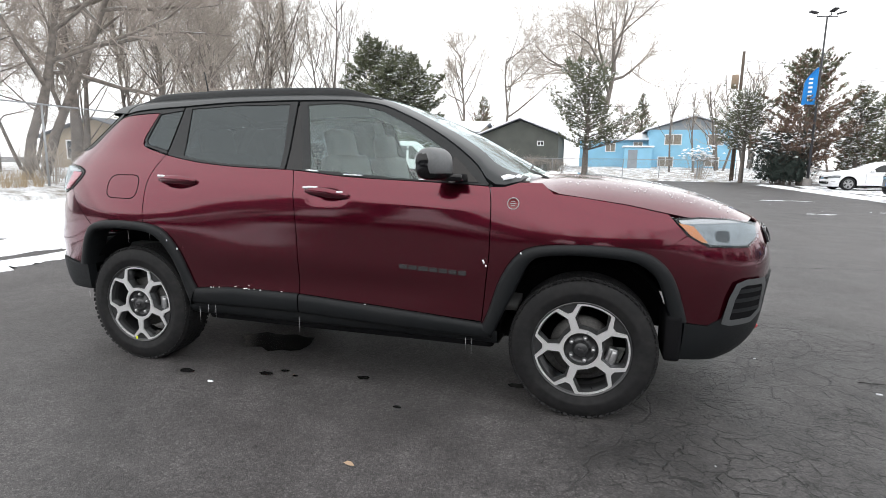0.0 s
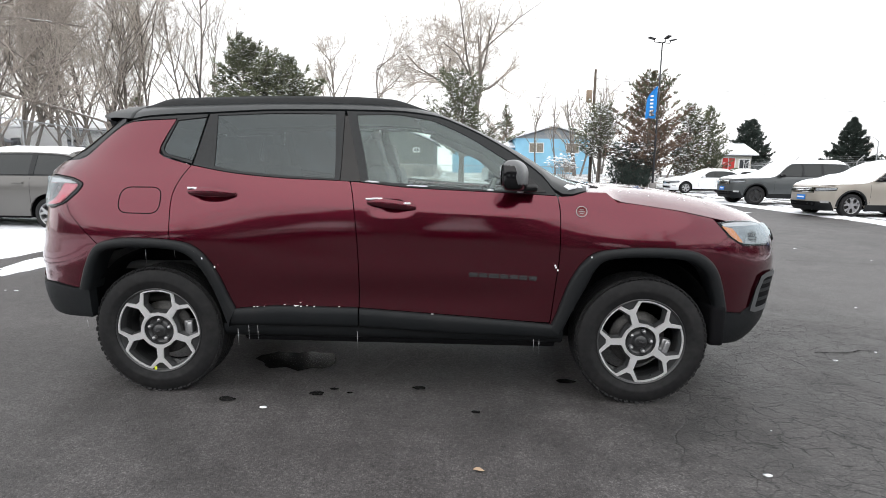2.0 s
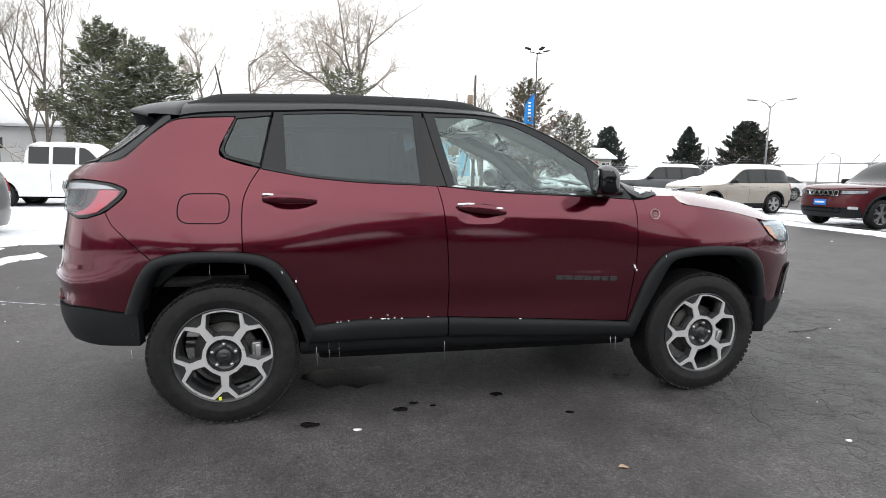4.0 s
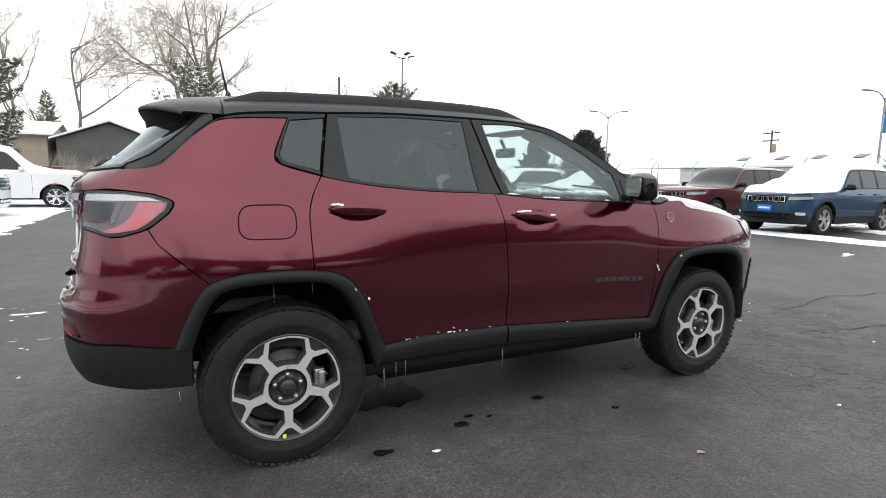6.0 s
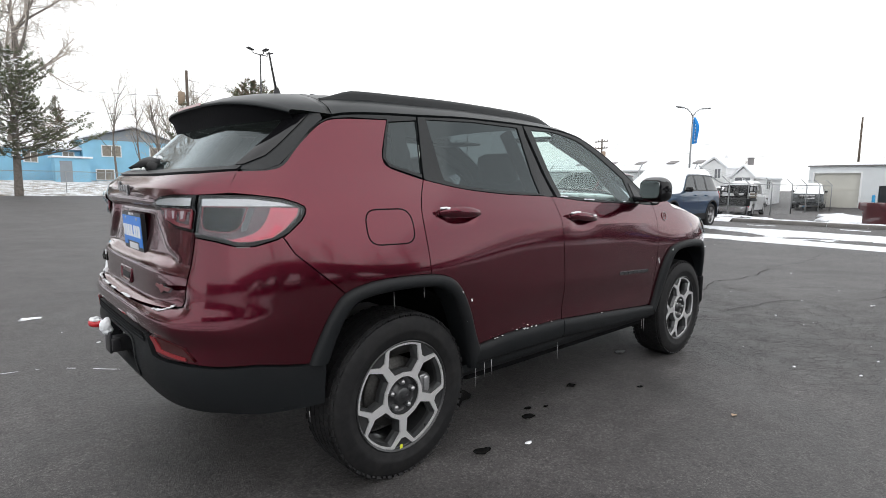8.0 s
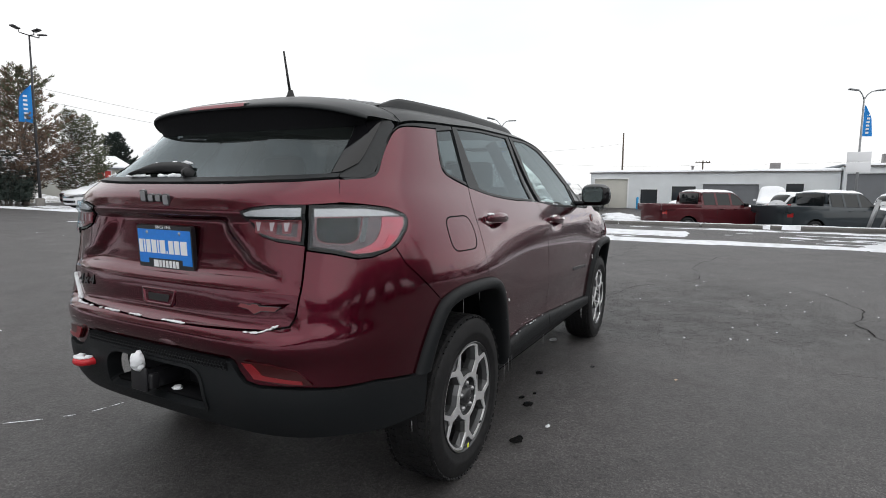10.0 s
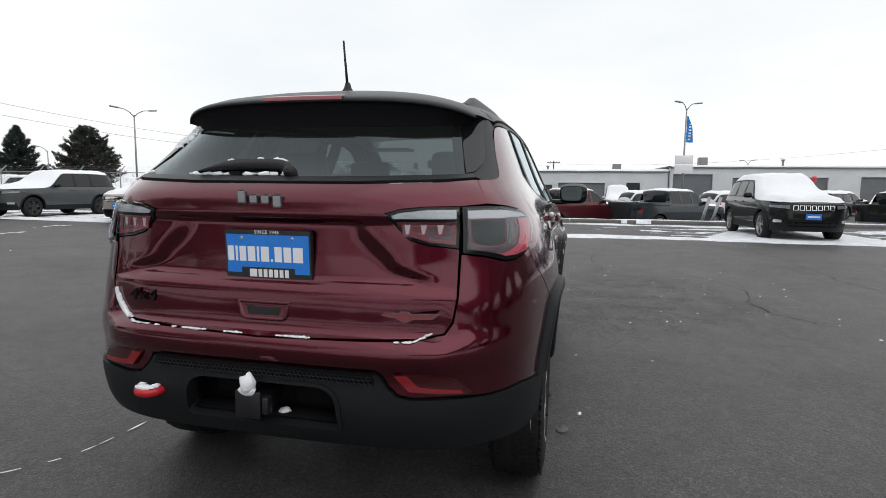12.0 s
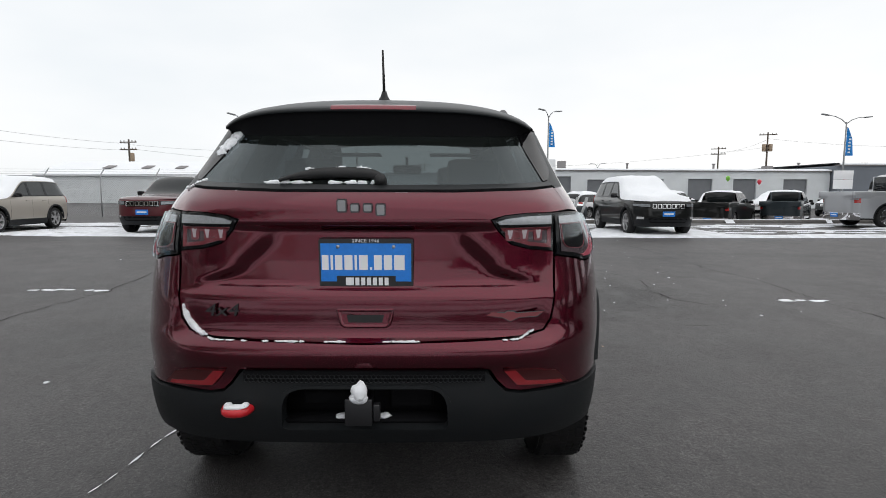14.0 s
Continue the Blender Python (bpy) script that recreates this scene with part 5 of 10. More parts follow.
for side_name, mir in (("right", False), ("left", True)):
    def P(outline, **kw):
        return patch(outline, kw.pop("skin", skin_s), mirror=mir, **kw)

    def flip(v):
        return Vector((v[0], -v[1], v[2])) if mir else Vector(v)

    SY = Matrix.Diagonal((1, -1, 1, 1)) if mir else Matrix()
    quarter = part("quarter_panel", P(QUARTER, cell=FINE), M_RED, suv)
    part("window_trim", P(Q_TRIM, hole=inset(ccw(Q_GLASS), -0.004), cell=0.03, off=-0.001), M_TRIM, quarter)
    part("quarter_window", P(Q_GLASS, cell=0.05, gap=0, lip=0, off=-0.006), M_TINT, quarter, "tinted rear quarter window")
    fuel = rounded([(-0.178, 1.136, 0.06), (-0.185, 0.996, 0.06), (0.050, 0.994, 0.06), (0.052, 1.138, 0.06)])
    part("fuel_door", P(fuel, hole=inset(ccw(fuel), 0.005), cell=0.03, gap=0, lip=0.001, off=0.0008), M_DARK, quarter, "thin dark gap round the fuel door")

    rdoor = part("rear_door", P(REAR_DOOR, cell=FINE), M_RED, suv)
    part("window_frame", P(R_TRIM, hole=ccw(R_GLASS), cell=0.03, off=-0.001), M_TRIM, rdoor)
    part("door_window", P(R_GLASS, cell=0.06, gap=-0.003, lip=0, off=-0.006), M_TINT, rdoor, "tinted rear side window")
    fdoor = part("front_door", P(FRONT_DOOR, cell=FINE), M_RED, suv)
    part("window_frame", P(F_TRIM, hole=ccw(F_GLASS), cell=0.03, off=-0.001), M_TRIM, fdoor)
    part("door_window", P(F_GLASS, cell=0.06, gap=-0.003, lip=0, off=-0.006), M_GLASS, fdoor, "clear front side window")
    part("door_pillar", P([(0.955, 1.545), (0.978, 1.19), (1.15, 1.19), (1.062, 1.545)], cell=0.06, gap=0, lip=0, off=-0.010), M_GLOSS, suv, "gloss black door pillar")
    part("corner_cap", P(F_CORNER, cell=0.05, gap=0, off=0.003, lip=0.006), M_GLOSS, fdoor)
    part("fender", P(FENDER, cell=FINE), M_RED, suv)

    for door, x0, x1, z0, z1 in ((rdoor, 0.197, 0.452, 1.116, 1.108), (fdoor, 1.158, 1.415, 1.078, 1.054)):
        bm = bmesh.new()
        rails = []
        for i in range(17):
            t = i / 16
            x, z = x0 + (x1 - x0) * t, z0 + (z1 - z0) * t + 0.004 * math.sin(math.pi * t)
            u = S.width(z) + 0.012 + 0.018 * math.sin(math.pi * t) ** 0.5
            fat = max(0.02, math.sin(math.pi * (0.06 + 0.88 * t)) ** 0.45)
            rails.append([flip((x, -u - 0.010 * fat * math.cos(a), z + 0.0245 * fat * math.sin(a))) for a in [2 * math.pi * k / 12 for k in range(12)]])
        put_loft(bm, rails, closed=True)
        bm.faces.new([bm.verts[i] for i in range(12)]) if bm.verts.ensure_lookup_table() is None else None
        if not mir:
            bmesh.ops.reverse_faces(bm, faces=bm.faces[:])
        handle = part("door_handle", bm, M_RED, door)
        for t in (0.07, 0.93):
            bm = bmesh.new()
            x, z = x0 + (x1 - x0) * t, z0 + (z1 - z0) * t
            put_box(bm, flip((x, -S.width(z) - 0.01, z)), (0.03, 0.03, 0.02), bevel=0.006)
            part("handle_mount", bm, M_RED, handle)

    # flares and sills
    for outer, inner in ((FLARE_RO, FLARE_RI), (FLARE_FO, FLARE_FI)):
        o, i = spread(outer, 44), spread(inner, 44)
        rails = []
        for t, off in ((0.0, -0.004), (0.0, 0.008), (0.08, 0.020), (0.25, 0.027), (0.6, 0.029), (0.85, 0.025), (0.97, 0.015), (1.0, 0.0), (1.0, -0.10)):
            row = []
            for a, b in zip(o, i):
                x, z = a[0] + (b[0] - a[0]) * t, a[1] + (b[1] - a[1]) * t
                row.append(flip((x, -S.out(x, z) - off, z)))
            rails.append(row)
        bm = bmesh.new()
        put_loft(bm, rails)
        bmesh.ops.recalc_face_normals(bm, faces=bm.faces[:])
        part("wheel_arch_flare", bm, M_CLAD, suv, "charcoal plastic wheel arch flare")
    for x0, x1, tag in ((0.40, 1.108, "r"), (1.116, 2.20, "f")):
        top = [(0.44, 0.487), (0.66, 0.508), (1.108, 0.505)] if tag == "r" else [(1.116, 0.503), (1.68, 0.470), (1.99, 0.450), (2.15, 0.438)]
        low = [(0.405, 0.395), (0.77, 0.398), (1.108, 0.398)] if tag == "r" else [(1.116, 0.398), (1.68, 0.374), (2.195, 0.362)]
        n = 20
        rails = []
        for t, off in ((0.0, -0.006), (0.0, 0.010), (0.06, 0.019), (0.35, 0.022), (0.8, 0.018), (1.0, 0.004), (1.0, -0.06)):
            rails.append([flip((a[0] + (b[0] - a[0]) * t, -S.width(0.45) - off, a[1] + (b[1] - a[1]) * t)) for a, b in zip(spread(top, n), spread(low, n))])
        bm = bmesh.new()
        put_loft(bm, rails)
        bmesh.ops.recalc_face_normals(bm, faces=bm.faces[:])
        part("door_sill_cladding", bm, M_CLAD, suv, "charcoal plastic door cladding")
    bm = bmesh.new()
    put_loft(bm, [[flip((x, -y, z)) for x in (0.36, 1.0, 1.6, 2.22)] for y, z in ((0.865, 0.395), (0.868, 0.37), (0.85, 0.335), (0.80, 0.31), (0.6, 0.30))])
    bmesh.ops.recalc_face_normals(bm, faces=bm.faces[:])
    part("rocker_panel", bm, M_CLAD, suv)

    # dark lining behind the panels, so that the gaps have a ground
    line = spread(FLARE_RI, 20)[::-1]
    lining = [(-0.30, 0.9), (-0.30, 1.10), (0.15, 1.20), (1.06, 1.15), (2.1, 1.09), (2.9, 0.98), (2.95, 0.8)] + spread(FLARE_FI, 20)[::-1][4:] + [(2.2, 0.37), (0.42, 0.39)] + line[:-6]
    part("inner_lining", P(ccw(lining), cell=0.08, gap=0, lip=0, off=-0.03), M_DARK, suv)
    for cx in (0.0, 2.636):
        bm = bmesh.new()
        put_lathe(bm, [(0.41, -0.83), (0.42, -0.52), (0.06, -0.5)], 24, Matrix.Translation((cx, 0, 0.40)) @ Matrix.Diagonal((1, 1, 1, 1)) @ Matrix.Rotation(radians(-90), 4, "X") @ Matrix.Diagonal((1, -1, 1, 1)), arc=0.5)
        bm.transform(SY)
        part("wheel_well", bm, M_DARK, suv)

    # mirror
    bm = bmesh.new()
    geo = bmesh.ops.create_icosphere(bm, subdivisions=4, radius=1)
    for v in bm.verts:
        d = v.co.normalized()
        p = [math.copysign(abs(c) ** 0.62, c) for c in d]
        lx, ly = p[0] * 0.062 * (1 - 0.15 * max(0, p[0])), p[1] * 0.104 * (1 - 0.12 * p[0])
        v.co = flip((1.925 + 0.951 * lx + 0.31 * ly, -0.995 - 0.31 * lx + 0.951 * ly, 1.228 + p[2] * 0.078 * (1 - 0.22 * max(0, p[0])) - 0.012 * max(0, p[0])))
    bm.normal_update()
    for f in bm.faces:
        f.material_index = 1 if f.calc_center_median().z < 1.186 or f.normal.x < 0.12 and f.normal.z < 0.5 else 0
    if mir:
        bmesh.ops.reverse_faces(bm, faces=bm.faces[:])
    mirror_ob = part("wing_mirror", bm, (M_CAP, M_GLOSS), fdoor, "satin grey and gloss black wing mirror")
    bm = bmesh.new()
    put_box(bm, flip((1.985, -0.88, 1.165)), (0.11, 0.16, 0.035), bevel=0.012)
    part("mirror_arm", bm, M_GLOSS, mirror_ob)
    bm = bmesh.new()
    put_prism(bm, ccw(rounded([(-0.080, -0.052, 0.03), (0.080, -0.052, 0.03), (0.080, 0.052, 0.04), (-0.080, 0.052, 0.04)])),
              SY @ Matrix.Translation((1.925, -0.995, 1.228)) @ Matrix.Rotation(radians(-18), 4, "Z") @ Matrix.Translation((-0.0605, 0, 0)) @ Matrix.Rotation(radians(-90), 4, "Y") @ Matrix.Rotation(radians(90), 4, "Z"), 0.004)
    bmesh.ops.recalc_face_normals(bm, faces=bm.faces[:])
    part("mirror_glass", bm, M_MIRROR, mirror_ob, "mirror glass")

    # roof rail
    bm = bmesh.new()
    rails = []
    for i in range(45):
        x = -0.19 + 1.66 * i / 44
        y = 0.545 - 0.02 * abs(x - 0.6) ** 2
        base = S.roof(x, y).z
        up = 0.033 * step_up(x, -0.20, -0.02) * (1 - step_up(x, 1.22, 1.48)) + 0.001
        rails.append([flip((x, -y + dy, base + dz)) for dy, dz in ((-0.017, -0.03), (-0.017, up * 0.55), (-0.010, up), (0.006, up), (0.014, up * 0.6), (0.016, -0.02))])
    put_loft(bm, rails)
    bmesh.ops.recalc_face_normals(bm, faces=bm.faces[:])
    part("roof_rail", bm, M_TRIM, suv, "black roof rail")

    # tail lamp on the body side
    OUTER = [B(-0.632, 1.187), X(-0.646, 1.189), X(-0.566, 1.187), X(-0.479, 1.176), X(-0.430, 1.160), X(-0.411, 1.149), X(-0.408, 1.139), X(-0.413, 1.124), X(-0.430, 1.100), X(-0.48, 1.057), X(-0.519, 1.036), X(-0.589, 1.014), X(-0.636, 1.011), X(-0.692, 1.029), B(-0.642, 1.04)]
    lamp = part("tail_lamp", P(OUTER, skin=skin_b, cell=0.02, off=0.004, lip=0.02), M_GLOSS, suv, "smoked tail lamp with red light band")
    BODY = inset(ccw(OUTER), 0.016)
    bandz = lambda z0, z1, a0=-9, a1=9: cut_half(cut_half(cut_half(cut_half(BODY, 1, z0, 1), 1, z1, -1), 0, a0, 1), 0, a1, -1)
    part("lamp_body", P(BODY, skin=skin_b, cell=0.02, off=0.006, lip=0, gap=0), M_LINK, lamp)
    part("clear_band", P(bandz(1.147, 1.2), skin=skin_b, cell=0.02, off=0.008, lip=0.004, gap=0), M_LBAND, lamp, "silver band across the lamp top")
    slant = flow([X(-0.525, 1.143), X(-0.548, 1.098), X(-0.585, 1.058), X(-0.645, 1.036)], 4) + [X(-0.645, 1.028), X(-0.60, 1.028), X(-0.535, 1.040), X(-0.492, 1.070), X(-0.445, 1.115), X(-0.435, 1.140)]
    part("light_band", P(ccw(slant), skin=skin_b, cell=0.015, off=0.0090, lip=0.006, gap=0), M_LPINK, lamp, "pale red light guide")
    corner = flow([X(-0.600, 1.033), X(-0.553, 1.050), X(-0.520, 1.085)], 4) + [X(-0.492, 1.076), X(-0.535, 1.043)]
    part("light_band", P(ccw(corner), skin=skin_b, cell=0.015, off=0.0110, lip=0.005, gap=0), M_LRED, lamp, "red light guide")
    part("light_band", P(bandz(1.02, 1.036), skin=skin_b, cell=0.015, off=0.0085, lip=0.005, gap=0), M_LPINK, lamp, "pale red light guide")
    a0, a1 = B(-0.662, 1.1)[0], B(-0.757, 1.1)[0]
    ring = rounded([(a0, 1.146, 0.004), (a0, 1.064, 0.035), (a1, 1.054, 0.045), (a1 + (a1 - a0) * 0.12, 1.146, 0.004)])
    part("lamp_bowl", P(ring, hole=inset(ccw(ring), 0.0025), skin=skin_b, cell=0.02, off=0.0085, lip=0.004, gap=0), M_BRAKE, lamp, "dull red light loop")
    part("bowl_bottom", P(inset(ccw(ring), 0.0025), skin=skin_b, cell=0.03, off=0.0075, lip=0, gap=0), M_GLOSS, lamp, "black lamp bowl")
    rib = [X(-0.622, 1.062), X(-0.606, 1.066), X(-0.572, 1.143), X(-0.606, 1.143)]
    part("lamp_rib", P(ccw(rib), skin=skin_b, cell=0.03, off=0.0080, lip=0.003, gap=0), M_DCHROME, lamp)
    part("lens", P(inset(ccw(OUTER), 0.010), skin=skin_b, cell=0.02, off=0.014, lip=0.006, gap=0.0), M_LENS, lamp, "clear lamp lens")

    # headlamp, fog recess
    HEAD = [F(3.005, 1.000), F(3.07, 0.923), F(3.17, 0.870), F(3.36, 0.862), F(3.415, 0.905), F(3.41, 0.968), F(3.25, 1.000), F(3.12, 1.008)]
    HEAD = [(-a, z) for a, z in HEAD]
    skin_fr = lambda a, z: skin_f(-a, z)
    def PF(outline, **kw):
        bm = patch(outline, skin_fr, mirror=mir, **kw)
        bmesh.ops.reverse_faces(bm, faces=bm.faces[:])
        return bm
    hl = part("headlamp", PF(HEAD, cell=0.03, off=-0.0, lip=-0.015), M_GLOSS, suv, "headlamp with amber corner")
    body = inset(ccw(HEAD), 0.012)
    part("reflector", PF(body, cell=0.03, off=-0.003, lip=0, gap=0), M_HEADREF, hl)
    strip = cut_half(body, 1, 0.975, 1)
    part("light_strip", PF(ccw(strip), cell=0.03, off=-0.0045, lip=0, gap=0), M_LBAND, hl, "silver strip along the lamp top")
    part("projector", PF(rounded([(-F(3.20, 0.92)[0], 0.945, 0.02), (-F(3.20, 0.9)[0], 0.895, 0.02), (-F(3.265, 0.9)[0], 0.89, 0.02), (-F(3.265, 0.92)[0], 0.945, 0.02)]), cell=0.03, off=-0.005, lip=0, gap=0), M_SCREEN, hl, "dark projector lens")
    amber = [(-F(3.03, 0.975)[0], 0.978), (-F(3.085, 0.92)[0], 0.925), (-F(3.14, 0.89)[0], 0.893), (-F(3.165, 0.89)[0], 0.890), (-F(3.095, 0.965)[0], 0.965)]
    part("turn_signal", PF(amber, cell=0.03, off=-0.005, lip=0, gap=0), M_AMBER, hl, "amber turn signal")
    part("lens", PF(HEAD, cell=0.04, off=-0.010, lip=0, gap=0.003), M_LENS, hl, "clear headlamp lens")
    FOG = [(-F(x, z)[0], z) for x, z in ((3.257, 0.506), (3.28, 0.63), (3.309, 0.70), (3.36, 0.718), (3.46, 0.715), (3.475, 0.68), (3.47, 0.54), (3.41, 0.495), (3.30, 0.492))]
    fog = part("fog_lamp_surround", PF(ccw(FOG), hole=inset(ccw(FOG), 0.030), cell=0.03, off=-0.014, lip=0.0, gap=0), M_GREYTRIM, suv, "satin grey fog lamp surround")
    part("recess_grille", PF(inset(ccw(FOG), 0.026), cell=0.04, off=-0.0095, lip=0, gap=0), M_DARK, fog)
    for zf in (0.565, 0.615, 0.66):
        louver = cut_half(cut_half(inset(ccw(FOG), 0.032), 1, zf - 0.010, 1), 1, zf + 0.010, -1)
        part("louver", PF(ccw(louver), cell=0.03, off=-0.0125, lip=0, gap=0), M_CLAD, fog)

# ---- roof, spoiler, windscreen, bonnet ----
def skin_roof(x, k):
    zg = S.ridge(x)
    return S.roof(x, max(-1, min(1, k)) * (S.out(x, zg) - 0.0005))


HEADER = lambda k: 1.40 - 0.05 * k * k
ROOF = [(-0.205 - 0.0 * k, k) for k in (-1, 1)]
roof_line = [(HEADER(k / 10), k / 10) for k in range(9, -10, -1)]
roof_poly = [(-0.20, -1.0), (2.31, -1.0), (2.335, -0.88)] + [(2.2, -0.78), (1.95, -0.745), (1.65, -0.73), (1.42, -0.72)] + [(HEADER(k / 10), k / 10) for k in range(-7, 8)] \
    + [(1.42, 0.72), (1.65, 0.73), (1.95, 0.745), (2.2, 0.78), (2.335, 0.88), (2.31, 1.0), (-0.20, 1.0)]
part("roof", patch(roof_poly, skin_roof, cell=(0.05, 0.04), gap=0.0, lip=0.02), M_ROOF, suv, "satin black roof and windscreen pillars")
wind = [(HEADER(k / 10) + 0.004, k / 10) for k in range(7, -8, -1)] + [(1.65, -0.727), (1.95, -0.742), (2.2, -0.777), (2.335, -0.877), (2.36, -0.65), (2.385, -0.35), (2.40, 0), (2.385, 0.35), (2.36, 0.65), (2.335, 0.877), (2.2, 0.777), (1.95, 0.742), (1.65, 0.727)]
part("windscreen", patch(wind, skin_roof, cell=(0.06, 0.06), gap=0, lip=0, off=-0.004), M_GLASS, suv, "windscreen with thin snow at the edges")
bm = bmesh.new()
lip_x = lambda k: -0.537 + 0.175 * abs(k) ** 4.5
LIP_Z = S.crown(-0.537)
rails = []
lip_row = [Vector((lip_x(-1 + j / 20), 0.612 * math.copysign(abs(-1 + j / 20) ** 0.97, -1 + j / 20), LIP_Z - 0.006 - 0.022 * abs(-1 + j / 20) ** 2.2 - 0.024 * abs(-1 + j / 20) ** 7)) for j in range(41)]
front_row = [skin_roof(-0.203, -1 + j / 20) for j in range(41)]
for t, dz in ((0.0, -0.02), (0.0, 0.0), (0.15, 0), (0.4, 0), (0.7, 0), (0.9, -0.002), (0.98, -0.005), (1.0, -0.011), (0.99, -0.018)):
    row = []
    for j in range(41):
        a, c = front_row[j], lip_row[j]
        hump = 0.014 * math.sin(math.pi * min(1, t)) * (1 - abs(-1 + j / 20) ** 6)
        row.append(a.lerp(c, t) + Vector((0, 0, dz + hump)))
    rails.append(row)
for fx, fz in ((0.15, 0.0), (0.4, 0.16), (0.7, 0.5), (1.0, 1.0)):
    row = []
    for j in range(41):
        k = -1 + j / 20
        lip = rails[8][j]
        zg = 1.461 + 0.026 * abs(k) ** 7
        g = skin_b(S.back_at(-k * 0.578, zg), zg)
        g.y = k * 0.578
        deep = Vector((lip.x + (g.x + 0.003 - lip.x) * fx, lip.y + (g.y - lip.y) * fx, lip.z + (g.z - lip.z) * fz))
        row.append(deep)
    rails.append(row)
put_loft(bm, rails)
bmesh.ops.recalc_face_normals(bm, faces=bm.faces[:])
bm.faces.ensure_lookup_table()
for i, f in enumerate(bm.faces):
    f.material_index = 1 if i >= 40 * 8 else 0
spoiler = part("roof_spoiler", bm, (M_ROOF, M_DARK), suv, "black roof spoiler over the rear window")
bm = bmesh.new()
rows = [[Vector((lip_x(k) + 0.03 - 0.030 * t, k * 0.60, LIP_Z - 0.022 * abs(k) ** 2.2 + 0.006 - 0.009 * t)) for k in [(-0.262 + 0.524 * j / 12) for j in range(13)]] for t in (0, 0.5, 1.0, 1.12)]
for q in rows[3]:
    q.z -= 0.012
put_loft(bm, rows)
bmesh.ops.recalc_face_normals(bm, faces=bm.faces[:])
part("brake_light", bm, M_BRAKE, spoiler, "red high brake light")


def bonnet_side(x):
    return float(np.interp(x, [2.3, 2.42, 2.48, 2.6, 2.81, 2.99, 3.16, 3.35, 3.5], [1.13, 1.13, 1.10, 1.085, 1.056, 1.02, 0.988, 0.965, 0.95]))


def skin_bonnet(x, k):
    z = bonnet_side(x)
    u = S.out(min(x, 3.44), z) - 0.004
    mid = float(np.interp(x, [2.3, 2.5, 2.7, 2.9, 3.1, 3.3, 3.42, 3.5], [1.165, 1.175, 1.165, 1.14, 1.105, 1.05, 1.00, 0.965]))
    dome = 0.012 * (1 - step_up(abs(k), 0.42, 0.55)) * step_up(3.35 - x, 0, 0.2)
    return Vector((x, u * k, z + max(0.0, mid - z) * (1 - (max(0.0, abs(k) - 0.58) / 0.42) ** 1.9) + dome))


bonnet = [(2.30, -0.9), (2.42, -0.99), (2.5, -1.0), (3.1, -1.0), (3.36, -1.0), (3.43, -0.8), (3.465, -0.4), (3.475, 0), (3.465, 0.4), (3.43, 0.8), (3.36, 1.0), (3.1, 1.0), (2.5, 1.0), (2.42, 0.99), (2.30, 0.9), (2.40, 0.5), (2.43, 0), (2.40, -0.5)]
part("bonnet", patch(bonnet, skin_bonnet, cell=(0.04, 0.05), gap=0, lip=0.015), M_RED, suv, "dark red bonnet dusted with snow")
decal = rounded([(2.60, -0.40, 0.04), (3.22, -0.34, 0.08), (3.22, 0.34, 0.08), (2.60, 0.40, 0.04)])
part("bonnet_decal", patch(decal, skin_bonnet, cell=(0.05, 0.05), gap=0, lip=0, off=0.0012), M_ROOF, suv, "matte black decal on the bonnet")
bm = bmesh.new()
put_loft(bm, [[Vector((x, y, z)) for y in (-0.78, -0.4, 0, 0.4, 0.78)] for x, z in ((2.22, 1.09), (2.36, 1.125), (2.5, 1.12))])
part("wiper_cowl", bm, M_CLAD, suv)
for y in (-0.74, 0.74):
    bm = bmesh.new()
    put_box(bm, (3.045, y, 0.44), (0.075, 0.26, 0.22), bevel=0.02)
    part("wheel_liner", bm, M_DARK, suv)
bm = bmesh.new()
for y0, y1 in ((-0.62, 0.0), (0.05, 0.62)):
    put_tube(bm, [(2.42, y0, 1.16), (2.30, y0 + 0.25, 1.20), (2.27, y1, 1.225)], 0.011, 0.007)
part("windscreen_wiper", bm, M_SEAL, suv)

# ---- front end ----
FA = lambda x, z: F(x, z)[0]
fr = [F(2.912, 0.815), F(2.965, 0.836), F(3.01, 0.885), F(3.075, 0.923), F(3.17, 0.872), F(3.36, 0.864), F(3.40, 0.905), F(3.39, 0.955), (-0.30, 0.985), (0.0, 0.99)]
bottom = [F(2.985, 0.745), F(3.055, 0.67), F(3.098, 0.53), F(3.105, 0.51), F(3.2, 0.495), F(3.262, 0.526), F(3.316, 0.648), (-0.33, 0.723), (0.0, 0.73)]
outline = fr + [(-a, z) for a, z in fr[::-1][1:]] + [(-a, z) for a, z in bottom] + bottom[::-1][1:]
part("front_bumper", patch(ccw(outline), skin_f, cell=(0.03, 0.02)), M_RED, suv)
low = [F(3.09, 0.525), F(3.105, 0.51), F(3.2, 0.495), F(3.262, 0.526), F(3.316, 0.648), (-0.33, 0.723), (0, 0.73)]
under = [F(3.07, 0.325), F(3.2, 0.312), (-0.35, 0.26), (0, 0.26)]
outline = low + [(-a, z) for a, z in low[::-1][1:]] + [(-a, z) for a, z in under] + under[::-1][1:]
clad = part("front_bumper_cladding", patch(ccw(outline), skin_f, cell=(0.04, 0.03), off=0.008, lip=0.03), M_CLAD, suv, "charcoal lower front bumper")
grille = rounded([(-0.42, 0.86, 0.03), (0.42, 0.86, 0.03), (0.42, 0.95, 0.03), (-0.42, 0.95, 0.03)])
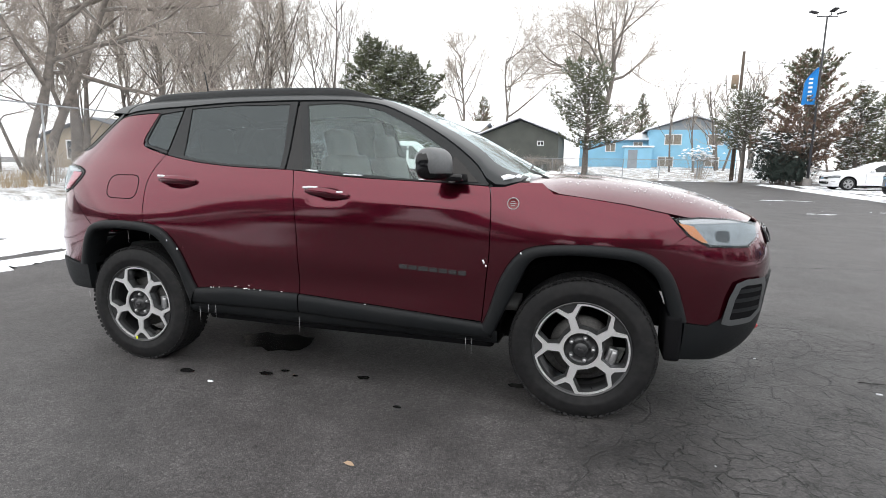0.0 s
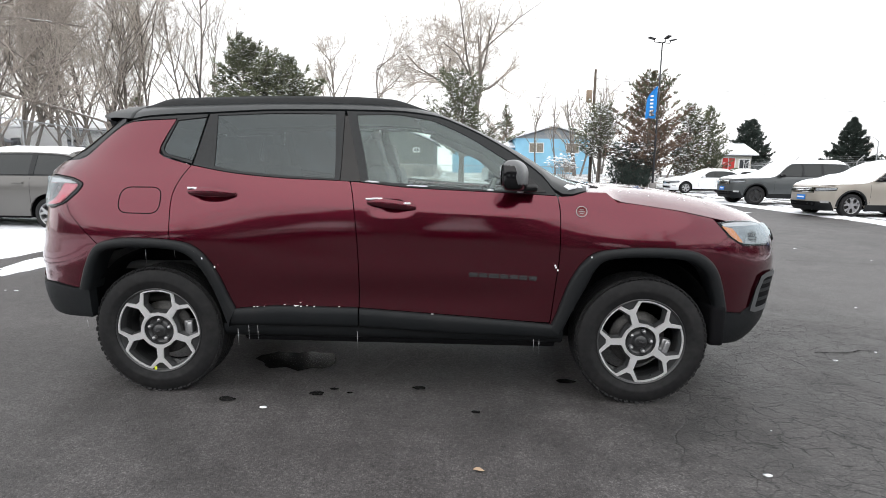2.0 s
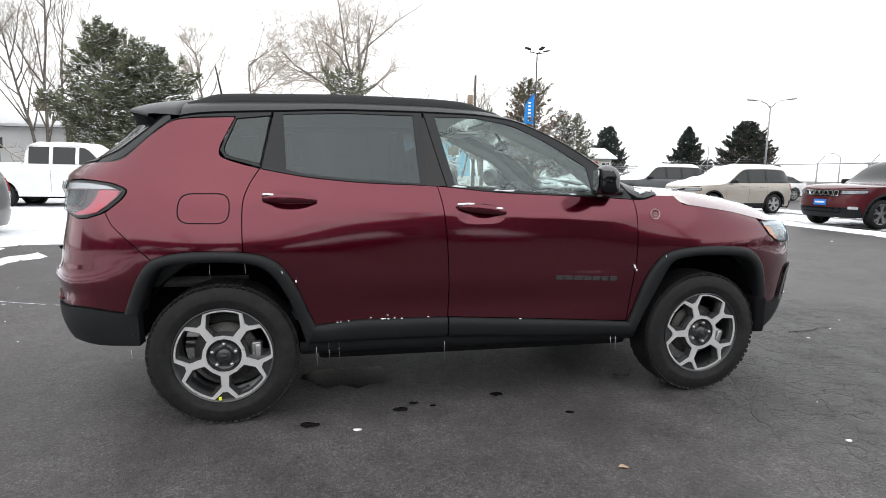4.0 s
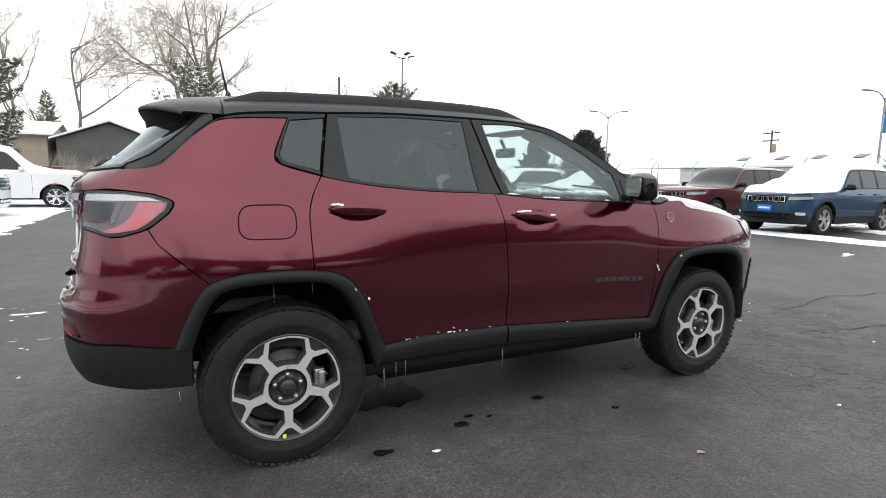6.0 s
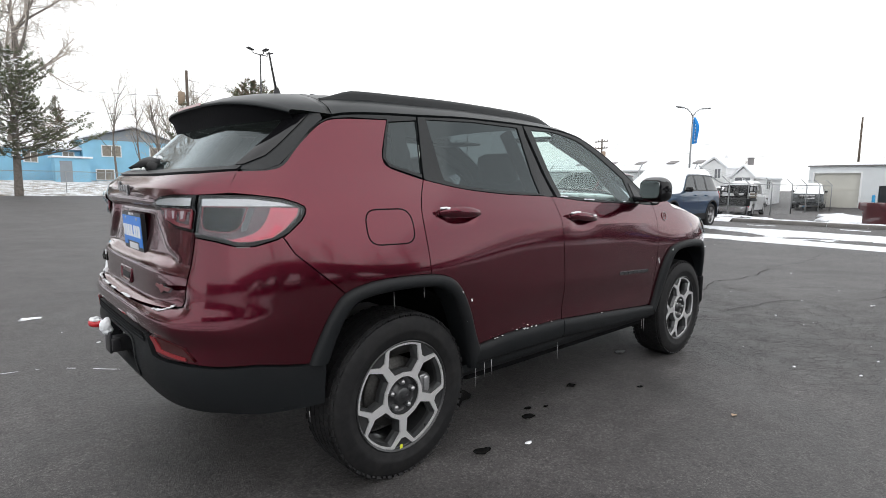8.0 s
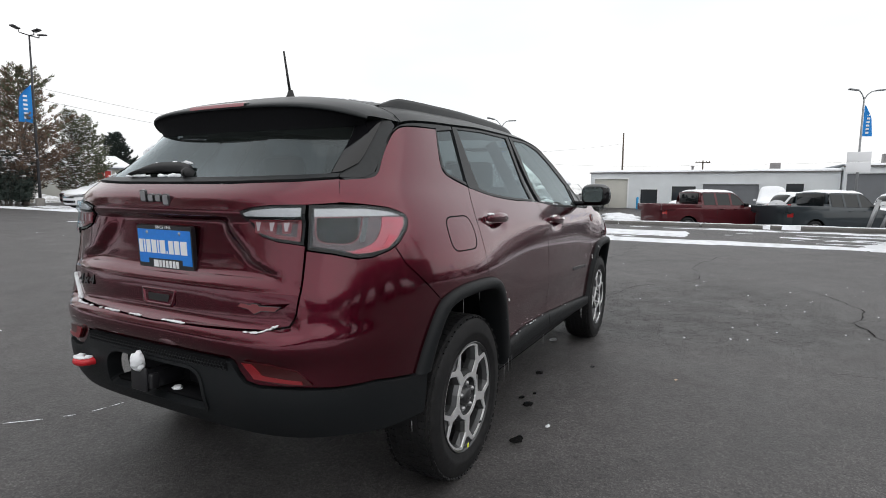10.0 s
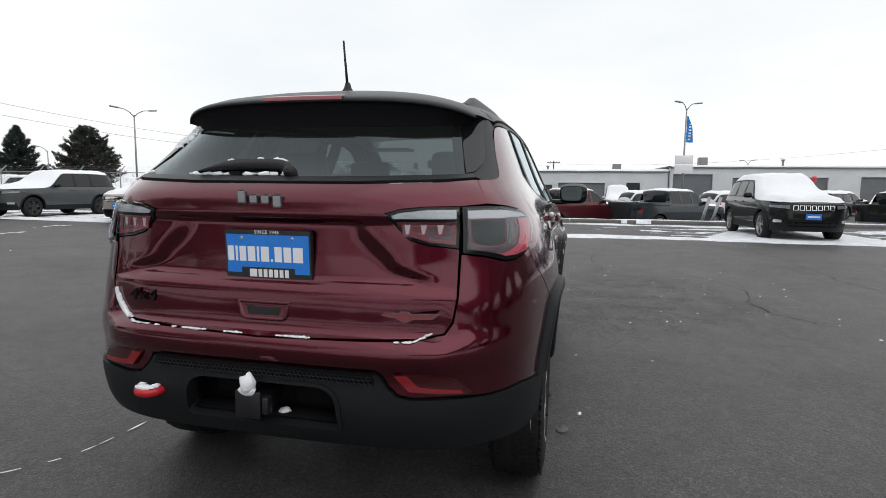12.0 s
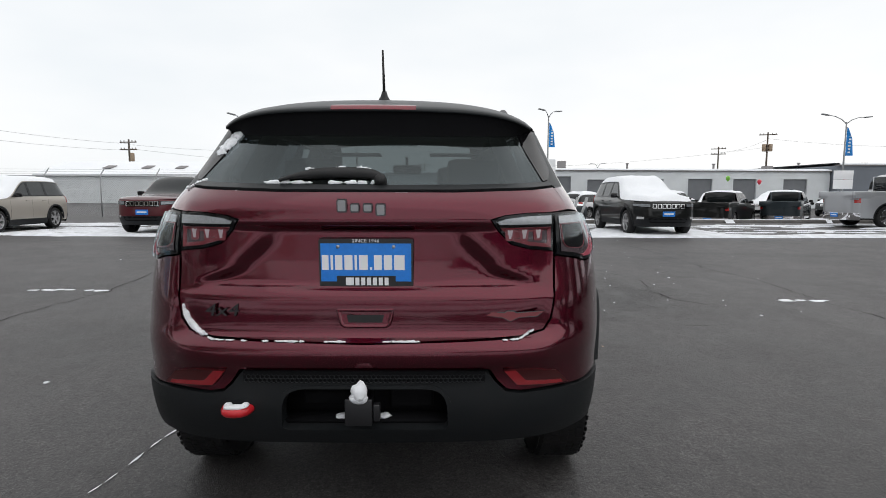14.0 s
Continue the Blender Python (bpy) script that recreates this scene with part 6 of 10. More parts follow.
grl = part("front_grille", patch(grille, skin_f, cell=0.05, gap=0, off=0.004, lip=0), M_GLOSS, suv)
for k in range(7):
    a = -0.36 + 0.12 * k
    slot = rounded([(a - 0.05, 0.87, 0.02), (a + 0.05, 0.87, 0.02), (a + 0.05, 0.94, 0.02), (a - 0.05, 0.94, 0.02)])
    part("grille_slot", patch(slot, skin_f, hole=inset(ccw(slot), 0.008), cell=0.05, gap=0, off=0.012, lip=0.01), M_DCHROME, grl)
for y in (-0.45, 0.45):
    bm = bmesh.new()
    put_tube(bm, [(3.36, y - 0.03, 0.43), (3.475, y - 0.03, 0.43), (3.495, y, 0.43), (3.475, y + 0.03, 0.43), (3.36, y + 0.03, 0.43)], 0.012, n=8)
    part("tow_hook", bm, M_HOOK, suv, "red tow hook")

# ---- rear end ----
TL_IN = [(-0.630, 1.187), (-0.532, 1.185), (-0.459, 1.177), (-0.411, 1.163), (-0.441, 1.122), (-0.482, 1.080), (-0.539, 1.064), (-0.634, 1.053)]
HATCH = [B(0, 1.252), B(-0.30, 1.253), B(-0.56, 1.262), B(-0.659, 1.274), B(-0.685, 1.234), B(-0.699, 1.194)] + [B(y, z) for y, z in TL_IN] + [B(-0.633, 0.906), B(-0.62, 0.827), B(-0.596, 0.792), B(-0.512, 0.777), B(-0.289, 0.77), B(0, 0.763)]
gate = part("tailgate", patch(ccw(HATCH + [(-a, z) for a, z in HATCH[::-1]]), skin_b, cell=(0.02, 0.012), gap=0.001), M_RED, suv, "dark red tailgate")
BUMP = [B(0, 0.673), B(-0.41, 0.674), B(-0.439, 0.632), B(-0.467, 0.605), B(-0.514, 0.597), B(-0.63, 0.601), B(-0.739, 0.596), X(-0.60, 0.60), X(-0.46, 0.582), X(-0.432, 0.58)] \
    + [X(x, z) for x, z in FLARE_RO if x < -0.30] + [X(-0.297, 0.828), X(-0.468, 0.983), X(-0.502, 1.043), X(-0.519, 1.034), X(-0.589, 1.012), X(-0.636, 1.009), X(-0.692, 1.027), B(-0.640, 1.038)] \
    + [B(-0.638, 0.906), B(-0.625, 0.825), B(-0.600, 0.788), B(-0.512, 0.772), B(-0.289, 0.766), B(0, 0.758)]
part("rear_bumper", patch(ccw(BUMP + [(-a, z) for a, z in BUMP[::-1]]), skin_b, cell=(0.025, 0.016), gap=0.001), M_RED, suv, "dark red rear bumper")
CTOP = [B(0, 0.667), B(-0.405, 0.668), B(-0.434, 0.628), B(-0.465, 0.600), B(-0.514, 0.592), B(-0.63, 0.596), B(-0.739, 0.591), X(-0.60, 0.595), X(-0.46, 0.577), X(-0.365, 0.585)]
CLOW = [X(-0.365, 0.415), X(-0.555, 0.412), X(-0.68, 0.422), B(-0.5, 0.412), B(0, 0.408)]
RECESS = rounded([B(-0.225, 0.612) + (0.03,), B(-0.265, 0.585) + (0.03,), B(-0.275, 0.475) + (0.02,), B(0.275, 0.475) + (0.02,), B(0.265, 0.585) + (0.03,), B(0.225, 0.612) + (0.03,)])
clad = part("rear_bumper_cladding", patch(ccw(CTOP + CLOW + [(-a, z) for a, z in (CTOP + CLOW)[::-1]]), skin_b, cell=(0.03, 0.02), off=0.010, lip=0.05, hole=ccw(RECESS)), M_CLAD, suv, "charcoal plastic lower rear bumper")
rim = inset(ccw(RECESS), -0.012)
part("recess_rim", patch(rim, skin_b, hole=ccw(RECESS), cell=0.04, gap=0, off=0.016, lip=0.012), M_CLAD, clad)
bm = bmesh.new()
put_box(bm, (-0.72, 0, 0.54), (0.04, 0.60, 0.22))
put_box(bm, (-0.76, 0, 0.487), (0.12, 0.56, 0.012))
put_box(bm, (-0.745, 0.14, 0.545), (0.03, 0.17, 0.045), bevel=0.01)
put_box(bm, (-0.745, -0.15, 0.545), (0.03, 0.15, 0.07), bevel=0.01)
part("recess_back", bm, M_DARK, clad)
bm = bmesh.new()
put_tube(bm, [(-0.50, -0.56, 0.39), (-0.3, -0.56, 0.33), (0.1, -0.5, 0.30)], 0.03, n=10)
part("exhaust_pipe", bm, M_STEEL, suv)
strip = [B(-0.394, 0.672), B(-0.394, 0.634), B(0.394, 0.634), B(0.394, 0.672)]
mesh_base = part("bumper_mesh", patch(ccw(strip), skin_b, cell=0.04, gap=0, off=0.011, lip=0), M_DARK, clad)
bm = bmesh.new()
for row in range(3):
    for k in range(52):
        y = -0.385 + 0.0151 * (k + 0.5 * (row % 2))
        if abs(y) > 0.39:
            continue
        c = skin_b(S.back_at(y, 0.653), 0.653) + Vector((-0.016, 0, 0))
        c.z = 0.641 + 0.012 * row
        hexo = [(0.0082 * math.cos(radians(60 * q + 30)), 0.0078 * math.sin(radians(60 * q + 30))) for q in range(6)]
        hexi = [(a * 0.72, b * 0.68) for a, b in hexo]
        vo = [bm.verts.new(c + Vector((0, a, b))) for a, b in hexo]
        vi = [bm.verts.new(c + Vector((0.002, a, b))) for a, b in hexi]
        for q in range(6):
            bm.faces.new((vo[q], vo[(q + 1) % 6], vi[(q + 1) % 6], vi[q]))
bmesh.ops.recalc_face_normals(bm, faces=bm.faces[:])
part("honeycomb", bm, M_CLAD, mesh_base, smooth=False, kind="stuff")

GLASS_R = [B(0, 1.275), B(-0.35, 1.277), B(-0.54, 1.283), B(-0.618, 1.292), B(-0.553, 1.480), B(-0.50, 1.474), B(-0.3, 1.466), B(0, 1.464)]
part("rear_window", patch(ccw(GLASS_R + [(-a, z) for a, z in GLASS_R[::-1]]), skin_b, cell=0.05, gap=0, lip=0.003, off=0.002), M_TINT, gate, "tinted rear window with patches of snow")
for sgn in (1, -1):
    under = [B(y * sgn, z) for y, z in ((-0.621, 1.290), (-0.660, 1.279), (-0.702, 1.281), (-0.7085, 1.300), (-0.692, 1.36), (-0.6845, 1.385), (-0.669, 1.44), (-0.659, 1.49), (-0.645, 1.51), (-0.540, 1.505), (-0.555, 1.478))]
    part("pillar_trim", patch(ccw(under), skin_b, cell=0.02, gap=0, off=0.0005, lip=0.01), M_TRIM, suv, "dark grey trim beside the rear window")
    fin = [B(-0.621 * sgn, 1.290), B(-0.645 * sgn, 1.296), B(-0.664 * sgn, 1.33), B(-0.660 * sgn, 1.36), B(-0.642 * sgn, 1.44), B(-0.628 * sgn, 1.505), B(-0.540 * sgn, 1.505), B(-0.555 * sgn, 1.478)]
    part("window_fin", patch(ccw(fin), skin_b, cell=0.03, gap=0.0015, off=0.005, lip=0.02), M_GLOSS, gate, "gloss black fin beside the rear window")
ledge = [B(0, 1.256), B(-0.30, 1.257), B(-0.56, 1.266), B(-0.652, 1.276), B(-0.645, 1.290), B(-0.54, 1.281), B(-0.35, 1.274), B(0, 1.272)]
part("window_ledge", patch(ccw(ledge + [(-a, z) for a, z in ledge[::-1]]), skin_b, cell=0.03, gap=0, off=0.006, lip=0.01), M_TRIM, gate, "dark trim under the rear window")

for sgn in (1, -1):
    pts = [B(sgn * y, z) for y, z in TL_IN]
    lamp = part("gate_lamp", patch(pts, skin_b, cell=0.02, off=0.004, lip=0.02), M_GLOSS, gate, "tail lamp on the tailgate with three light blocks")
    body = inset(ccw(pts), 0.012)
    part("lamp_body", patch(body, skin_b, cell=0.02, gap=0, off=0.006, lip=0), M_LINK, lamp)
    part("clear_band", patch(cut_half(body, 1, 1.147, 1), skin_b, cell=0.02, gap=0, off=0.008, lip=0.003), M_LBAND, lamp)
    low_body = cut_half(body, 1, 1.140, -1)
    rim_in = inset(ccw(low_body), 0.012)
    part("light_band", patch(ccw(low_body), skin_b, hole=rim_in, cell=0.02, gap=0, off=0.009, lip=0.004), M_BRAKE, lamp, "dull red light guide")
    for y in (0.477, 0.525, 0.573):
        q = rounded([B(-sgn * (y - 0.017), 1.136) + (0.006,), B(-sgn * (y - 0.014), 1.092) + (0.006,), B(-sgn * (y + 0.014), 1.092) + (0.006,), B(-sgn * (y + 0.017), 1.136) + (0.006,)])
        part("light_block", patch(q, skin_b, cell=0.05, gap=0, off=0.009, lip=0.004), M_BRAKE, lamp)
        part("light_block", patch(inset(ccw(q), 0.0095), skin_b, cell=0.05, gap=0, off=0.012, lip=0.003), M_LWHITE, lamp, "white light block")
    part("lens", patch(inset(ccw(pts), 0.008), skin_b, cell=0.03, gap=0, off=0.016, lip=0.008), M_LENS, lamp, "clear lamp lens")
    refl = [B(-sgn * y, z) for y, z in ((0.455, 0.672), (0.50, 0.617), (0.60, 0.607), (0.685, 0.609), (0.64, 0.655), (0.55, 0.672))]
    refl_ob = part("bumper_reflector", patch(ccw(refl), skin_b, cell=0.03, gap=0, off=0.008, lip=0.012), M_REFL, suv, "dark red bumper reflector")
    edge = [B(-sgn * y, z) for y, z in ((0.457, 0.670), (0.50, 0.619), (0.66, 0.611), (0.655, 0.622), (0.53, 0.632), (0.495, 0.670))]
    part("reflector_edge", patch(ccw(edge), skin_b, cell=0.03, gap=0, off=0.0125, lip=0.004), M_REDGE, refl_ob, "brighter red reflector edge")

REARFACE = Matrix.Rotation(radians(90), 4, "X")                     # letters upright, read from -y
REARFACE = Matrix.Rotation(radians(-90), 4, "Z") @ REARFACE         # read from -x


def on_gate(y, z, off=0.0, tilt=0.0):
    p = skin_b(S.back_at(y, z), z)
    return Matrix.Translation((p.x - off, y, z)) @ Matrix.Rotation(radians(tilt), 4, "Y") @ REARFACE


# emblem: four rounded strokes in place of the maker's lettering
bm = bmesh.new()
for x, w, z0, z1 in ((-0.062, 0.036, -0.018, 0.028), (-0.020, 0.034, -0.018, 0.014), (0.022, 0.034, -0.018, 0.014), (0.064, 0.036, -0.030, 0.014)):
    put_prism(bm, rounded([(x - w / 2, z0, 0.008), (x + w / 2, z0, 0.008), (x + w / 2, z1, 0.008), (x - w / 2, z1, 0.008)]), on_gate(0.012, 1.203, 0.002, -6), 0.008, chamfer=0.002)
emblem = part("tailgate_emblem", bm, M_DCHROME, gate, "dark grey maker's emblem", smooth=False)
bm = bmesh.new()
for x, w, z0, z1 in ((-0.062, 0.026, -0.013, 0.023), (-0.020, 0.025, -0.013, 0.009), (0.022, 0.025, -0.013, 0.009), (0.064, 0.026, -0.025, 0.009)):
    put_prism(bm, rounded([(x - w / 2, z0, 0.006), (x + w / 2, z0, 0.006), (x + w / 2, z1, 0.006), (x - w / 2, z1, 0.006)]), on_gate(0.012, 1.203, 0.010, -6), 0.002, chamfer=0.001)
part("emblem_face", bm, M_GREYB, emblem, smooth=False)
part("drive_badge", words("4x4", 0.058, on_gate(0.475, 0.862, 0.007, 4), 0.006, squeeze=1.3, shear=0.15), M_GLOSS, gate, "dark 4x4 lettering", smooth=False)
bm = bmesh.new()
wing = [(-0.115, 0.012), (-0.02, 0.006), (-0.012, 0.012), (0.012, 0.012), (0.02, 0.006), (0.115, 0.012), (0.09, -0.008), (0.03, -0.012), (0.0, -0.026), (-0.03, -0.012), (-0.09, -0.008)]
put_prism(bm, ccw(wing), on_gate(-0.48, 0.85, 0.0, 4) @ Matrix.Rotation(radians(-0), 4, "Z"), 0.006)
wing_ob = part("winged_badge", bm, M_DCHROME, gate, "winged badge in grey and red", smooth=False)
bm = bmesh.new()
put_prism(bm, inset(ccw(wing), 0.003), on_gate(-0.48, 0.85, 0.005, 4), 0.003)
part("badge_fill", bm, M_BADGE_RED, wing_ob, smooth=False)

# hatch handle: a scooped bezel
bm = bmesh.new()
o = [(-0.10, 0.034), (-0.085, -0.022), (-0.07, -0.034), (0.07, -0.034), (0.085, -0.022), (0.10, 0.034)]
rim_o = rounded([(a, b, 0.012) for a, b in ccw(o)])
rim_i = inset(rim_o, 0.014)
m = on_gate(0.0, 0.838, 0.0, 5)
put_loft(bm, [[m @ Vector((a, b, h)) for a, b in r] for r, h in ((rim_o, -0.002), (inset(rim_o, 0.003), 0.006), (inset(rim_o, 0.009), 0.006), (rim_i, 0.0015))], closed=True)
bmesh.ops.recalc_face_normals(bm, faces=bm.faces[:])
bez = part("tailgate_handle", bm, M_RED, gate)
bm = bmesh.new()
put_prism(bm, rim_i, m @ Matrix.Translation((0, 0, -0.004)), 0.006)
pull = part("handle_scoop", bm, M_RED, bez, smooth=False)
bm = bmesh.new()
put_prism(bm, ccw([(-0.062, 0.012), (-0.055, -0.014), (0.055, -0.014), (0.062, 0.012)]), m @ Matrix.Translation((0, 0, 0.0)), 0.0035)
part("handle_slot", bm, M_SEAL, bez, smooth=False)

# licence plate with a dealer's frame (maker's words as plain bars)
plate = Matrix.Translation((-0.783, 0.0, 1.018)) @ Matrix.Rotation(radians(-3), 4, "Y") @ REARFACE
bm = bmesh.new()
put_prism(bm, rounded([(-0.158, -0.083, 0.012), (0.158, -0.083, 0.012), (0.158, 0.083, 0.012), (-0.158, 0.083, 0.012)]), plate @ Matrix.Translation((0, 0, -0.012)), 0.016, chamfer=0.002)
pl = part("licence_plate", bm, M_PBLACK, gate, "blue dealer plate in a black frame", smooth=False)
bm = bmesh.new()
put_prism(bm, ccw([(-0.15, -0.062), (-0.098, -0.062), (-0.098, -0.043), (0.098, -0.043), (0.098, -0.062), (0.15, -0.062), (0.15, 0.066), (-0.15, 0.066)]), plate @ Matrix.Translation((0, 0, 0.003)), 0.0025)
part("plate_face", bm, M_PBLUE, pl, "bright blue plate face", smooth=False)
x = -0.146
for w, tall in ((0.022, 1), (0.008, 1), (0.024, 1), (0.027, 1), (0.008, 1), (0.029, 1), (0.007, 0.2), (0.026, 1), (0.027, 1), (0.035, 1)):
    bm = bmesh.new()
    put_box(bm, (x + w / 2, 0.002 - 0.025 * (1 - tall), 0.0058), (w, 0.05 * tall, 0.0012), plate)
    x += w + 0.0068
    part("plate_bar", bm, M_PWHITE, pl, "white bar across the plate", smooth=False)
bm = bmesh.new()
put_box(bm, (-0.055, -0.062, 0.0048), (0.026, 0.026, 0.002), plate)
for i in range(6):
    put_box(bm, (-0.030 + 0.0195 * i, -0.062, 0.0048), (0.013, 0.026, 0.002), plate)
part("frame_bar", bm, M_PWHITE, pl, smooth=False)
part("frame_motto", words("SINCE 1946", 0.0165, plate @ Matrix.Translation((0, 0.0745, 0.0045)), 0.001, spacing=1.1), M_PWHITE, pl, "small white lettering SINCE 1946", smooth=False)
for x in (-0.092, 0.092):
    bm = bmesh.new()
    put_lathe(bm, [(0.0005, 0.004), (0.005, 0.003), (0.0065, 0)], 12, plate @ Matrix.Translation((x, 0.055, 0.005)))
    part("plate_screw", bm, M_STEEL, pl)

# rear wiper
bm = bmesh.new()
wy = [(0.30, 1.292), (0.27, 1.302), (0.2, 1.313), (0.1, 1.318), (0.0, 1.314), (-0.04, 1.300), (-0.05, 1.285)]
rails = []
for y, z in flow(wy, 4):
    p = skin_b(S.back_at(y, z), z) + Vector((-0.03, 0, 0))
    h = 0.007 + 0.013 * step_up(0.3 - y, 0, 0.14)
    rails.append([p + Vector((dx, 0, dz)) for dx, dz in ((0.02, -h), (-0.012, -h * 0.8), (-0.022, 0), (-0.010, h), (0.015, h * 0.6))])
put_loft(bm, rails, closed=True)
bmesh.ops.recalc_face_normals(bm, faces=bm.faces[:])
wiper = part("rear_wiper", bm, M_SEAL, gate, "black rear wiper with snow on it")
bm = bmesh.new()
put_lathe(bm, [(0.0005, 0.034), (0.013, 0.031), (0.020, 0.022), (0.023, 0.0)], 16, Matrix.Translation((-0.70, -0.042, 1.287)) @ Matrix.Rotation(radians(-60), 4, "Y"))
part("wiper_hub", bm, M_SEAL, wiper)

# tow hook and hitch
bm = bmesh.new()
put_tube(bm, flow([(-0.78, 0.452, 0.545), (-0.855, 0.452, 0.545), (-0.885, 0.44, 0.545), (-0.892, 0.415, 0.545), (-0.885, 0.39, 0.545), (-0.855, 0.378, 0.545), (-0.78, 0.378, 0.545)], 4), 0.016, n=10)
part("tow_hook", bm, M_HOOK, suv, "red rear tow hook")
bm = bmesh.new()
put_box(bm, (-0.80, 0.015, 0.535), (0.20, 0.062, 0.062), bevel=0.004)
put_box(bm, (-0.895, 0.015, 0.548), (0.012, 0.088, 0.088), bevel=0.004)
put_box(bm, (-0.88, -0.042, 0.545), (0.03, 0.022, 0.055), bevel=0.004)
part("tow_hitch", bm, M_PBLACK, suv, "black tow hitch receiver")

# antenna
bm = bmesh.new()
put_lathe(bm, [(0.040, 0.0), (0.030, 0.012), (0.017, 0.032), (0.010, 0.055), (0.0005, 0.058)], 14, Matrix.Translation((-0.118, 0, S.roof(-0.118, 0).z - 0.004)))
ant = part("antenna_base", bm, M_SEAL, suv)
bm = bmesh.new()
put_tube(bm, [(-0.119, 0, 1.675), (-0.135, 0.001, 1.76), (-0.155, 0.002, 1.868)], 0.0068, 0.0042, n=8)
part("antenna", bm, M_SEAL, ant, "black rod antenna")

# side badges
SIDEFACE = Matrix.Rotation(radians(90), 4, "X")
x = 1.703
for w in (0.046, 0.046, 0.056, 0.044, 0.046, 0.044, 0.044):
    zc = 0.7045 - 0.042 * (x + w / 2 - 1.7)
    for sy in (1, -1):
        out = rounded([(x, zc - 0.0125, 0.006), (x + w, zc - 0.0135, 0.006), (x + w, zc + 0.0115, 0.006), (x, zc + 0.0125, 0.006)])
        u = S.out(x + w / 2, zc)
        bm = bmesh.new()
        put_prism(bm, out, Matrix.Diagonal((1, sy, 1, 1)) @ Matrix.Translation((0, -u + 0.001, 0)) @ SIDEFACE, 0.005, chamfer=0.0015)
        bmesh.ops.recalc_face_normals(bm, faces=bm.faces[:])
        part("door_badge", bm, M_DCHROME, suv, "dark grey bar on a front door", smooth=False)
    x += w + 0.0055
for sy in (1, -1):
    bm = bmesh.new()
    m = Matrix.Diagonal((1, sy, 1, 1)) @ Matrix.Translation((2.282, -S.out(2.282, 1.045), 1.045)) @ SIDEFACE @ Matrix.Rotation(radians(-12), 4, "X")
    put_lathe(bm, [(0.0005, 0.003), (0.024, 0.003), (0.026, 0.005), (0.029, 0.005), (0.031, 0.0)], 28, m)
    bmesh.ops.recalc_face_normals(bm, faces=bm.faces[:])
    bd = part("round_badge", bm, M_BADGE_RED, suv, "round red and silver badge")
    bm = bmesh.new()
    put_lathe(bm, [(0.025, 0.0045), (0.0275, 0.0062), (0.0300, 0.0045)], 28, m)
    for k in (-0.010, 0.0, 0.010):
        put_box(bm, (0, k, 0.004), (0.03 - abs(k), 0.004, 0.002), m)
    bmesh.ops.recalc_face_normals(bm, faces=bm.faces[:])
    part("badge_ring", bm, M_GREYB, bd)

# underbody, cabin
bm = bmesh.new()
put_box(bm, (1.45, 0, 0.33), (3.1, 1.14, 0.12), bevel=0.03)
put_box(bm, (1.32, 0, 0.33), (1.75, 1.62, 0.10), bevel=0.03)
put_box(bm, (-0.33, 0, 0.49), (0.6, 1.1, 0.16), bevel=0.05)
for cx in (0.0, 2.636):
    put_tube(bm, [(cx, -0.8, 0.35), (cx, 0.8, 0.35)], 0.05, n=8)
part("underbody", bm, M_DARK, suv)
bm = bmesh.new()
put_box(bm, (1.0, 0, 0.50), (2.6, 1.5, 0.04))
put_box(bm, (-0.3, 0, 0.66), (0.75, 1.2, 0.04))
part("cabin_floor", bm, M_CABIN, suv)
bm = bmesh.new()
put_box(bm, (2.16, 0, 0.98), (0.34, 1.45, 0.22), bevel=0.07)
put_box(bm, (1.98, 0.0, 1.06), (0.03, 0.26, 0.17), bevel=0.006)
dash = part("dashboard", bm, M_SEAT, suv)
bm = bmesh.new()
put_box(bm, (1.962, 0.0, 1.075), (0.006, 0.23, 0.14), bevel=0.002)
part("dash_screen", bm, M_SCREEN, dash)
bm = bmesh.new()
put_lathe(bm, [(0.185 + 0.016 * math.cos(a), 0.016 * math.sin(a)) for a in [2 * math.pi * k / 8 for k in range(9)]], 28, Matrix.Translation((1.83, 0.37, 1.02)) @ Matrix.Rotation(radians(-65), 4, "Y"))
put_tube(bm, [(1.83, 0.2, 1.02), (1.85, 0.37, 1.01), (1.83, 0.54, 1.02)], 0.02)
put_tube(bm, [(1.85, 0.37, 1.01), (2.1, 0.37, 0.93)], 0.03)
part("steering_wheel", bm, M_SEAT, suv)
for sx, sy, w in ((1.28, -0.37, 0.52), (1.28, 0.37, 0.52), (0.42, -0.42, 0.62), (0.42, 0.42, 0.62)):
    bm = bmesh.new()
    put_box(bm, (sx + 0.22, sy, 0.66), (0.5, w, 0.16), bevel=0.05)
    m = Matrix.Translation((sx - 0.06, sy, 0.97)) @ Matrix.Rotation(radians(-14), 4, "Y")
    put_box(bm, (0, 0, 0), (0.13, w * 0.94, 0.62), m, bevel=0.055)
    seat = part("seat", bm, M_SEAT, suv, "black seat")
    bm = bmesh.new()
    m = Matrix.Translation((sx - 0.155, sy, 1.335)) @ Matrix.Rotation(radians(-12), 4, "Y")
    put_box(bm, (0, 0, 0), (0.10, 0.27, 0.19), m, bevel=0.045)
    put_tube(bm, [(sx - 0.14, sy - 0.06, 1.2), (sx - 0.15, sy - 0.06, 1.3)], 0.007)
    put_tube(bm, [(sx - 0.14, sy + 0.06, 1.2), (sx - 0.15, sy + 0.06, 1.3)], 0.007)
    part("headrest", bm, M_SEAT, seat)
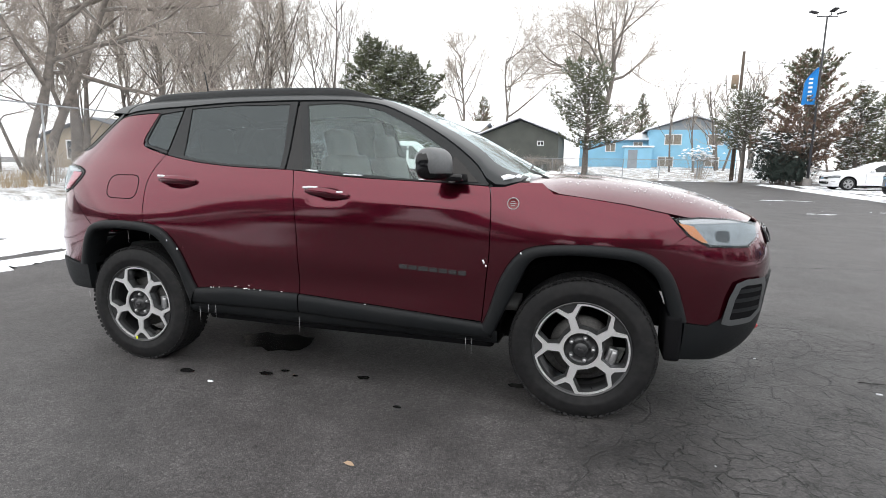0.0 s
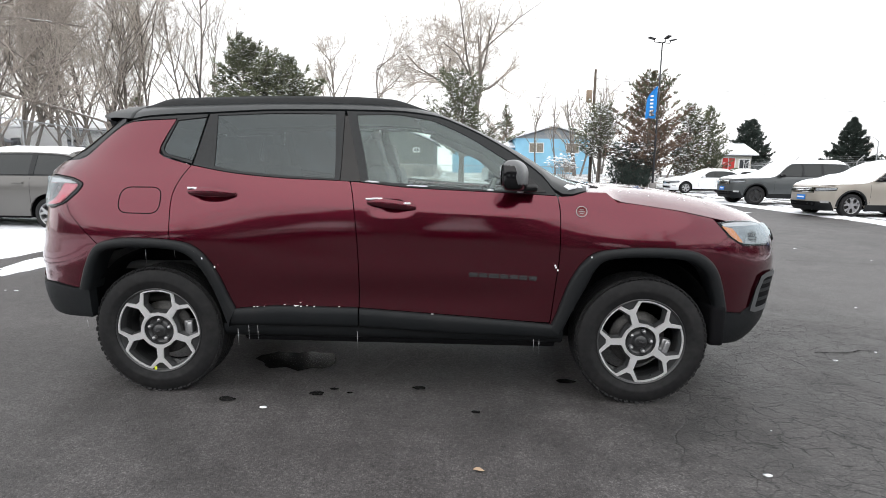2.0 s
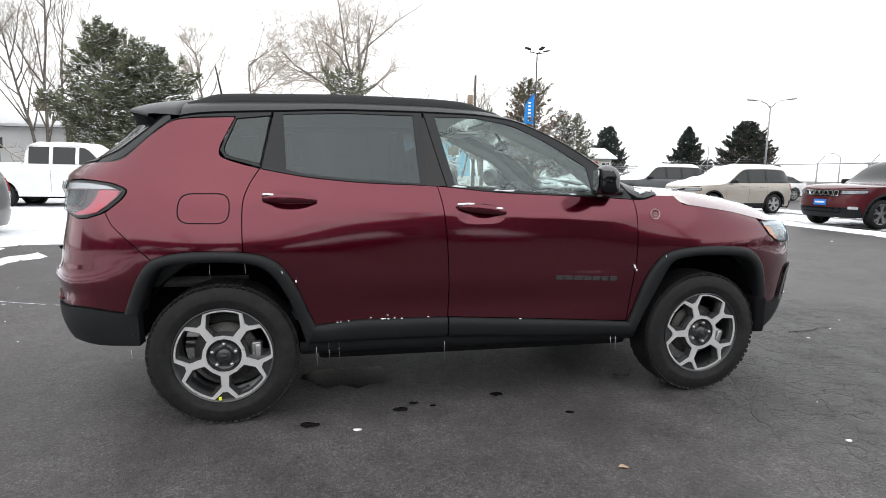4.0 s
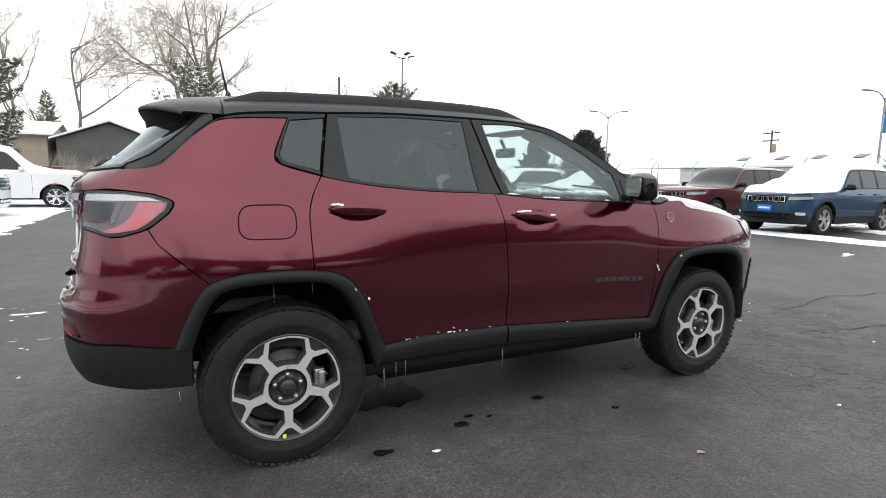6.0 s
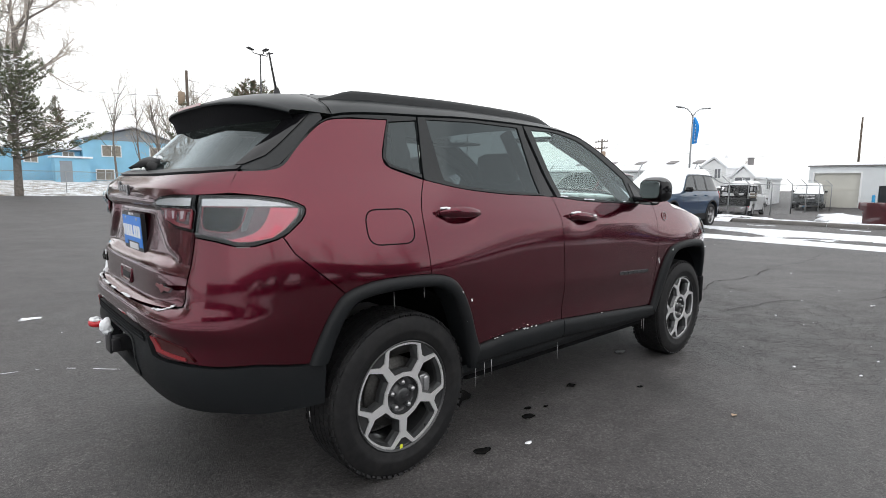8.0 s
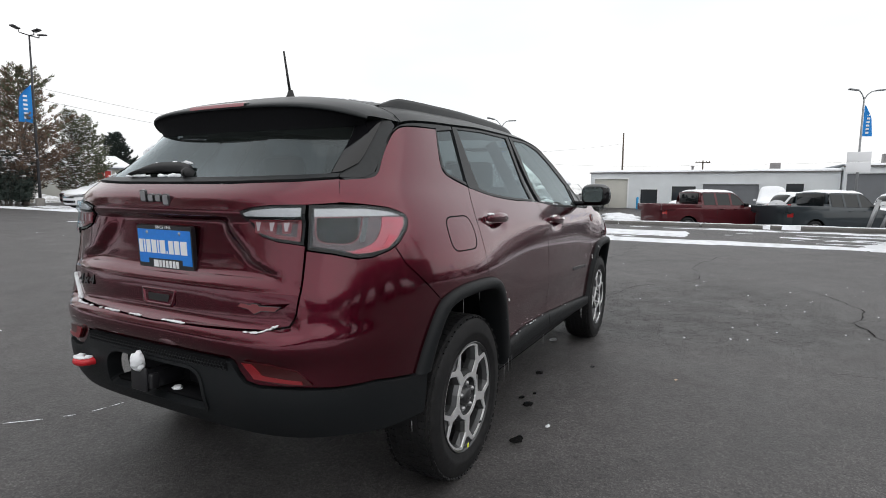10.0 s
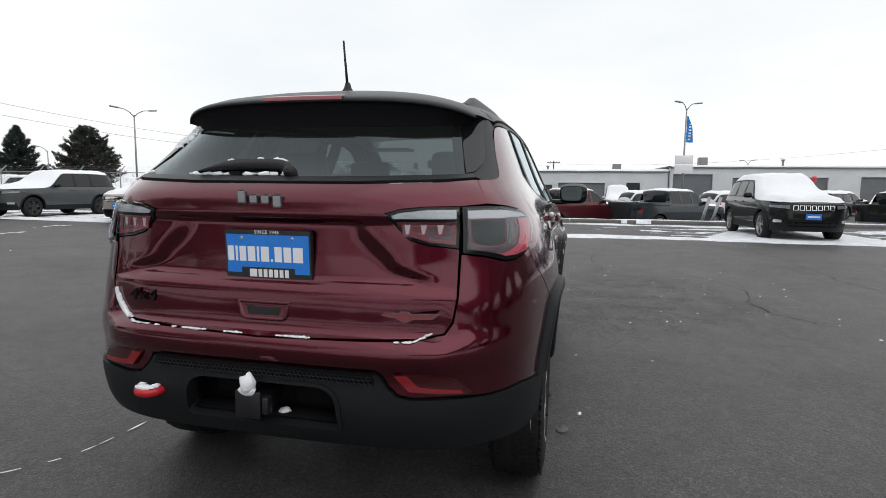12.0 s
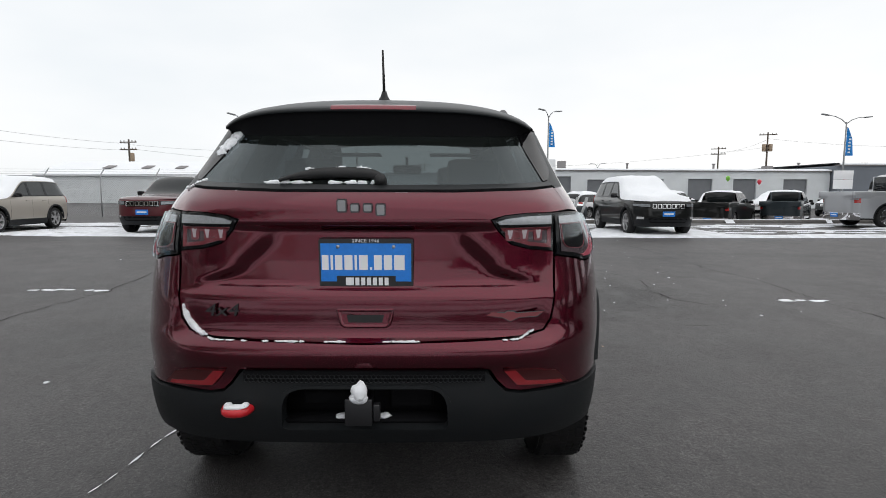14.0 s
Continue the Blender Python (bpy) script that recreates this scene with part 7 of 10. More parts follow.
bm = patch([(-0.12, -0.90), (1.38, -0.86), (1.38, 0.86), (-0.12, 0.90)], skin_roof, cell=(0.15, 0.15), gap=0, lip=0, off=-0.03)
part("headliner", bm, M_HEAD, suv)
bm = bmesh.new()
put_box(bm, (1.66, 0.0, 1.44), (0.03, 0.22, 0.065), bevel=0.015)
put_tube(bm, [(1.66, 0, 1.46), (1.62, 0, 1.53)], 0.012)
part("rear_view_mirror", bm, M_GLOSS, suv)
for y in (-0.36, 0.36):
    bm = bmesh.new()
    put_box(bm, (1.46, y, 1.535), (0.17, 0.36, 0.016), Matrix(), bevel=0.006)
    part("sun_visor", bm, M_HEAD, suv)
for sgn in (1, -1):
    for pts in ([(0.98, -0.55 * sgn, 1.53), (1.05, -0.72 * sgn, 1.18), (1.06, -0.76 * sgn, 0.6)], [(0.21, -0.55 * sgn, 1.51), (0.16, -0.67 * sgn, 1.25), (0.05, -0.72 * sgn, 0.8)],
                [(1.42, -0.56 * sgn, 1.53), (1.8, -0.62 * sgn, 1.37), (2.12, -0.70 * sgn, 1.12)], [(-0.12, -0.50 * sgn, 1.5), (-0.28, -0.56 * sgn, 1.30), (-0.36, -0.58 * sgn, 1.0)]):
        bm = bmesh.new()
        put_tube(bm, pts, 0.036, n=8)
        part("pillar_lining", bm, M_CABIN, suv)

wheel = near_wheel(suv)
wheel.matrix_basis = Matrix.Translation((0, -0.888, 0.350))
copy_thing(wheel, Matrix.Translation((2.636, -0.888, 0.350)) @ Matrix.Rotation(radians(17), 4, "Y"))
copy_thing(wheel, Matrix.Translation((0, 0.888, 0.350)) @ Matrix.Rotation(radians(180), 4, "Z"))
copy_thing(wheel, Matrix.Translation((2.636, 0.888, 0.350)) @ Matrix.Rotation(radians(180), 4, "Z"))
bm = bmesh.new()
put_box(bm, (-0.022, -0.897, 0.352 - 0.214), (0.014, 0.002, 0.018), bevel=0.0006)
part("wheel_sticker", bm, M_YELLOW, suv, "small yellow sticker on the rear wheel")


# ---- parked vehicles ----
def car_paint(name, color, flake=0.3):
    m = mat(name, color, 0.35, flake, 0.9, grain=(0.8, 0.06), spec=0.2)
    m.node_tree.nodes["Principled BSDF"].inputs["Coat IOR"].default_value = 1.4
    return m


P_WHITE = car_paint("white_car_paint", (0.72, 0.73, 0.75), 0.0)
P_GREY = car_paint("grey_car_paint", (0.075, 0.082, 0.085), 0.4)
P_BEIGE = car_paint("champagne_car_paint", (0.36, 0.33, 0.29), 0.35)
P_MAROON = car_paint("maroon_car_paint", (0.085, 0.012, 0.017), 0.3)
P_BLUE = car_paint("slate_blue_car_paint", (0.012, 0.044, 0.095), 0.4)
P_BLACK = car_paint("black_car_paint", (0.003, 0.0036, 0.0036), 0.1)
P_NAVY = car_paint("dark_slate_car_paint", (0.030, 0.040, 0.047), 0.4)
P_SILVER = car_paint("silver_car_paint", (0.42, 0.43, 0.45), 0.6)
P_HATCH = car_paint("weathered_grey_car_paint", (0.115, 0.11, 0.105), 0.3)
P_LTGREY = car_paint("light_grey_car_paint", (0.22, 0.225, 0.225), 0.5)
M_CARGLASS = mat("dark_car_glass", (0.012, 0.015, 0.016), 0.04, spec=0.42)
M_TAIL = mat("red_tail_lamp", (0.45, 0.02, 0.02), 0.15, coat=1.0)
WHEEL_MESHES = {}


def plain_wheel(parent, c, r, side, rim):
    """A road wheel whose meshes are shared by all of one size; side: -1 for the right."""
    key = (round(r, 3), rim.name)
    if key not in WHEEL_MESHES:
        bm = bmesh.new()
        w = 0.23
        put_lathe(bm, [(r * 0.66, -w), (r * 0.9, -w - 0.005), (r * 0.985, -w + 0.03), (r, -w * 0.5), (r * 0.985, -0.03), (r * 0.9, 0.004), (r * 0.74, 0.004), (r * 0.69, -0.01), (r * 0.66, -0.05)], 28, TURN_OUT)
        a = part("wheel", bm, M_RUB, parent)
        bm = bmesh.new()
        put_lathe(bm, [(r * 0.68, -0.16), (r * 0.62, -0.05), (r * 0.66, -0.012), (r * 0.69, -0.006)], 28, TURN_OUT)
        for k in range(5):
            t = TURN_OUT @ Matrix.Rotation(radians(72 * k + 18), 4, "Z") @ Matrix.Translation((0, 0, -0.035))
            q = r * 0.66
            put_prism(bm, [(0.0, -0.05), (q * 0.5, -0.035), (q * 0.98, -0.085), (q, -0.045), (q * 0.72, 0.0), (q, 0.045), (q * 0.98, 0.085), (q * 0.5, 0.035), (0.0, 0.05)], t, 0.022)
        put_lathe(bm, [(0.001, -0.005), (0.05, -0.006), (0.06, -0.02)], 14, TURN_OUT)
        b = part("rim", bm, rim, a, smooth=False)
        bm = bmesh.new()
        put_lathe(bm, [(0.001, -0.09), (r * 0.64, -0.09)], 20, TURN_OUT)
        d = part("brake_disc", bm, M_IRON, a)
        WHEEL_MESHES[key] = (a.data, b.data, d.data)
    else:
        a = new("wheel", WHEEL_MESHES[key][0])
        a.parent = parent
        for nm, me in (("rim", WHEEL_MESHES[key][1]), ("brake_disc", WHEEL_MESHES[key][2])):
            o = new(nm, me)
            o.parent = a
    a.matrix_basis = Matrix.Translation(c) @ (Matrix() if side < 0 else Matrix.Rotation(radians(180), 4, "Z"))
    return a


def vehicle(name, label, paint, place, heading, wb=2.9, fo=0.9, ro=1.0, hw=0.95, h=1.75, belt=1.10, hood=1.08, nose_z=0.98, ws0=2.25, ws1=1.35, rr=-0.55, rg=-0.95,
            r=0.37, rim=None, snow=0.0, clad=True, bed=None, deck=None, slots=0, plate=True, snow_to=None, category="car", group="parked vehicles", pillars=(0.35, 1.15), lamp_z=None):
    """A parked vehicle: measures along it from the rear axle. bed: the rear of a pickup's cab and its rail height; deck: a saloon's boot height."""
    rim = rim or M_STEEL
    x, y = place
    ob = thing(name, label, category, group, Matrix.Translation((x, y, rise(x, y))) @ Matrix.Rotation(radians(heading), 4, "Z"))
    end, tail = wb + fo, -ro
    cab = bed[0] if bed else None
    low = 0.26 if r < 0.36 else 0.34
    top_r = h - 0.10
    wid = curve([0.1, low, 0.5, 0.75, belt - 0.08, belt + 0.02, h - 0.12, h], [hw * 0.9, hw * 0.965, hw * 0.99, hw, hw * 0.985, hw * 0.94, hw * 0.76, hw * 0.68], 0.02)
    if bed:
        tl = curve([0.1, low, 0.6, bed[1], h], [tail + 0.1, tail + 0.02, tail, tail, tail], 0.01)
    elif deck:
        tl = curve([0.1, low, 0.5, deck - 0.06, deck + 0.02, h], [tail + 0.12, tail + 0.04, tail, tail + 0.03, tail + 0.1, tail + 0.5], 0.02)
    else:
        tl = curve([0.1, low, 0.55, belt, belt + 0.12, h], [tail + 0.15, tail + 0.05, tail, tail + 0.03, tail + 0.10, rr - 0.12], 0.02)
    ns = curve([0.1, low, 0.5, nose_z - 0.12, nose_z, h], [end - 0.22, end - 0.06, end, end - 0.02, end - 0.08, end - 0.3], 0.02)
    if bed:
        rx = [tail, cab - 0.02, cab + 0.06, ws1, ws0, ws0 + 0.15, end - 0.15, end]
        rz = [bed[1], bed[1], h - 0.10, h - 0.10, hood - 0.02, hood - 0.04, nose_z - 0.03, nose_z - 0.08]
        cx = [tail, cab - 0.03, cab + 0.05, (cab + ws1) / 2, ws1, ws0 + 0.12, end - 0.25, end]
        cz = [bed[1], bed[1], h - 0.03, h, h - 0.01, hood + 0.04, nose_z + 0.03, nose_z - 0.08]
    elif deck:
        rx = [tail, tail + 0.15, rg, rr, (rr + ws1) / 2, ws1, ws0, ws0 + 0.2, end - 0.15, end]
        rz = [deck - 0.06, deck - 0.02, deck, h - 0.13, h - 0.09, h - 0.11, hood - 0.02, hood - 0.05, nose_z - 0.04, nose_z - 0.09]
        cx = [tail, tail + 0.15, rg - 0.1, rr, (rr + ws1) / 2, ws1, ws0 + 0.15, end - 0.25, end]
        cz = [deck - 0.05, deck, deck + 0.02, h - 0.02, h, h - 0.03, hood + 0.03, nose_z + 0.02, nose_z - 0.09]
    else:
        rx = [tail, rg, rr - 0.08, rr + 0.1, (rr + ws1) / 2, ws1, ws0, ws0 + 0.2, end - 0.15, end]
        rz = [belt - 0.02, belt + 0.05, h - 0.20, h - 0.13, h - 0.10, h - 0.12, hood - 0.02, hood - 0.05, nose_z - 0.04, nose_z - 0.09]
        cx = [tail, rg - 0.08, rr - 0.14, rr + 0.1, (rr + ws1) / 2, ws1, ws0 + 0.15, end - 0.25, end]
        cz = [belt, belt + 0.10, h - 0.08, h - 0.01, h, h - 0.02, hood + 0.04, nose_z + 0.03, nose_z - 0.09]
    sh = Shape(wid, tl, ns, curve(rx, rz, 0.03), curve(cx, cz, 0.04), xa=0.1, na=5.0, xb=wb - 0.35, nb=3.6, top=2.6)
    ar = r + 0.07
    bx, fx = tail + 0.28, end - 0.42

    def arch(cx, a0, a1, rad=ar, n=10):
        return [(cx + rad * math.cos(radians(a0 + (a1 - a0) * k / n)), r + rad * math.sin(radians(a0 + (a1 - a0) * k / n))) for k in range(n + 1)]

    base = low + 0.02
    b0 = math.degrees(math.asin(max(-0.9, min(0.9, (base - r) / ar))))
    upper = []
    cab0 = (cab + 0.03) if bed else rg + 0.02
    for k in range(25):
        xx = fx + (bx - fx) * k / 24
        if xx > ws0 - 0.05:
            upper.append((xx, sh.ridge(xx) - 0.01))
        elif xx > cab0:
            upper.append((xx, belt + 0.02 * (ws0 - xx) / 3))
        else:
            upper.append((xx, min(sh.ridge(xx), bed[1] if bed else (deck or belt + 0.03)) - 0.01))
    outline = [(bx, base)] + arch(0, 180 - b0, b0) + arch(wb, 180 - b0, b0) + [(fx, base)] + upper
    coarse = (0.16, 0.10)
    for mir in (False, True):
        sidep = part("body_side", patch(outline, sh.side, cell=coarse, gap=0, lip=0.03, mirror=mir), paint, ob)
        if clad:
            lowp = [(bx, base + 0.02), (bx, low - 0.06), (-ar, low - 0.06), (-ar * 0.98, base + 0.10)]
            mid = [(ar * 0.98, base + 0.10), (ar, low - 0.07), (wb - ar, low - 0.07), (wb - ar * 0.98, base + 0.10)]
            part("sill", patch(mid, sh.side, cell=0.25, gap=0, lip=0.05, mirror=mir, off=0.008), M_CLAD, sidep)
            for cx in (0.0, wb):
                o = arch(cx, 185, -5, ar + 0.045, 14)
                i = arch(cx, 185, -5, ar - 0.005, 14)
                bm = bmesh.new()
                sg = 1 if mir else -1
                put_loft(bm, [[Vector((a, sg * (sh.out(a, z) + d), z)) for a, z in row] for row, d in ((o, 0.0), (o, 0.014), (i, 0.018), (i, -0.05))])
                bmesh.ops.recalc_face_normals(bm, faces=bm.faces[:])
                part("arch_flare", bm, M_CLAD, sidep)
        glass = []
        g0, g1 = (cab + 0.12 if bed else rg + 0.20), ws0 - 0.10
        for k in range(21):
            xx = g1 + (g0 - g1) * k / 20
            zz = min(sh.ridge(xx) - 0.035, 9)
            if zz > belt + 0.05:
                glass.append((xx, zz))
        if glass:
            gl = [(glass[-1][0] + 0.02, belt + 0.045), (min(ws0 - 0.06, glass[0][0] + 0.05), belt + 0.035)] + glass
            part("side_glass", patch(gl, sh.side, cell=coarse, gap=0, lip=0.0, mirror=mir, off=-0.002), M_CARGLASS, sidep)
            frame_o = [(cab0 - 0.0, belt + 0.0)] + [(ws0 - 0.02, belt - 0.01)] + [(g1 + (cab0 - g1) * k / 20, sh.ridge(g1 + (cab0 - g1) * k / 20) - 0.004) for k in range(21)]
            part("window_frame", patch(frame_o, sh.side, cell=coarse, gap=0, lip=0.0, mirror=mir, off=-0.010), M_TRIM if not bed else paint, sidep)
            for px in pillars:
                pz = sh.ridge(px) - 0.03
                part("window_pillar", patch([(px - 0.05, belt + 0.04), (px + 0.05, belt + 0.04), (px + 0.03, pz), (px - 0.07, pz)], sh.side, cell=0.3, gap=0, lip=0.0, mirror=mir, off=0.004), M_TRIM if not bed else paint, sidep)
        sg = 1 if mir else -1
        for px in (pillars[0] + 0.22, pillars[-1] + 0.2):
            bm = bmesh.new()
            put_box(bm, (px, sg * (sh.out(px, belt - 0.12) + 0.018), belt - 0.12), (0.2, 0.025, 0.035), bevel=0.008)
            part("door_handle", bm, paint, sidep)
        bm = bmesh.new()
        for px in (pillars[0], pillars[-1], ws0 - 0.02):
            u0, u1 = sh.out(px, belt - 0.02), sh.out(px, low + 0.14)
            put_loft(bm, [[Vector((px + q, sg * (sh.out(px, z) + 0.0015), z)) for z in np.linspace(low + 0.16, belt - 0.01, 7)] for q in (-0.004, 0.004)])
        bmesh.ops.recalc_face_normals(bm, faces=bm.faces[:])
        part("door_gap", bm, M_SEAL, sidep, kind="stuff")
        bm = bmesh.new()
        put_box(bm, (ws0 - 0.28, sg * (hw + 0.06), belt + 0.06), (0.13, 0.20, 0.15), bevel=0.04)
        mir_ob = part("wing_mirror", bm, M_GLOSS if paint is not P_WHITE else paint, sidep)
        bm = bmesh.new()
        put_tube(bm, [(ws0 - 0.24, sg * (hw - 0.06), belt + 0.02), (ws0 - 0.27, sg * (hw + 0.03), belt + 0.03)], 0.025)
        part("mirror_arm", bm, M_SEAL, mir_ob)
        for cx in (0.0, wb):
            plain_wheel(ob, (cx, sg * (hw - 0.02), r), r, sg, rim)
    # tail and nose
    ba, fa = sh.back_of(bx, 0.6), -sh.front_of(fx, 0.6)
    zt = bed[1] if bed else deck - 0.03 if deck else belt + 0.03
    tailp = part("rear_body", patch([(-ba, low - 0.03), (ba, low - 0.03), (ba, zt), (-ba, zt)], sh.back, cell=(0.12, 0.08), gap=0, lip=0.03), paint, ob)
    part("rear_bumper", patch([(-ba, low - 0.05), (ba, low - 0.05), (ba, low + 0.22), (-ba, low + 0.22)], sh.back, cell=(0.12, 0.1), gap=0, lip=0.05, off=0.012), M_CLAD if (clad and not bed) else (M_CHROME if bed else paint), tailp)
    lz = lamp_z or (zt - 0.24 if not bed else bed[1] - 0.42)
    for sgn in (1, -1):
        a_in, a_out = ba * (0.74 if not bed else 0.82), ba * 1.0
        lamp = [(sgn * a_in, lz), (sgn * a_out, lz), (sgn * a_out, lz + (0.22 if not bed else 0.34)), (sgn * a_in, lz + (0.24 if not bed else 0.34))]
        part("tail_lamp", patch(lamp, sh.back, cell=0.1, gap=0, lip=0.02, off=0.012), M_TAIL, tailp)
    nosep = part("front_body", patch([(-fa, low - 0.03), (fa, low - 0.03), (fa, nose_z - 0.06), (-fa, nose_z - 0.06)], sh.front, cell=(0.12, 0.08), gap=0, lip=0.03), paint, ob)
    part("front_bumper", patch([(-fa, low - 0.06), (fa, low - 0.06), (fa * 0.9, low + 0.2), (-fa * 0.9, low + 0.2)], sh.front, cell=(0.12, 0.1), gap=0, lip=0.05, off=0.012), M_CLAD if clad else paint, nosep)
    gz0, gz1 = nose_z - 0.26 - (0.16 if bed else 0), nose_z - 0.10
    gw = fa * 0.46
    grl = part("grille", patch([(-gw, gz0), (gw, gz0), (gw * 1.05, gz1), (-gw * 1.05, gz1)], sh.front, cell=0.12, gap=0, lip=0.02, off=0.010), M_GLOSS, nosep)
    if slots:
        for k in range(slots):
            a = -gw + (2 * gw) * (k + 0.5) / slots
            w = gw / slots * 0.82
            slot = [(a - w, gz0 + 0.02), (a + w, gz0 + 0.02), (a + w, gz1 - 0.015), (a - w, gz1 - 0.015)]
            part("grille_slot", patch(slot, sh.front, hole=inset(ccw(slot), 0.011), cell=0.2, gap=0, lip=0.015, off=0.022), M_CHROME, grl)
    else:
        for k in range(3):
            z = gz0 + (gz1 - gz0) * (k + 0.5) / 3
            part("grille_bar", patch([(-gw, z - 0.014), (gw, z - 0.014), (gw, z + 0.014), (-gw, z + 0.014)], sh.front, cell=0.2, gap=0, lip=0.015, off=0.020), M_CHROME, grl)
    part("intake", patch([(-fa * 0.5, low + 0.06), (fa * 0.5, low + 0.06), (fa * 0.55, low + 0.19), (-fa * 0.55, low + 0.19)], sh.front, cell=0.15, gap=0, lip=0.01, off=0.016), M_DARK, nosep)
    for sgn in (1, -1):
        lamp = ccw([(sgn * gw * 1.06, gz1 - 0.12), (sgn * fa * 1.02, gz1 - 0.08), (sgn * fa * 1.05, gz1 + 0.01), (sgn * gw * 1.08, gz1 + 0.0)])
        hl = part("headlamp", patch(lamp, sh.front, cell=0.1, gap=0, lip=0.02, off=0.012), M_GLOSS, nosep)
        part("reflector", patch(inset(lamp, 0.015), sh.front, cell=0.1, gap=0, lip=0.01, off=0.016), M_HEADREF, hl)
        part("fog_lamp", patch(ccw([(sgn * fa * 0.66, low + 0.16), (sgn * fa * 0.86, low + 0.16), (sgn * fa * 0.86, low + 0.23), (sgn * fa * 0.66, low + 0.23)]), sh.front, cell=0.1, gap=0, lip=0.015, off=0.017), M_LSIL, nosep)
    if plate:
        for skin, zz, par in ((sh.front, low + 0.24, nosep), (sh.back, (lz + 0.02 if not bed else low + 0.05), tailp)):
            pl = part("dealer_plate", patch([(-0.14, zz), (0.14, zz), (0.14, zz + 0.15), (-0.14, zz + 0.15)], skin, cell=0.2, gap=0, lip=0.012, off=0.024), M_PBLUE, par, "bright blue dealer plate")
            part("plate_bar", patch([(-0.11, zz + 0.055), (0.11, zz + 0.055), (0.11, zz + 0.10), (-0.11, zz + 0.10)], skin, cell=0.2, gap=0, lip=0.004, off=0.028), M_PWHITE, pl)
    # top
    def top(xx, k):
        zg = sh.ridge(xx)
        return sh.roof(xx, max(-1, min(1, k)) * (sh.out(xx, zg) - 0.0005))

    part("bonnet", patch([(ws0 + 0.12, -1), (end - 0.10, -1), (end - 0.03, -0.5), (end - 0.02, 0), (end - 0.03, 0.5), (end - 0.10, 1), (ws0 + 0.12, 1)], top, cell=(0.12, 0.12), gap=0, lip=0.02), paint, ob)
    part("windscreen", patch([(ws1 + 0.03, -0.90), (ws0 + 0.13, -0.93), (ws0 + 0.13, 0.93), (ws1 + 0.03, 0.90)], top, cell=(0.14, 0.14), gap=0, lip=0.0), M_CARGLASS, ob)
    back0 = cab + 0.06 if bed else rr
    part("roof", patch([(back0, -1), (ws0 + 0.12, -1), (ws0 + 0.12, -0.93), (ws1 + 0.03, -0.90), (ws1 + 0.03, 0.90), (ws0 + 0.12, 0.93), (ws0 + 0.12, 1), (back0, 1)], top, cell=(0.16, 0.14), gap=0, lip=0.02), paint, ob)
    if bed:
        bm = bmesh.new()
        wall_box(bm, tail + 0.05, cab, -hw + 0.10, hw - 0.10, bed[1] - 0.30, bed[1] - 0.26)
        for yy in (-hw + 0.09, hw - 0.09):
            put_box(bm, ((tail + cab) / 2, yy, bed[1] - 0.12), (cab - tail - 0.04, 0.14, 0.26), bevel=0.02)
        put_box(bm, (tail + 0.04, 0, bed[1] - 0.13), (0.07, hw * 1.7, 0.27), bevel=0.015)
        part("cargo_bed", bm, paint, ob)
        bm = bmesh.new()
        put_box(bm, (cab + 0.04, 0, (belt + h) / 2 - 0.02), (0.05, hw * 1.28, h - belt - 0.20), bevel=0.02)
        part("rear_window", bm, M_CARGLASS, ob)
        bm = bmesh.new()
        put_box(bm, (cab + 0.06, 0, belt * 0.5 + 0.45), (0.06, hw * 1.8, belt - 0.6))
        put_box(bm, (cab + 0.08, 0, (belt + h) / 2 - 0.04), (0.05, hw * 1.50, h - belt - 0.12), bevel=0.03)
        part("cab_back", bm, paint, ob)
    elif deck:
        part("boot_lid", patch([(tail + 0.03, -1), (rg - 0.02, -1), (rg - 0.02, 1), (tail + 0.03, 1)], top, cell=(0.14, 0.14), gap=0, lip=0.02), paint, ob)
        part("rear_window", patch([(rg, -0.9), (rr - 0.02, -0.88), (rr - 0.02, 0.88), (rg, 0.9)], top, cell=(0.14, 0.14), gap=0, lip=0), M_CARGLASS, ob)
        part("rear_pillar", patch([(rg - 0.02, -1), (rr, -1), (rr, -0.885), (rg - 0.02, -0.9)], top, cell=(0.14, 0.14), gap=0, lip=0.01), paint, ob)
        part("rear_pillar", patch([(rg - 0.02, 0.9), (rr, 0.885), (rr, 1), (rg - 0.02, 1)], top, cell=(0.14, 0.14), gap=0, lip=0.01), paint, ob)
    else:
        part("rear_window", patch([(rg - 0.02, -0.88), (rr - 0.02, -0.86), (rr - 0.02, 0.86), (rg - 0.02, 0.88)], top, cell=(0.05, 0.14), gap=0, lip=0), M_CARGLASS, ob)
        for s0, s1 in ((-1, -0.86), (0.86, 1)):
            part("rear_pillar", patch([(rg - 0.06, s0), (rr + 0.01, s0), (rr + 0.01, s1), (rg - 0.06, s1)], top, cell=(0.05, 0.07), gap=0, lip=0.01), paint, ob)
        part("tailgate_top", patch([(tail + 0.02, -1), (rg - 0.02, -1), (rg - 0.02, 1), (tail + 0.02, 1)], top, cell=(0.05, 0.14), gap=0, lip=0.01), paint, ob)
    bm = bmesh.new()
    wall_box(bm, tail + 0.2, end - 0.25, -hw + 0.32, hw - 0.32, low - 0.04, low + 0.25)
    wall_box(bm, ar + 0.05, wb - ar - 0.05, -hw + 0.06, hw - 0.06, low - 0.02, belt - 0.1)
    put_tube(bm, [(0, -hw + 0.1, r), (0, hw - 0.1, r)], 0.06)
    put_tube(bm, [(wb, -hw + 0.1, r), (wb, hw - 0.1, r)], 0.06)
    part("underbody", bm, M_DARK, ob)
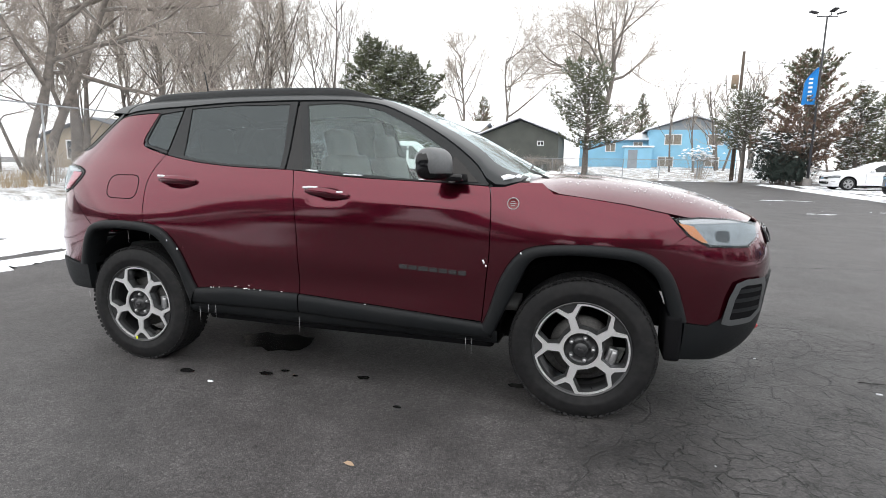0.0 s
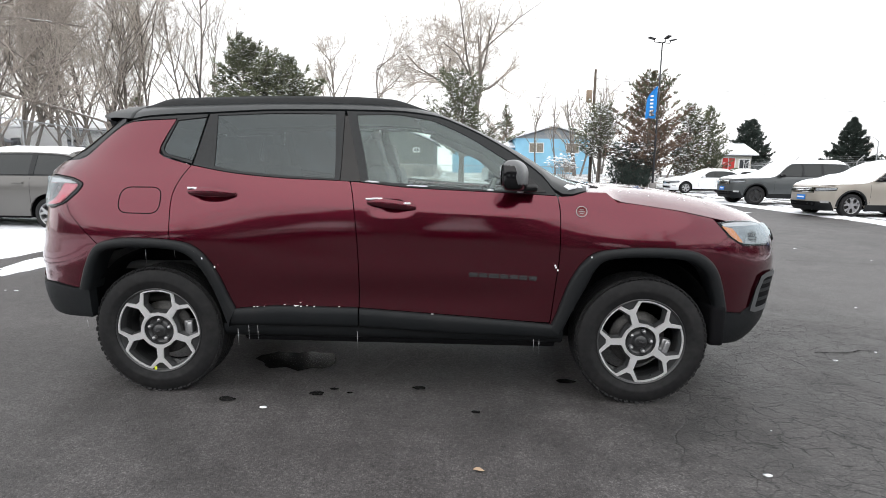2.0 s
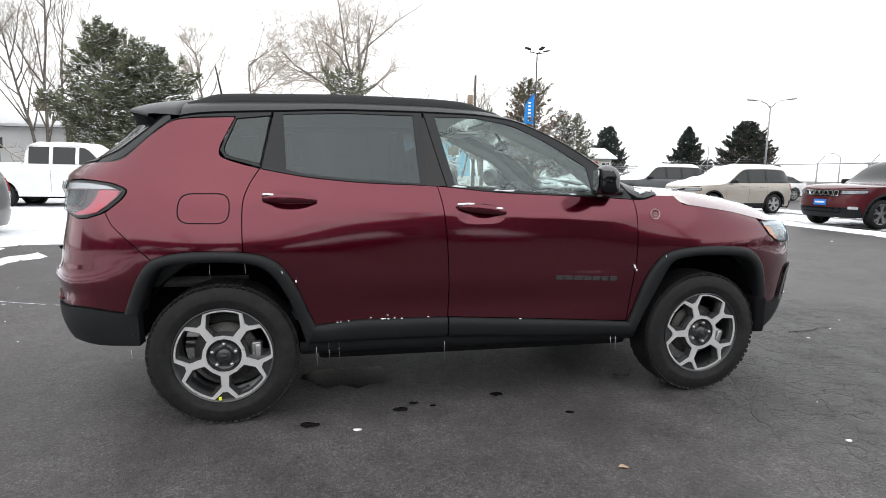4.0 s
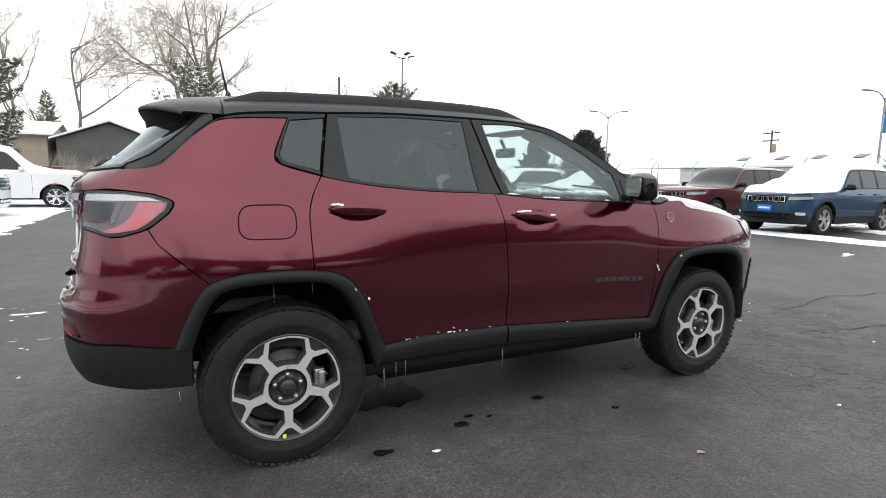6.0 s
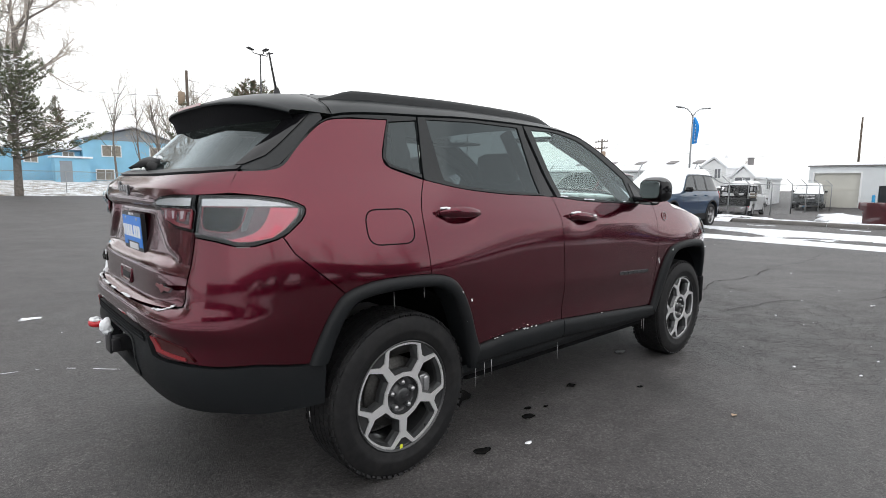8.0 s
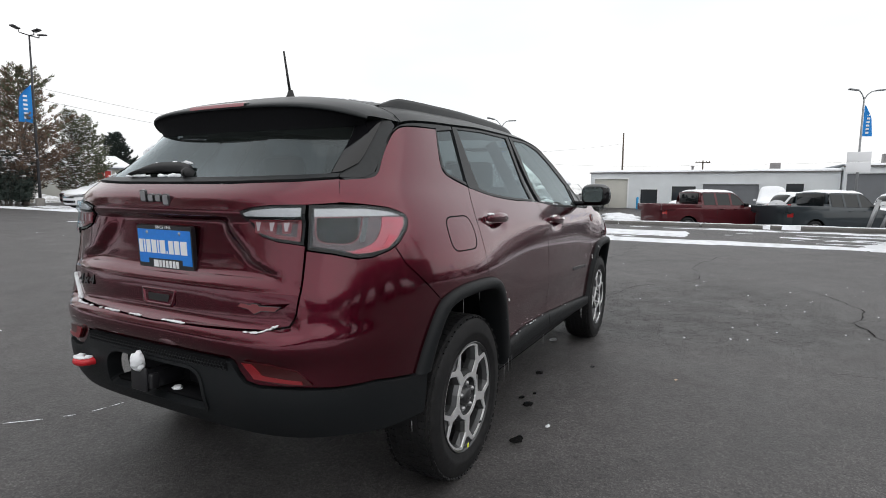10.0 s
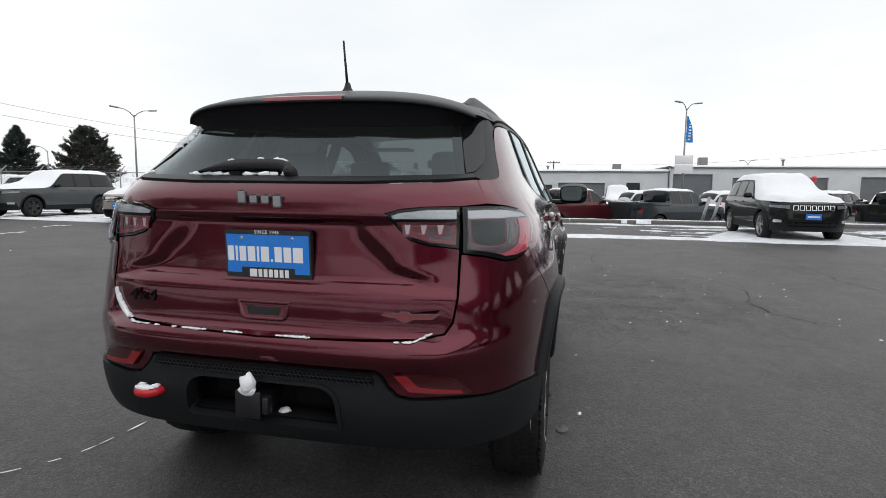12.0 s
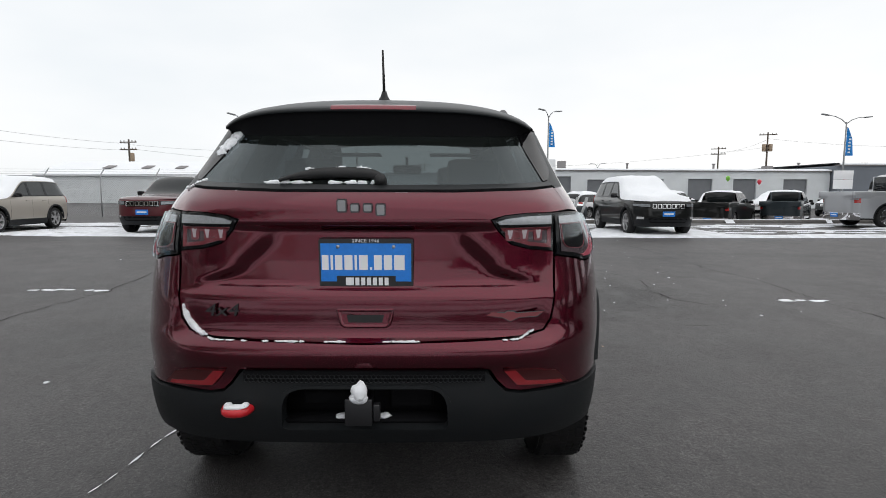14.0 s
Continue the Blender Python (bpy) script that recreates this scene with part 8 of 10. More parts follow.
    if snow:
        bm = bmesh.new()
        x0, x1 = (snow_to or (rr - 0.05, end - 0.12))
        if bed and not snow_to:
            x0 = cab + 0.08
        nx, nk = 34, 15
        rows = []
        for i in range(nx + 1):
            xx = x0 + (x1 - x0) * i / nx
            row = []
            for j in range(nk + 1):
                k = -0.97 + 1.94 * j / nk
                p = top(xx, k)
                e = min(1.0, min(i, nx - i) / 2.0, min(j, nk - j) / 1.6) ** 0.5
                hgt = snow * e * (0.85 + 0.5 * noise.noise(Vector((xx * 1.3 + place[1], k * 1.8, 1)))) + 0.03 * e * noise.noise(Vector((xx * 4, k * 5, place[0])))
                slump = snow * 0.9 * e * bell(xx, ws0 + 0.12, 0.28)
                row.append(p + Vector((0, 0, max(-0.006, hgt + slump - 0.004))))
            rows.append(row)
        put_loft(bm, rows)
        bmesh.ops.recalc_face_normals(bm, faces=bm.faces[:])
        tagged(part("snow_blanket", bm, M_SNOW, ob, "thick blanket of fresh snow"))
    return ob


SUV = dict(wb=2.915, fo=0.93, ro=0.98, hw=0.97, h=1.76, belt=1.14, hood=1.12, nose_z=1.06, ws0=2.28, ws1=1.45, rr=-0.50, rg=-0.86, r=0.385)
BIG = dict(wb=3.04, fo=0.92, ro=1.12, hw=0.96, h=1.80, belt=1.15, hood=1.15, nose_z=1.08, ws0=2.34, ws1=1.5, rr=-0.75, rg=-1.02, r=0.385)
CROSS = dict(wb=2.66, fo=0.93, ro=0.99, hw=0.925, h=1.68, belt=1.08, hood=1.06, nose_z=0.98, ws0=2.15, ws1=1.15, rr=-0.55, rg=-0.90, r=0.355)
SALOON = dict(wb=3.01, fo=0.86, ro=1.12, hw=0.94, h=1.48, belt=0.98, hood=0.96, nose_z=0.84, ws0=2.25, ws1=1.35, rr=0.15, rg=-0.55, r=0.345, deck=1.05, clad=False)
HATCH_C = dict(wb=2.60, fo=0.86, ro=0.85, hw=0.885, h=1.56, belt=1.02, hood=1.0, nose_z=0.86, ws0=2.2, ws1=1.25, rr=-0.35, rg=-0.72, r=0.32, clad=False)
PICKUP = dict(wb=3.57, fo=0.98, ro=1.25, hw=1.02, h=1.96, belt=1.28, hood=1.24, nose_z=1.18, ws0=2.95, ws1=2.15, rr=0.6, rg=0.5, r=0.40, bed=(0.62, 1.34), clad=False, pillars=(1.35, 2.05))

vehicle("white_saloon", "white saloon car under a layer of snow", P_WHITE, (18.6, 31.0), 183, snow=0.07, slots=0, plate=False, **SALOON)
vehicle("grey_suv", "dark grey large off-road car with snow on bonnet and roof", P_GREY, (16.85, 19.7), 181, snow=0.08, rim=M_POCKET, **BIG)
vehicle("beige_suv", "champagne crossover car with snow on bonnet and roof", P_BEIGE, (16.05, 13.85), 184, snow=0.10, **CROSS)
vehicle("maroon_suv", "maroon large off-road car with a slotted chrome grille", P_MAROON, (17.3, 8.5), 181, snow=0.0, slots=7, **{**BIG, "wb": 3.09})
vehicle("blue_suv", "slate blue off-road car under thick snow", P_BLUE, (16.85, 5.35), 181, snow=0.15, slots=7, **SUV)
vehicle("black_suv", "black off-road car under thick snow", P_BLACK, (17.0, -7.05), 180, snow=0.14, slots=7, **SUV)
vehicle("silver_pickup", "silver and dark grey pickup with chrome wheels", P_SILVER, (17.8, -16.7), -92, snow=0.0, rim=M_CHROME, category="pickup", **{**PICKUP, "wb": 3.97, "h": 2.03, "r": 0.415, "clad": True, "ws0": 3.3, "ws1": 2.5})
vehicle("maroon_pickup", "maroon pickup seen from its tailgate, snow on the bumper", P_MAROON, (23.75, 0.2), -52, snow=0.04, category="pickup", **PICKUP)
vehicle("slate_pickup", "dark slate pickup with snow along its bed rail", P_NAVY, (23.9, -4.3), -52, snow=0.05, category="pickup", **PICKUP)
vehicle("black_pickup", "black pickup with a snowy rear bumper", P_BLACK, (26.2, -15.2), -44, snow=0.04, category="pickup", **PICKUP)
vehicle("slate_pickup", "dark slate pickup with a snowy tailgate", P_NAVY, (27.8, -19.9), -40, snow=0.05, category="pickup", **PICKUP)
vehicle("grey_hatchback", "grey compact hatchback with snow on its roof", P_HATCH, (-6.05, 7.05), 180, snow=0.06, snow_to=(-0.3, 2.9), plate=False, rim=M_STEEL, **HATCH_C)
vehicle("white_pickup", "white pickup with chrome grille and wheels", P_WHITE, (-8.95, 15.45), 0, snow=0.04, rim=M_CHROME, category="pickup", plate=False, **PICKUP)
vehicle("white_pickup", "white heavy pickup with snow on its roof", P_WHITE, (-7.6, 20.3), 5, snow=0.10, rim=M_CHROME, category="pickup", plate=False, **{**PICKUP, "h": 2.05})
flatbed = vehicle("flatbed_truck", "white flatbed truck with a dark deck and headboard", P_WHITE, (33.4, 9.4), 8, snow=0.0, category="truck", plate=False, **{**PICKUP, "hw": 0.98, "bed": (0.62, 0.98)})
bm = bmesh.new()
put_box(bm, (-0.45, 0, 0.98), (2.05, 2.12, 0.14), bevel=0.015)
put_box(bm, (-1.42, 0, 0.82), (0.16, 2.05, 0.36), bevel=0.02)
deck_ob = part("deck", bm, M_CLAD, flatbed, "dark steel flat deck")
for y in (-0.95, -0.48, 0.0, 0.48, 0.95):
    bm = bmesh.new()
    put_box(bm, (0.56, y, 1.40), (0.05, 0.06, 0.74), bevel=0.008)
    part("headboard_bar", bm, M_CLAD, deck_ob)
for z in (1.15, 1.45, 1.76):
    bm = bmesh.new()
    put_box(bm, (0.565, 0, z), (0.045, 2.0, 0.06), bevel=0.008)
    part("headboard_rail", bm, M_CLAD, deck_ob)
for sy in (-1.02, 1.02):
    for z in (1.16, 1.32):
        bm = bmesh.new()
        put_box(bm, (-0.45, sy, z), (2.0, 0.03, 0.09), bevel=0.006)
        part("side_board", bm, M_WOOD, deck_ob)
bm = bmesh.new()
put_lathe(bm, [(0.2, -0.1), (0.36, -0.11), (0.4, -0.05), (0.4, 0.05), (0.36, 0.11), (0.2, 0.1), (0.2, -0.1)], 22, Matrix.Translation((-0.2, -0.3, 1.42)) @ Matrix.Rotation(radians(80), 4, "Y"))
part("spare_tyre", bm, M_RUB, flatbed, "spare tyre standing on the deck")
vehicle("black_saloon", "black saloon car under snow", P_BLACK, (28.6, 13.6), 178, snow=0.10, plate=False, **SALOON)
back_row = (
    ("grey_suv", "grey off-road car facing the aisle", P_LTGREY, (32.5, -18.6), 148, SUV, 0.06, 7), ("white_suv", "white off-road car under snow", P_WHITE, (33.5, -5.0), -52, CROSS, 0.12, 0),
    ("white_suv", "white crossover car under snow", P_WHITE, (33.0, -9.6), -52, CROSS, 0.12, 0), ("dark_suv", "dark off-road car under snow", P_NAVY, (33.8, -13.6), -48, SUV, 0.12, 0),
    ("white_suv", "white off-road car under snow", P_WHITE, (38.5, -14.0), 130, SUV, 0.12, 7), ("dark_suv", "dark off-road car under snow", P_GREY, (38.5, -18.0), 130, SUV, 0.12, 7),
    ("red_crossover", "red crossover car under snow", P_MAROON, (38.0, -22.3), 130, CROSS, 0.12, 0), ("white_suv", "white crossover car under snow", P_WHITE, (38.2, -26.2), 130, CROSS, 0.12, 0),
    ("grey_saloon", "grey saloon car under snow", P_LTGREY, (33.0, -24.0), 145, SALOON, 0.10, 0), ("dark_suv", "dark off-road car under snow", P_NAVY, (43.5, -20.0), -50, BIG, 0.12, 0),
    ("white_suv", "white large off-road car under snow", P_WHITE, (43.8, -24.8), -50, BIG, 0.12, 0), ("dark_suv", "dark off-road car under snow", P_BLACK, (43.5, -29.5), -50, BIG, 0.12, 0),
    ("grey_suv", "grey crossover car under snow", P_LTGREY, (33.5, -29.5), 140, CROSS, 0.10, 0), ("grey_suv", "grey crossover car under snow", P_GREY, (38.0, -31.0), 130, CROSS, 0.10, 0),
    ("white_van", "white high van parked by the workshop", P_WHITE, (43.0, -4.6), 178, BIG, 0.10, 0), ("dark_suv", "dark crossover car under snow", P_NAVY, (38.3, -1.4), 130, CROSS, 0.12, 0),
    ("white_suv", "white crossover car by the fence", P_WHITE, (43.0, 13.6), -30, CROSS, 0.08, 0), ("grey_pickup", "grey pickup by the fence", P_GREY, (50.6, 9.6), 190, PICKUP, 0.05, 0),
    ("white_van", "white van behind the fence", P_WHITE, (42.0, 11.6), 185, BIG, 0.10, 0), ("dark_suv", "dark off-road car beside the barn", P_NAVY, (38.0, 15.5), 200, SUV, 0.10, 0),
    ("white_suv", "boxy white off-road car under snow", P_WHITE, (27.0, 35.5), 182, SUV, 0.10, 0), ("dark_saloon", "dark saloon car under thick snow", P_GREY, (24.5, 38.6), 185, SALOON, 0.14, 0),
    ("white_suv", "white car under thick snow", P_WHITE, (29.5, 28.0), 182, CROSS, 0.14, 0), ("white_saloon", "white saloon car under thick snow", P_WHITE, (26.0, 23.0), 182, SALOON, 0.14, 0),
    ("maroon_saloon", "maroon saloon car under snow", P_MAROON, (20.5, 35.2), 185, SALOON, 0.12, 0))
for nm, lab, pt, at, hd, kind, sn, sl in back_row:
    vehicle(nm, lab, pt, at, hd, snow=sn, slots=sl, category="pickup" if kind is PICKUP else "van" if "van" in nm else "car", plate=sl > 0, **({**kind, "h": 2.1} if "van" in nm else kind))

# snow lodged on the red vehicle
snow_bits = bmesh.new()
for i, (p, s) in enumerate((((-0.905, 0.010, 0.622), (0.022, 0.025, 0.034)), ((-0.90, 0.014, 0.60), (0.022, 0.028, 0.022)), ((-0.887, 0.415, 0.562), (0.014, 0.036, 0.009)), ((-0.868, 0.388, 0.561), (0.018, 0.014, 0.009)), ((-0.868, 0.442, 0.561), (0.018, 0.014, 0.009)),
                            ((-0.80, 0.08, 0.497), (0.02, 0.03, 0.008)), ((-0.80, -0.06, 0.497), (0.018, 0.02, 0.01)))):
    lump(snow_bits, p, s, i, 0.35)
for k in range(230):
    t = k / 229
    y = 0.56 - 1.12 * t
    amt = noise.noise(Vector((t * 9, 3, 1))) + 0.5 * noise.noise(Vector((t * 31, 5, 1)))
    if amt + 0.5 * noise.noise(Vector((t * 70, 8, 2))) < 0.10 - 0.25 * (t < 0.12) - 0.3 * (t > 0.955) + 0.2 * (0.75 < t < 0.93):
        continue
    z = 0.768 + 0.006 * abs(y) + (0.05 * max(0, (abs(y) - 0.5) / 0.1) ** 1.5 if abs(y) > 0.5 else 0)
    q = skin_b(S.back_at(y, z), z)
    s = min(0.006, 0.002 + 0.008 * max(0.0, amt))
    lump(snow_bits, (q.x - 0.003, y, z - 0.001 + 0.002 * noise.noise(Vector((k * 0.9, 2, 2)))), (0.007, random.uniform(0.004, 0.009), s * random.uniform(0.5, 1.3)), k, 0.6, 1)
for k in range(34):
    t = k / 33
    y, z = 0.545 + 0.072 * math.sin(1.57 * t), 0.780 + 0.095 * t ** 1.5
    q = skin_b(S.back_at(y, z), z)
    s = 0.002 + 0.009 * max(0.0, math.sin(3.14 * (0.08 + 0.92 * t)) ** 0.8 + 0.6 * noise.noise(Vector((t * 14, 1, 4))))
    lump(snow_bits, (q.x - 0.004, y - 0.3 * s, z + 0.3 * s), (0.010, s, s), k, 0.3, 2)
for k in range(26):
    y = random.choice((random.uniform(-0.06, 0.05), random.uniform(0.22, 0.36), random.uniform(0.02, 0.26)))
    top_w = k % 2 and 0.0 < y < 0.27
    z = 1.333 if top_w else 1.284
    q = skin_b(S.back_at(y, z), z)
    lump(snow_bits, (q.x - (0.028 if top_w else 0.012), y, z), (0.010, random.uniform(0.008, 0.026), random.uniform(0.003, 0.010)), k, 0.7, 2)
for k in range(40):
    t = random.random() ** 0.7
    y, z = 0.606 - 0.045 * t + random.uniform(-0.022, 0.018) * (0.3 + t), 1.395 + 0.085 * t
    q = skin_b(S.back_at(y, z), z)
    lump(snow_bits, (q.x - 0.005, y, z), (0.009, random.uniform(0.008, 0.022), random.uniform(0.008, 0.020)), k, 0.6, 2)
for k in range(8):
    y, z = 0.60 + 0.008 * k, 1.295 - 0.004 * k
    q = skin_b(S.back_at(y, z), z)
    lump(snow_bits, (q.x - 0.005, y, z), (0.008, random.uniform(0.006, 0.014), random.uniform(0.004, 0.009)), k, 0.6, 2)
for x, z, n in ((1.205, 1.091, 5), (1.38, 1.070, 2), (0.235, 1.130, 3)):
    for k in range(n):
        lump(snow_bits, (x + 0.017 * (k - n / 2), -S.width(z) - 0.030, z + 0.004 + random.uniform(-0.002, 0.002)), (0.012, 0.009, 0.006), k + x, 0.4, 2)
for k in range(26):
    x = random.choice((random.uniform(1.75, 2.1), random.uniform(1.36, 1.46), random.uniform(1.15, 1.2)))
    z = float(np.interp(x, [1.06, 1.365, 1.667, 2.159], [1.186, 1.160, 1.148, 1.128])) + 0.006
    lump(snow_bits, (x, -S.out(x, z) - 0.002, z), (random.uniform(0.010, 0.026), 0.007, 0.004), k, 0.5, 1)
for k in range(14):
    x = random.choice((random.uniform(0.45, 1.1), random.uniform(0.7, 0.8), random.gauss(1.5, 0.03)))
    z = float(np.interp(x, [0.44, 0.66, 1.11, 1.68, 2.13], [0.487, 0.508, 0.505, 0.472, 0.445])) + random.uniform(0, 0.006) + (0.02 * random.random() if k % 7 == 0 else 0)
    lump(snow_bits, (x, -S.out(x, z) - 0.012, z), (random.uniform(0.003, 0.010), 0.004, random.uniform(0.0012, 0.0035)), k, 0.6, 1)
for x, z in ((2.155, 0.755), (2.165, 0.74), (2.15, 0.765), (0.245, 0.80), (0.285, 0.765), (0.315, 0.70), (0.35, 0.72), (0.33, 0.63), (2.335, 0.815)):
    lump(snow_bits, (x, -S.out(x, z) - 0.024, z), (0.005, 0.003, 0.006), x, 0.8, 1)
part("snow_remnants", snow_bits, M_SNOW, None, "small remnants of snow lodged on the red vehicle", kind="stuff", category="snow")
# snow along the windscreen's foot and over the bonnet
bm = bmesh.new()
for k in range(60):
    y = -0.78 + 1.56 * random.random()
    x = 2.40 - 0.16 * (y / 0.8) ** 2 + random.uniform(-0.05, 0.05)
    lump(bm, (x, y, 1.155 + 0.012 * (1 - abs(y)) + 0.03 * (2.36 - x)), (random.uniform(0.03, 0.07), random.uniform(0.04, 0.09), random.uniform(0.012, 0.028)), k, 0.4, 1)
part("cowl_snow", bm, M_SNOW, None, "snow along the foot of the windscreen", kind="stuff", category="snow")
bm = bmesh.new()
for k in range(1500):
    x = 2.45 + 0.9 * random.random() ** 0.8
    kk = random.uniform(-0.85, 0.95)
    if noise.noise(Vector((x * 3, kk * 3, 2))) < -0.15:
        continue
    p = skin_bonnet(x, kk)
    s = random.uniform(0.0012, 0.0034)
    n = 5
    v = [bm.verts.new(p + Vector((s * math.cos(6.283 * q / n) * 1.4, s * math.sin(6.283 * q / n), 0.002))) for q in range(n)]
    c = bm.verts.new(p + Vector((0, 0, 0.002 + s * 0.5)))
    for q in range(n):
        bm.faces.new((v[q], v[(q + 1) % n], c))
part("bonnet_sleet", bm, M_SNOW, None, "frozen sleet beads on the bonnet", kind="stuff", category="snow")
bm = bmesh.new()
for k in range(380):
    x = -0.2 + 1.5 * random.random()
    kk = random.uniform(-0.6, 0.6)
    p = skin_roof(max(x, -0.2), kk)
    s = random.uniform(0.003, 0.009)
    v = [bm.verts.new(p + Vector((s * math.cos(6.283 * q / 6) * 1.4, s * math.sin(6.283 * q / 6), 0.001))) for q in range(6)]
    c = bm.verts.new(p + Vector((0, 0, 0.002 + s * 0.4)))
    for q in range(6):
        bm.faces.new((v[q], v[(q + 1) % 6], c))
part("roof_sleet", bm, M_SNOW, None, "frozen sleet on the roof", kind="stuff", category="snow")

# wet drips from the sills and dark wet spots below
bm = bmesh.new()
for x, z in ((0.50, 0.39), (0.55, 0.40), (1.10, 0.37), (2.06, 0.35), (2.09, 0.35), (0.11, 0.80), (0.44, 0.37), (-0.42, 0.39), (-0.05, 0.8)):
    u = S.out(x, 0.45) - 0.01
    put_tube(bm, [(x, -u, z), (x + 0.002, -u, z - random.uniform(0.04, 0.10))], 0.0014, 0.0006, n=5)
part("icicles", bm, M_WATER, None, "thin icicles hanging from the sills", kind="stuff", category="ice")
M_WET = mat("wet_asphalt_spot", (0.010, 0.010, 0.010), 0.25, grain=(40, 0.3))
for i, (x, y, s) in enumerate(((1.437, -0.755, 0.030), (0.865, -0.87, 0.032), (0.95, -0.80, 0.02), (0.40, -0.97, 0.036), (0.62, -0.35, 0.21), (1.75, -1.05, 0.018), (2.3, -0.6, 0.04), (1.05, -0.85, 0.014))):
    bm = bmesh.new()
    n = 22
    c = bm.verts.new((x, y, 0.0042))
    v = [bm.verts.new((x + s * (1.5 + 0.5 * noise.noise(Vector((math.cos(a), math.sin(a), i)) * 1.5)) * math.cos(a) * 0.9, y + s * (0.8 + 0.6 * noise.noise(Vector((math.cos(a), math.sin(a), i + 5)) * 2)) * math.sin(a), 0.004)) for a in [6.2832 * q / n for q in range(n)]]
    for q in range(n):
        bm.faces.new((c, v[q], v[(q + 1) % n]))
    part("wet_spot", bm, M_WET, None, "dark wet drip spot on the asphalt", kind="stuff", category="puddle")
bm = bmesh.new()
lf = [(0.0, 0.0), (0.014, 0.012), (0.03, 0.014), (0.045, 0.004), (0.052, -0.004), (0.035, -0.013), (0.015, -0.012)]
bm.faces.new([bm.verts.new((1.72 + a, -1.6 + b2, 0.006 + 0.004 * math.sin(a * 90))) for a, b2 in lf])
part("dry_leaf", bm, mat("dry_leaf", (0.42, 0.30, 0.20), 0.7), None, "small dry leaf on the asphalt", category="leaf")

# ---- trees, bushes, poles, fences ----
M_BARK = mat("grey_brown_bark", (0.175, 0.156, 0.141), 0.95, grain=(6, 0.3), bump=(14, 0.02), wear=(3, 0.5, (0.20, 0.17, 0.145)))
M_TWIG = mat("pale_bare_twigs", (0.42, 0.375, 0.33), 0.95, grain=(0.8, 0.25))
M_TWIGD = mat("dark_bare_twigs", (0.36, 0.315, 0.28), 0.95, grain=(0.8, 0.25))
M_NEEDLE = mat("green_pine_needles", (0.145, 0.160, 0.098), 0.8, grain=(0.9, 0.4), wear=(2.2, 0.5, (0.13, 0.14, 0.095)))
M_NEEDLEB = mat("dark_spruce_needles", (0.040, 0.056, 0.048), 0.8, grain=(0.9, 0.4))
M_DRYN = mat("brown_dead_needles", (0.20, 0.135, 0.10), 0.9, grain=(1.1, 0.35))
M_STRAW = mat("dry_straw_grass", (0.36, 0.28, 0.18), 0.9, grain=(1.5, 0.3))
M_POLE = mat("creosoted_pole_wood", (0.095, 0.075, 0.06), 0.95, grain=(4, 0.3))
M_LAMPP = mat("grey_painted_lamp_post", (0.26, 0.27, 0.28), 0.5, 0.3, grain=(8, 0.1))
M_LAMPD = mat("dark_bronze_lamp_head", (0.045, 0.045, 0.05), 0.5, 0.3, grain=(8, 0.1))
M_FLAG = mat("blue_banner_cloth", (0.012, 0.22, 0.62), 0.8, grain=(14, 0.08))
M_FLAGW = mat("white_banner_print", (0.80, 0.82, 0.84), 0.8)
M_DRUM = mat("weathered_tan_drum", (0.28, 0.21, 0.15), 0.7, grain=(6, 0.2))
M_WIRE = mat("black_cable", (0.03, 0.03, 0.032), 0.7)


def mesh_part(name, verts, faces, material, parent, label="", smooth=False, kind="", category=""):
    """Links vertex and face arrays as one mesh object."""
    me = bpy.data.meshes.new(name)
    verts = np.asarray(verts, dtype=np.float32).reshape(-1, 3)
    faces = np.asarray(faces, dtype=np.int32)
    k = faces.shape[1]
    me.vertices.add(len(verts))
    me.vertices.foreach_set("co", verts.ravel())
    me.loops.add(faces.size)
    me.loops.foreach_set("vertex_index", faces.ravel())
    me.polygons.add(len(faces))
    me.polygons.foreach_set("loop_start", np.arange(0, faces.size, k, dtype=np.int32))
    me.update(calc_edges=True)
    if smooth:
        me.polygons.foreach_set("use_smooth", np.ones(len(faces), dtype=bool))
    me.materials.append(material)
    ob = new(name, me)
    ob.parent = parent
    return tagged(ob, label, category, "", kind)


def stick_mesh(segs, sides=3):
    """Tapered sticks for an array of rows (start, end, two radii)."""
    s = np.asarray(segs, dtype=float)
    p, q, r0, r1 = s[:, 0:3], s[:, 3:6], s[:, 6:7], s[:, 7:8]
    d = q - p
    d /= np.linalg.norm(d, axis=1, keepdims=True) + 1e-9
    ref = np.where(np.abs(d[:, 2:3]) < 0.9, [[0, 0, 1.0]], [[1.0, 0, 0]])
    u = np.cross(d, ref)
    u /= np.linalg.norm(u, axis=1, keepdims=True)
    v = np.cross(d, u)
    rings = []
    for base, r in ((p, r0), (q, r1)):
        for k in range(sides):
            a = 2 * math.pi * k / sides
            rings.append(base + r * (u * math.cos(a) + v * math.sin(a)))
    verts = np.stack(rings, 1).reshape(-1, 3)
    n = len(s)
    off = (np.arange(n) * 2 * sides)[:, None]
    faces = np.concatenate([off + np.array([[k, (k + 1) % sides, sides + (k + 1) % sides, sides + k]]) for k in range(sides)], 0)
    return verts, faces


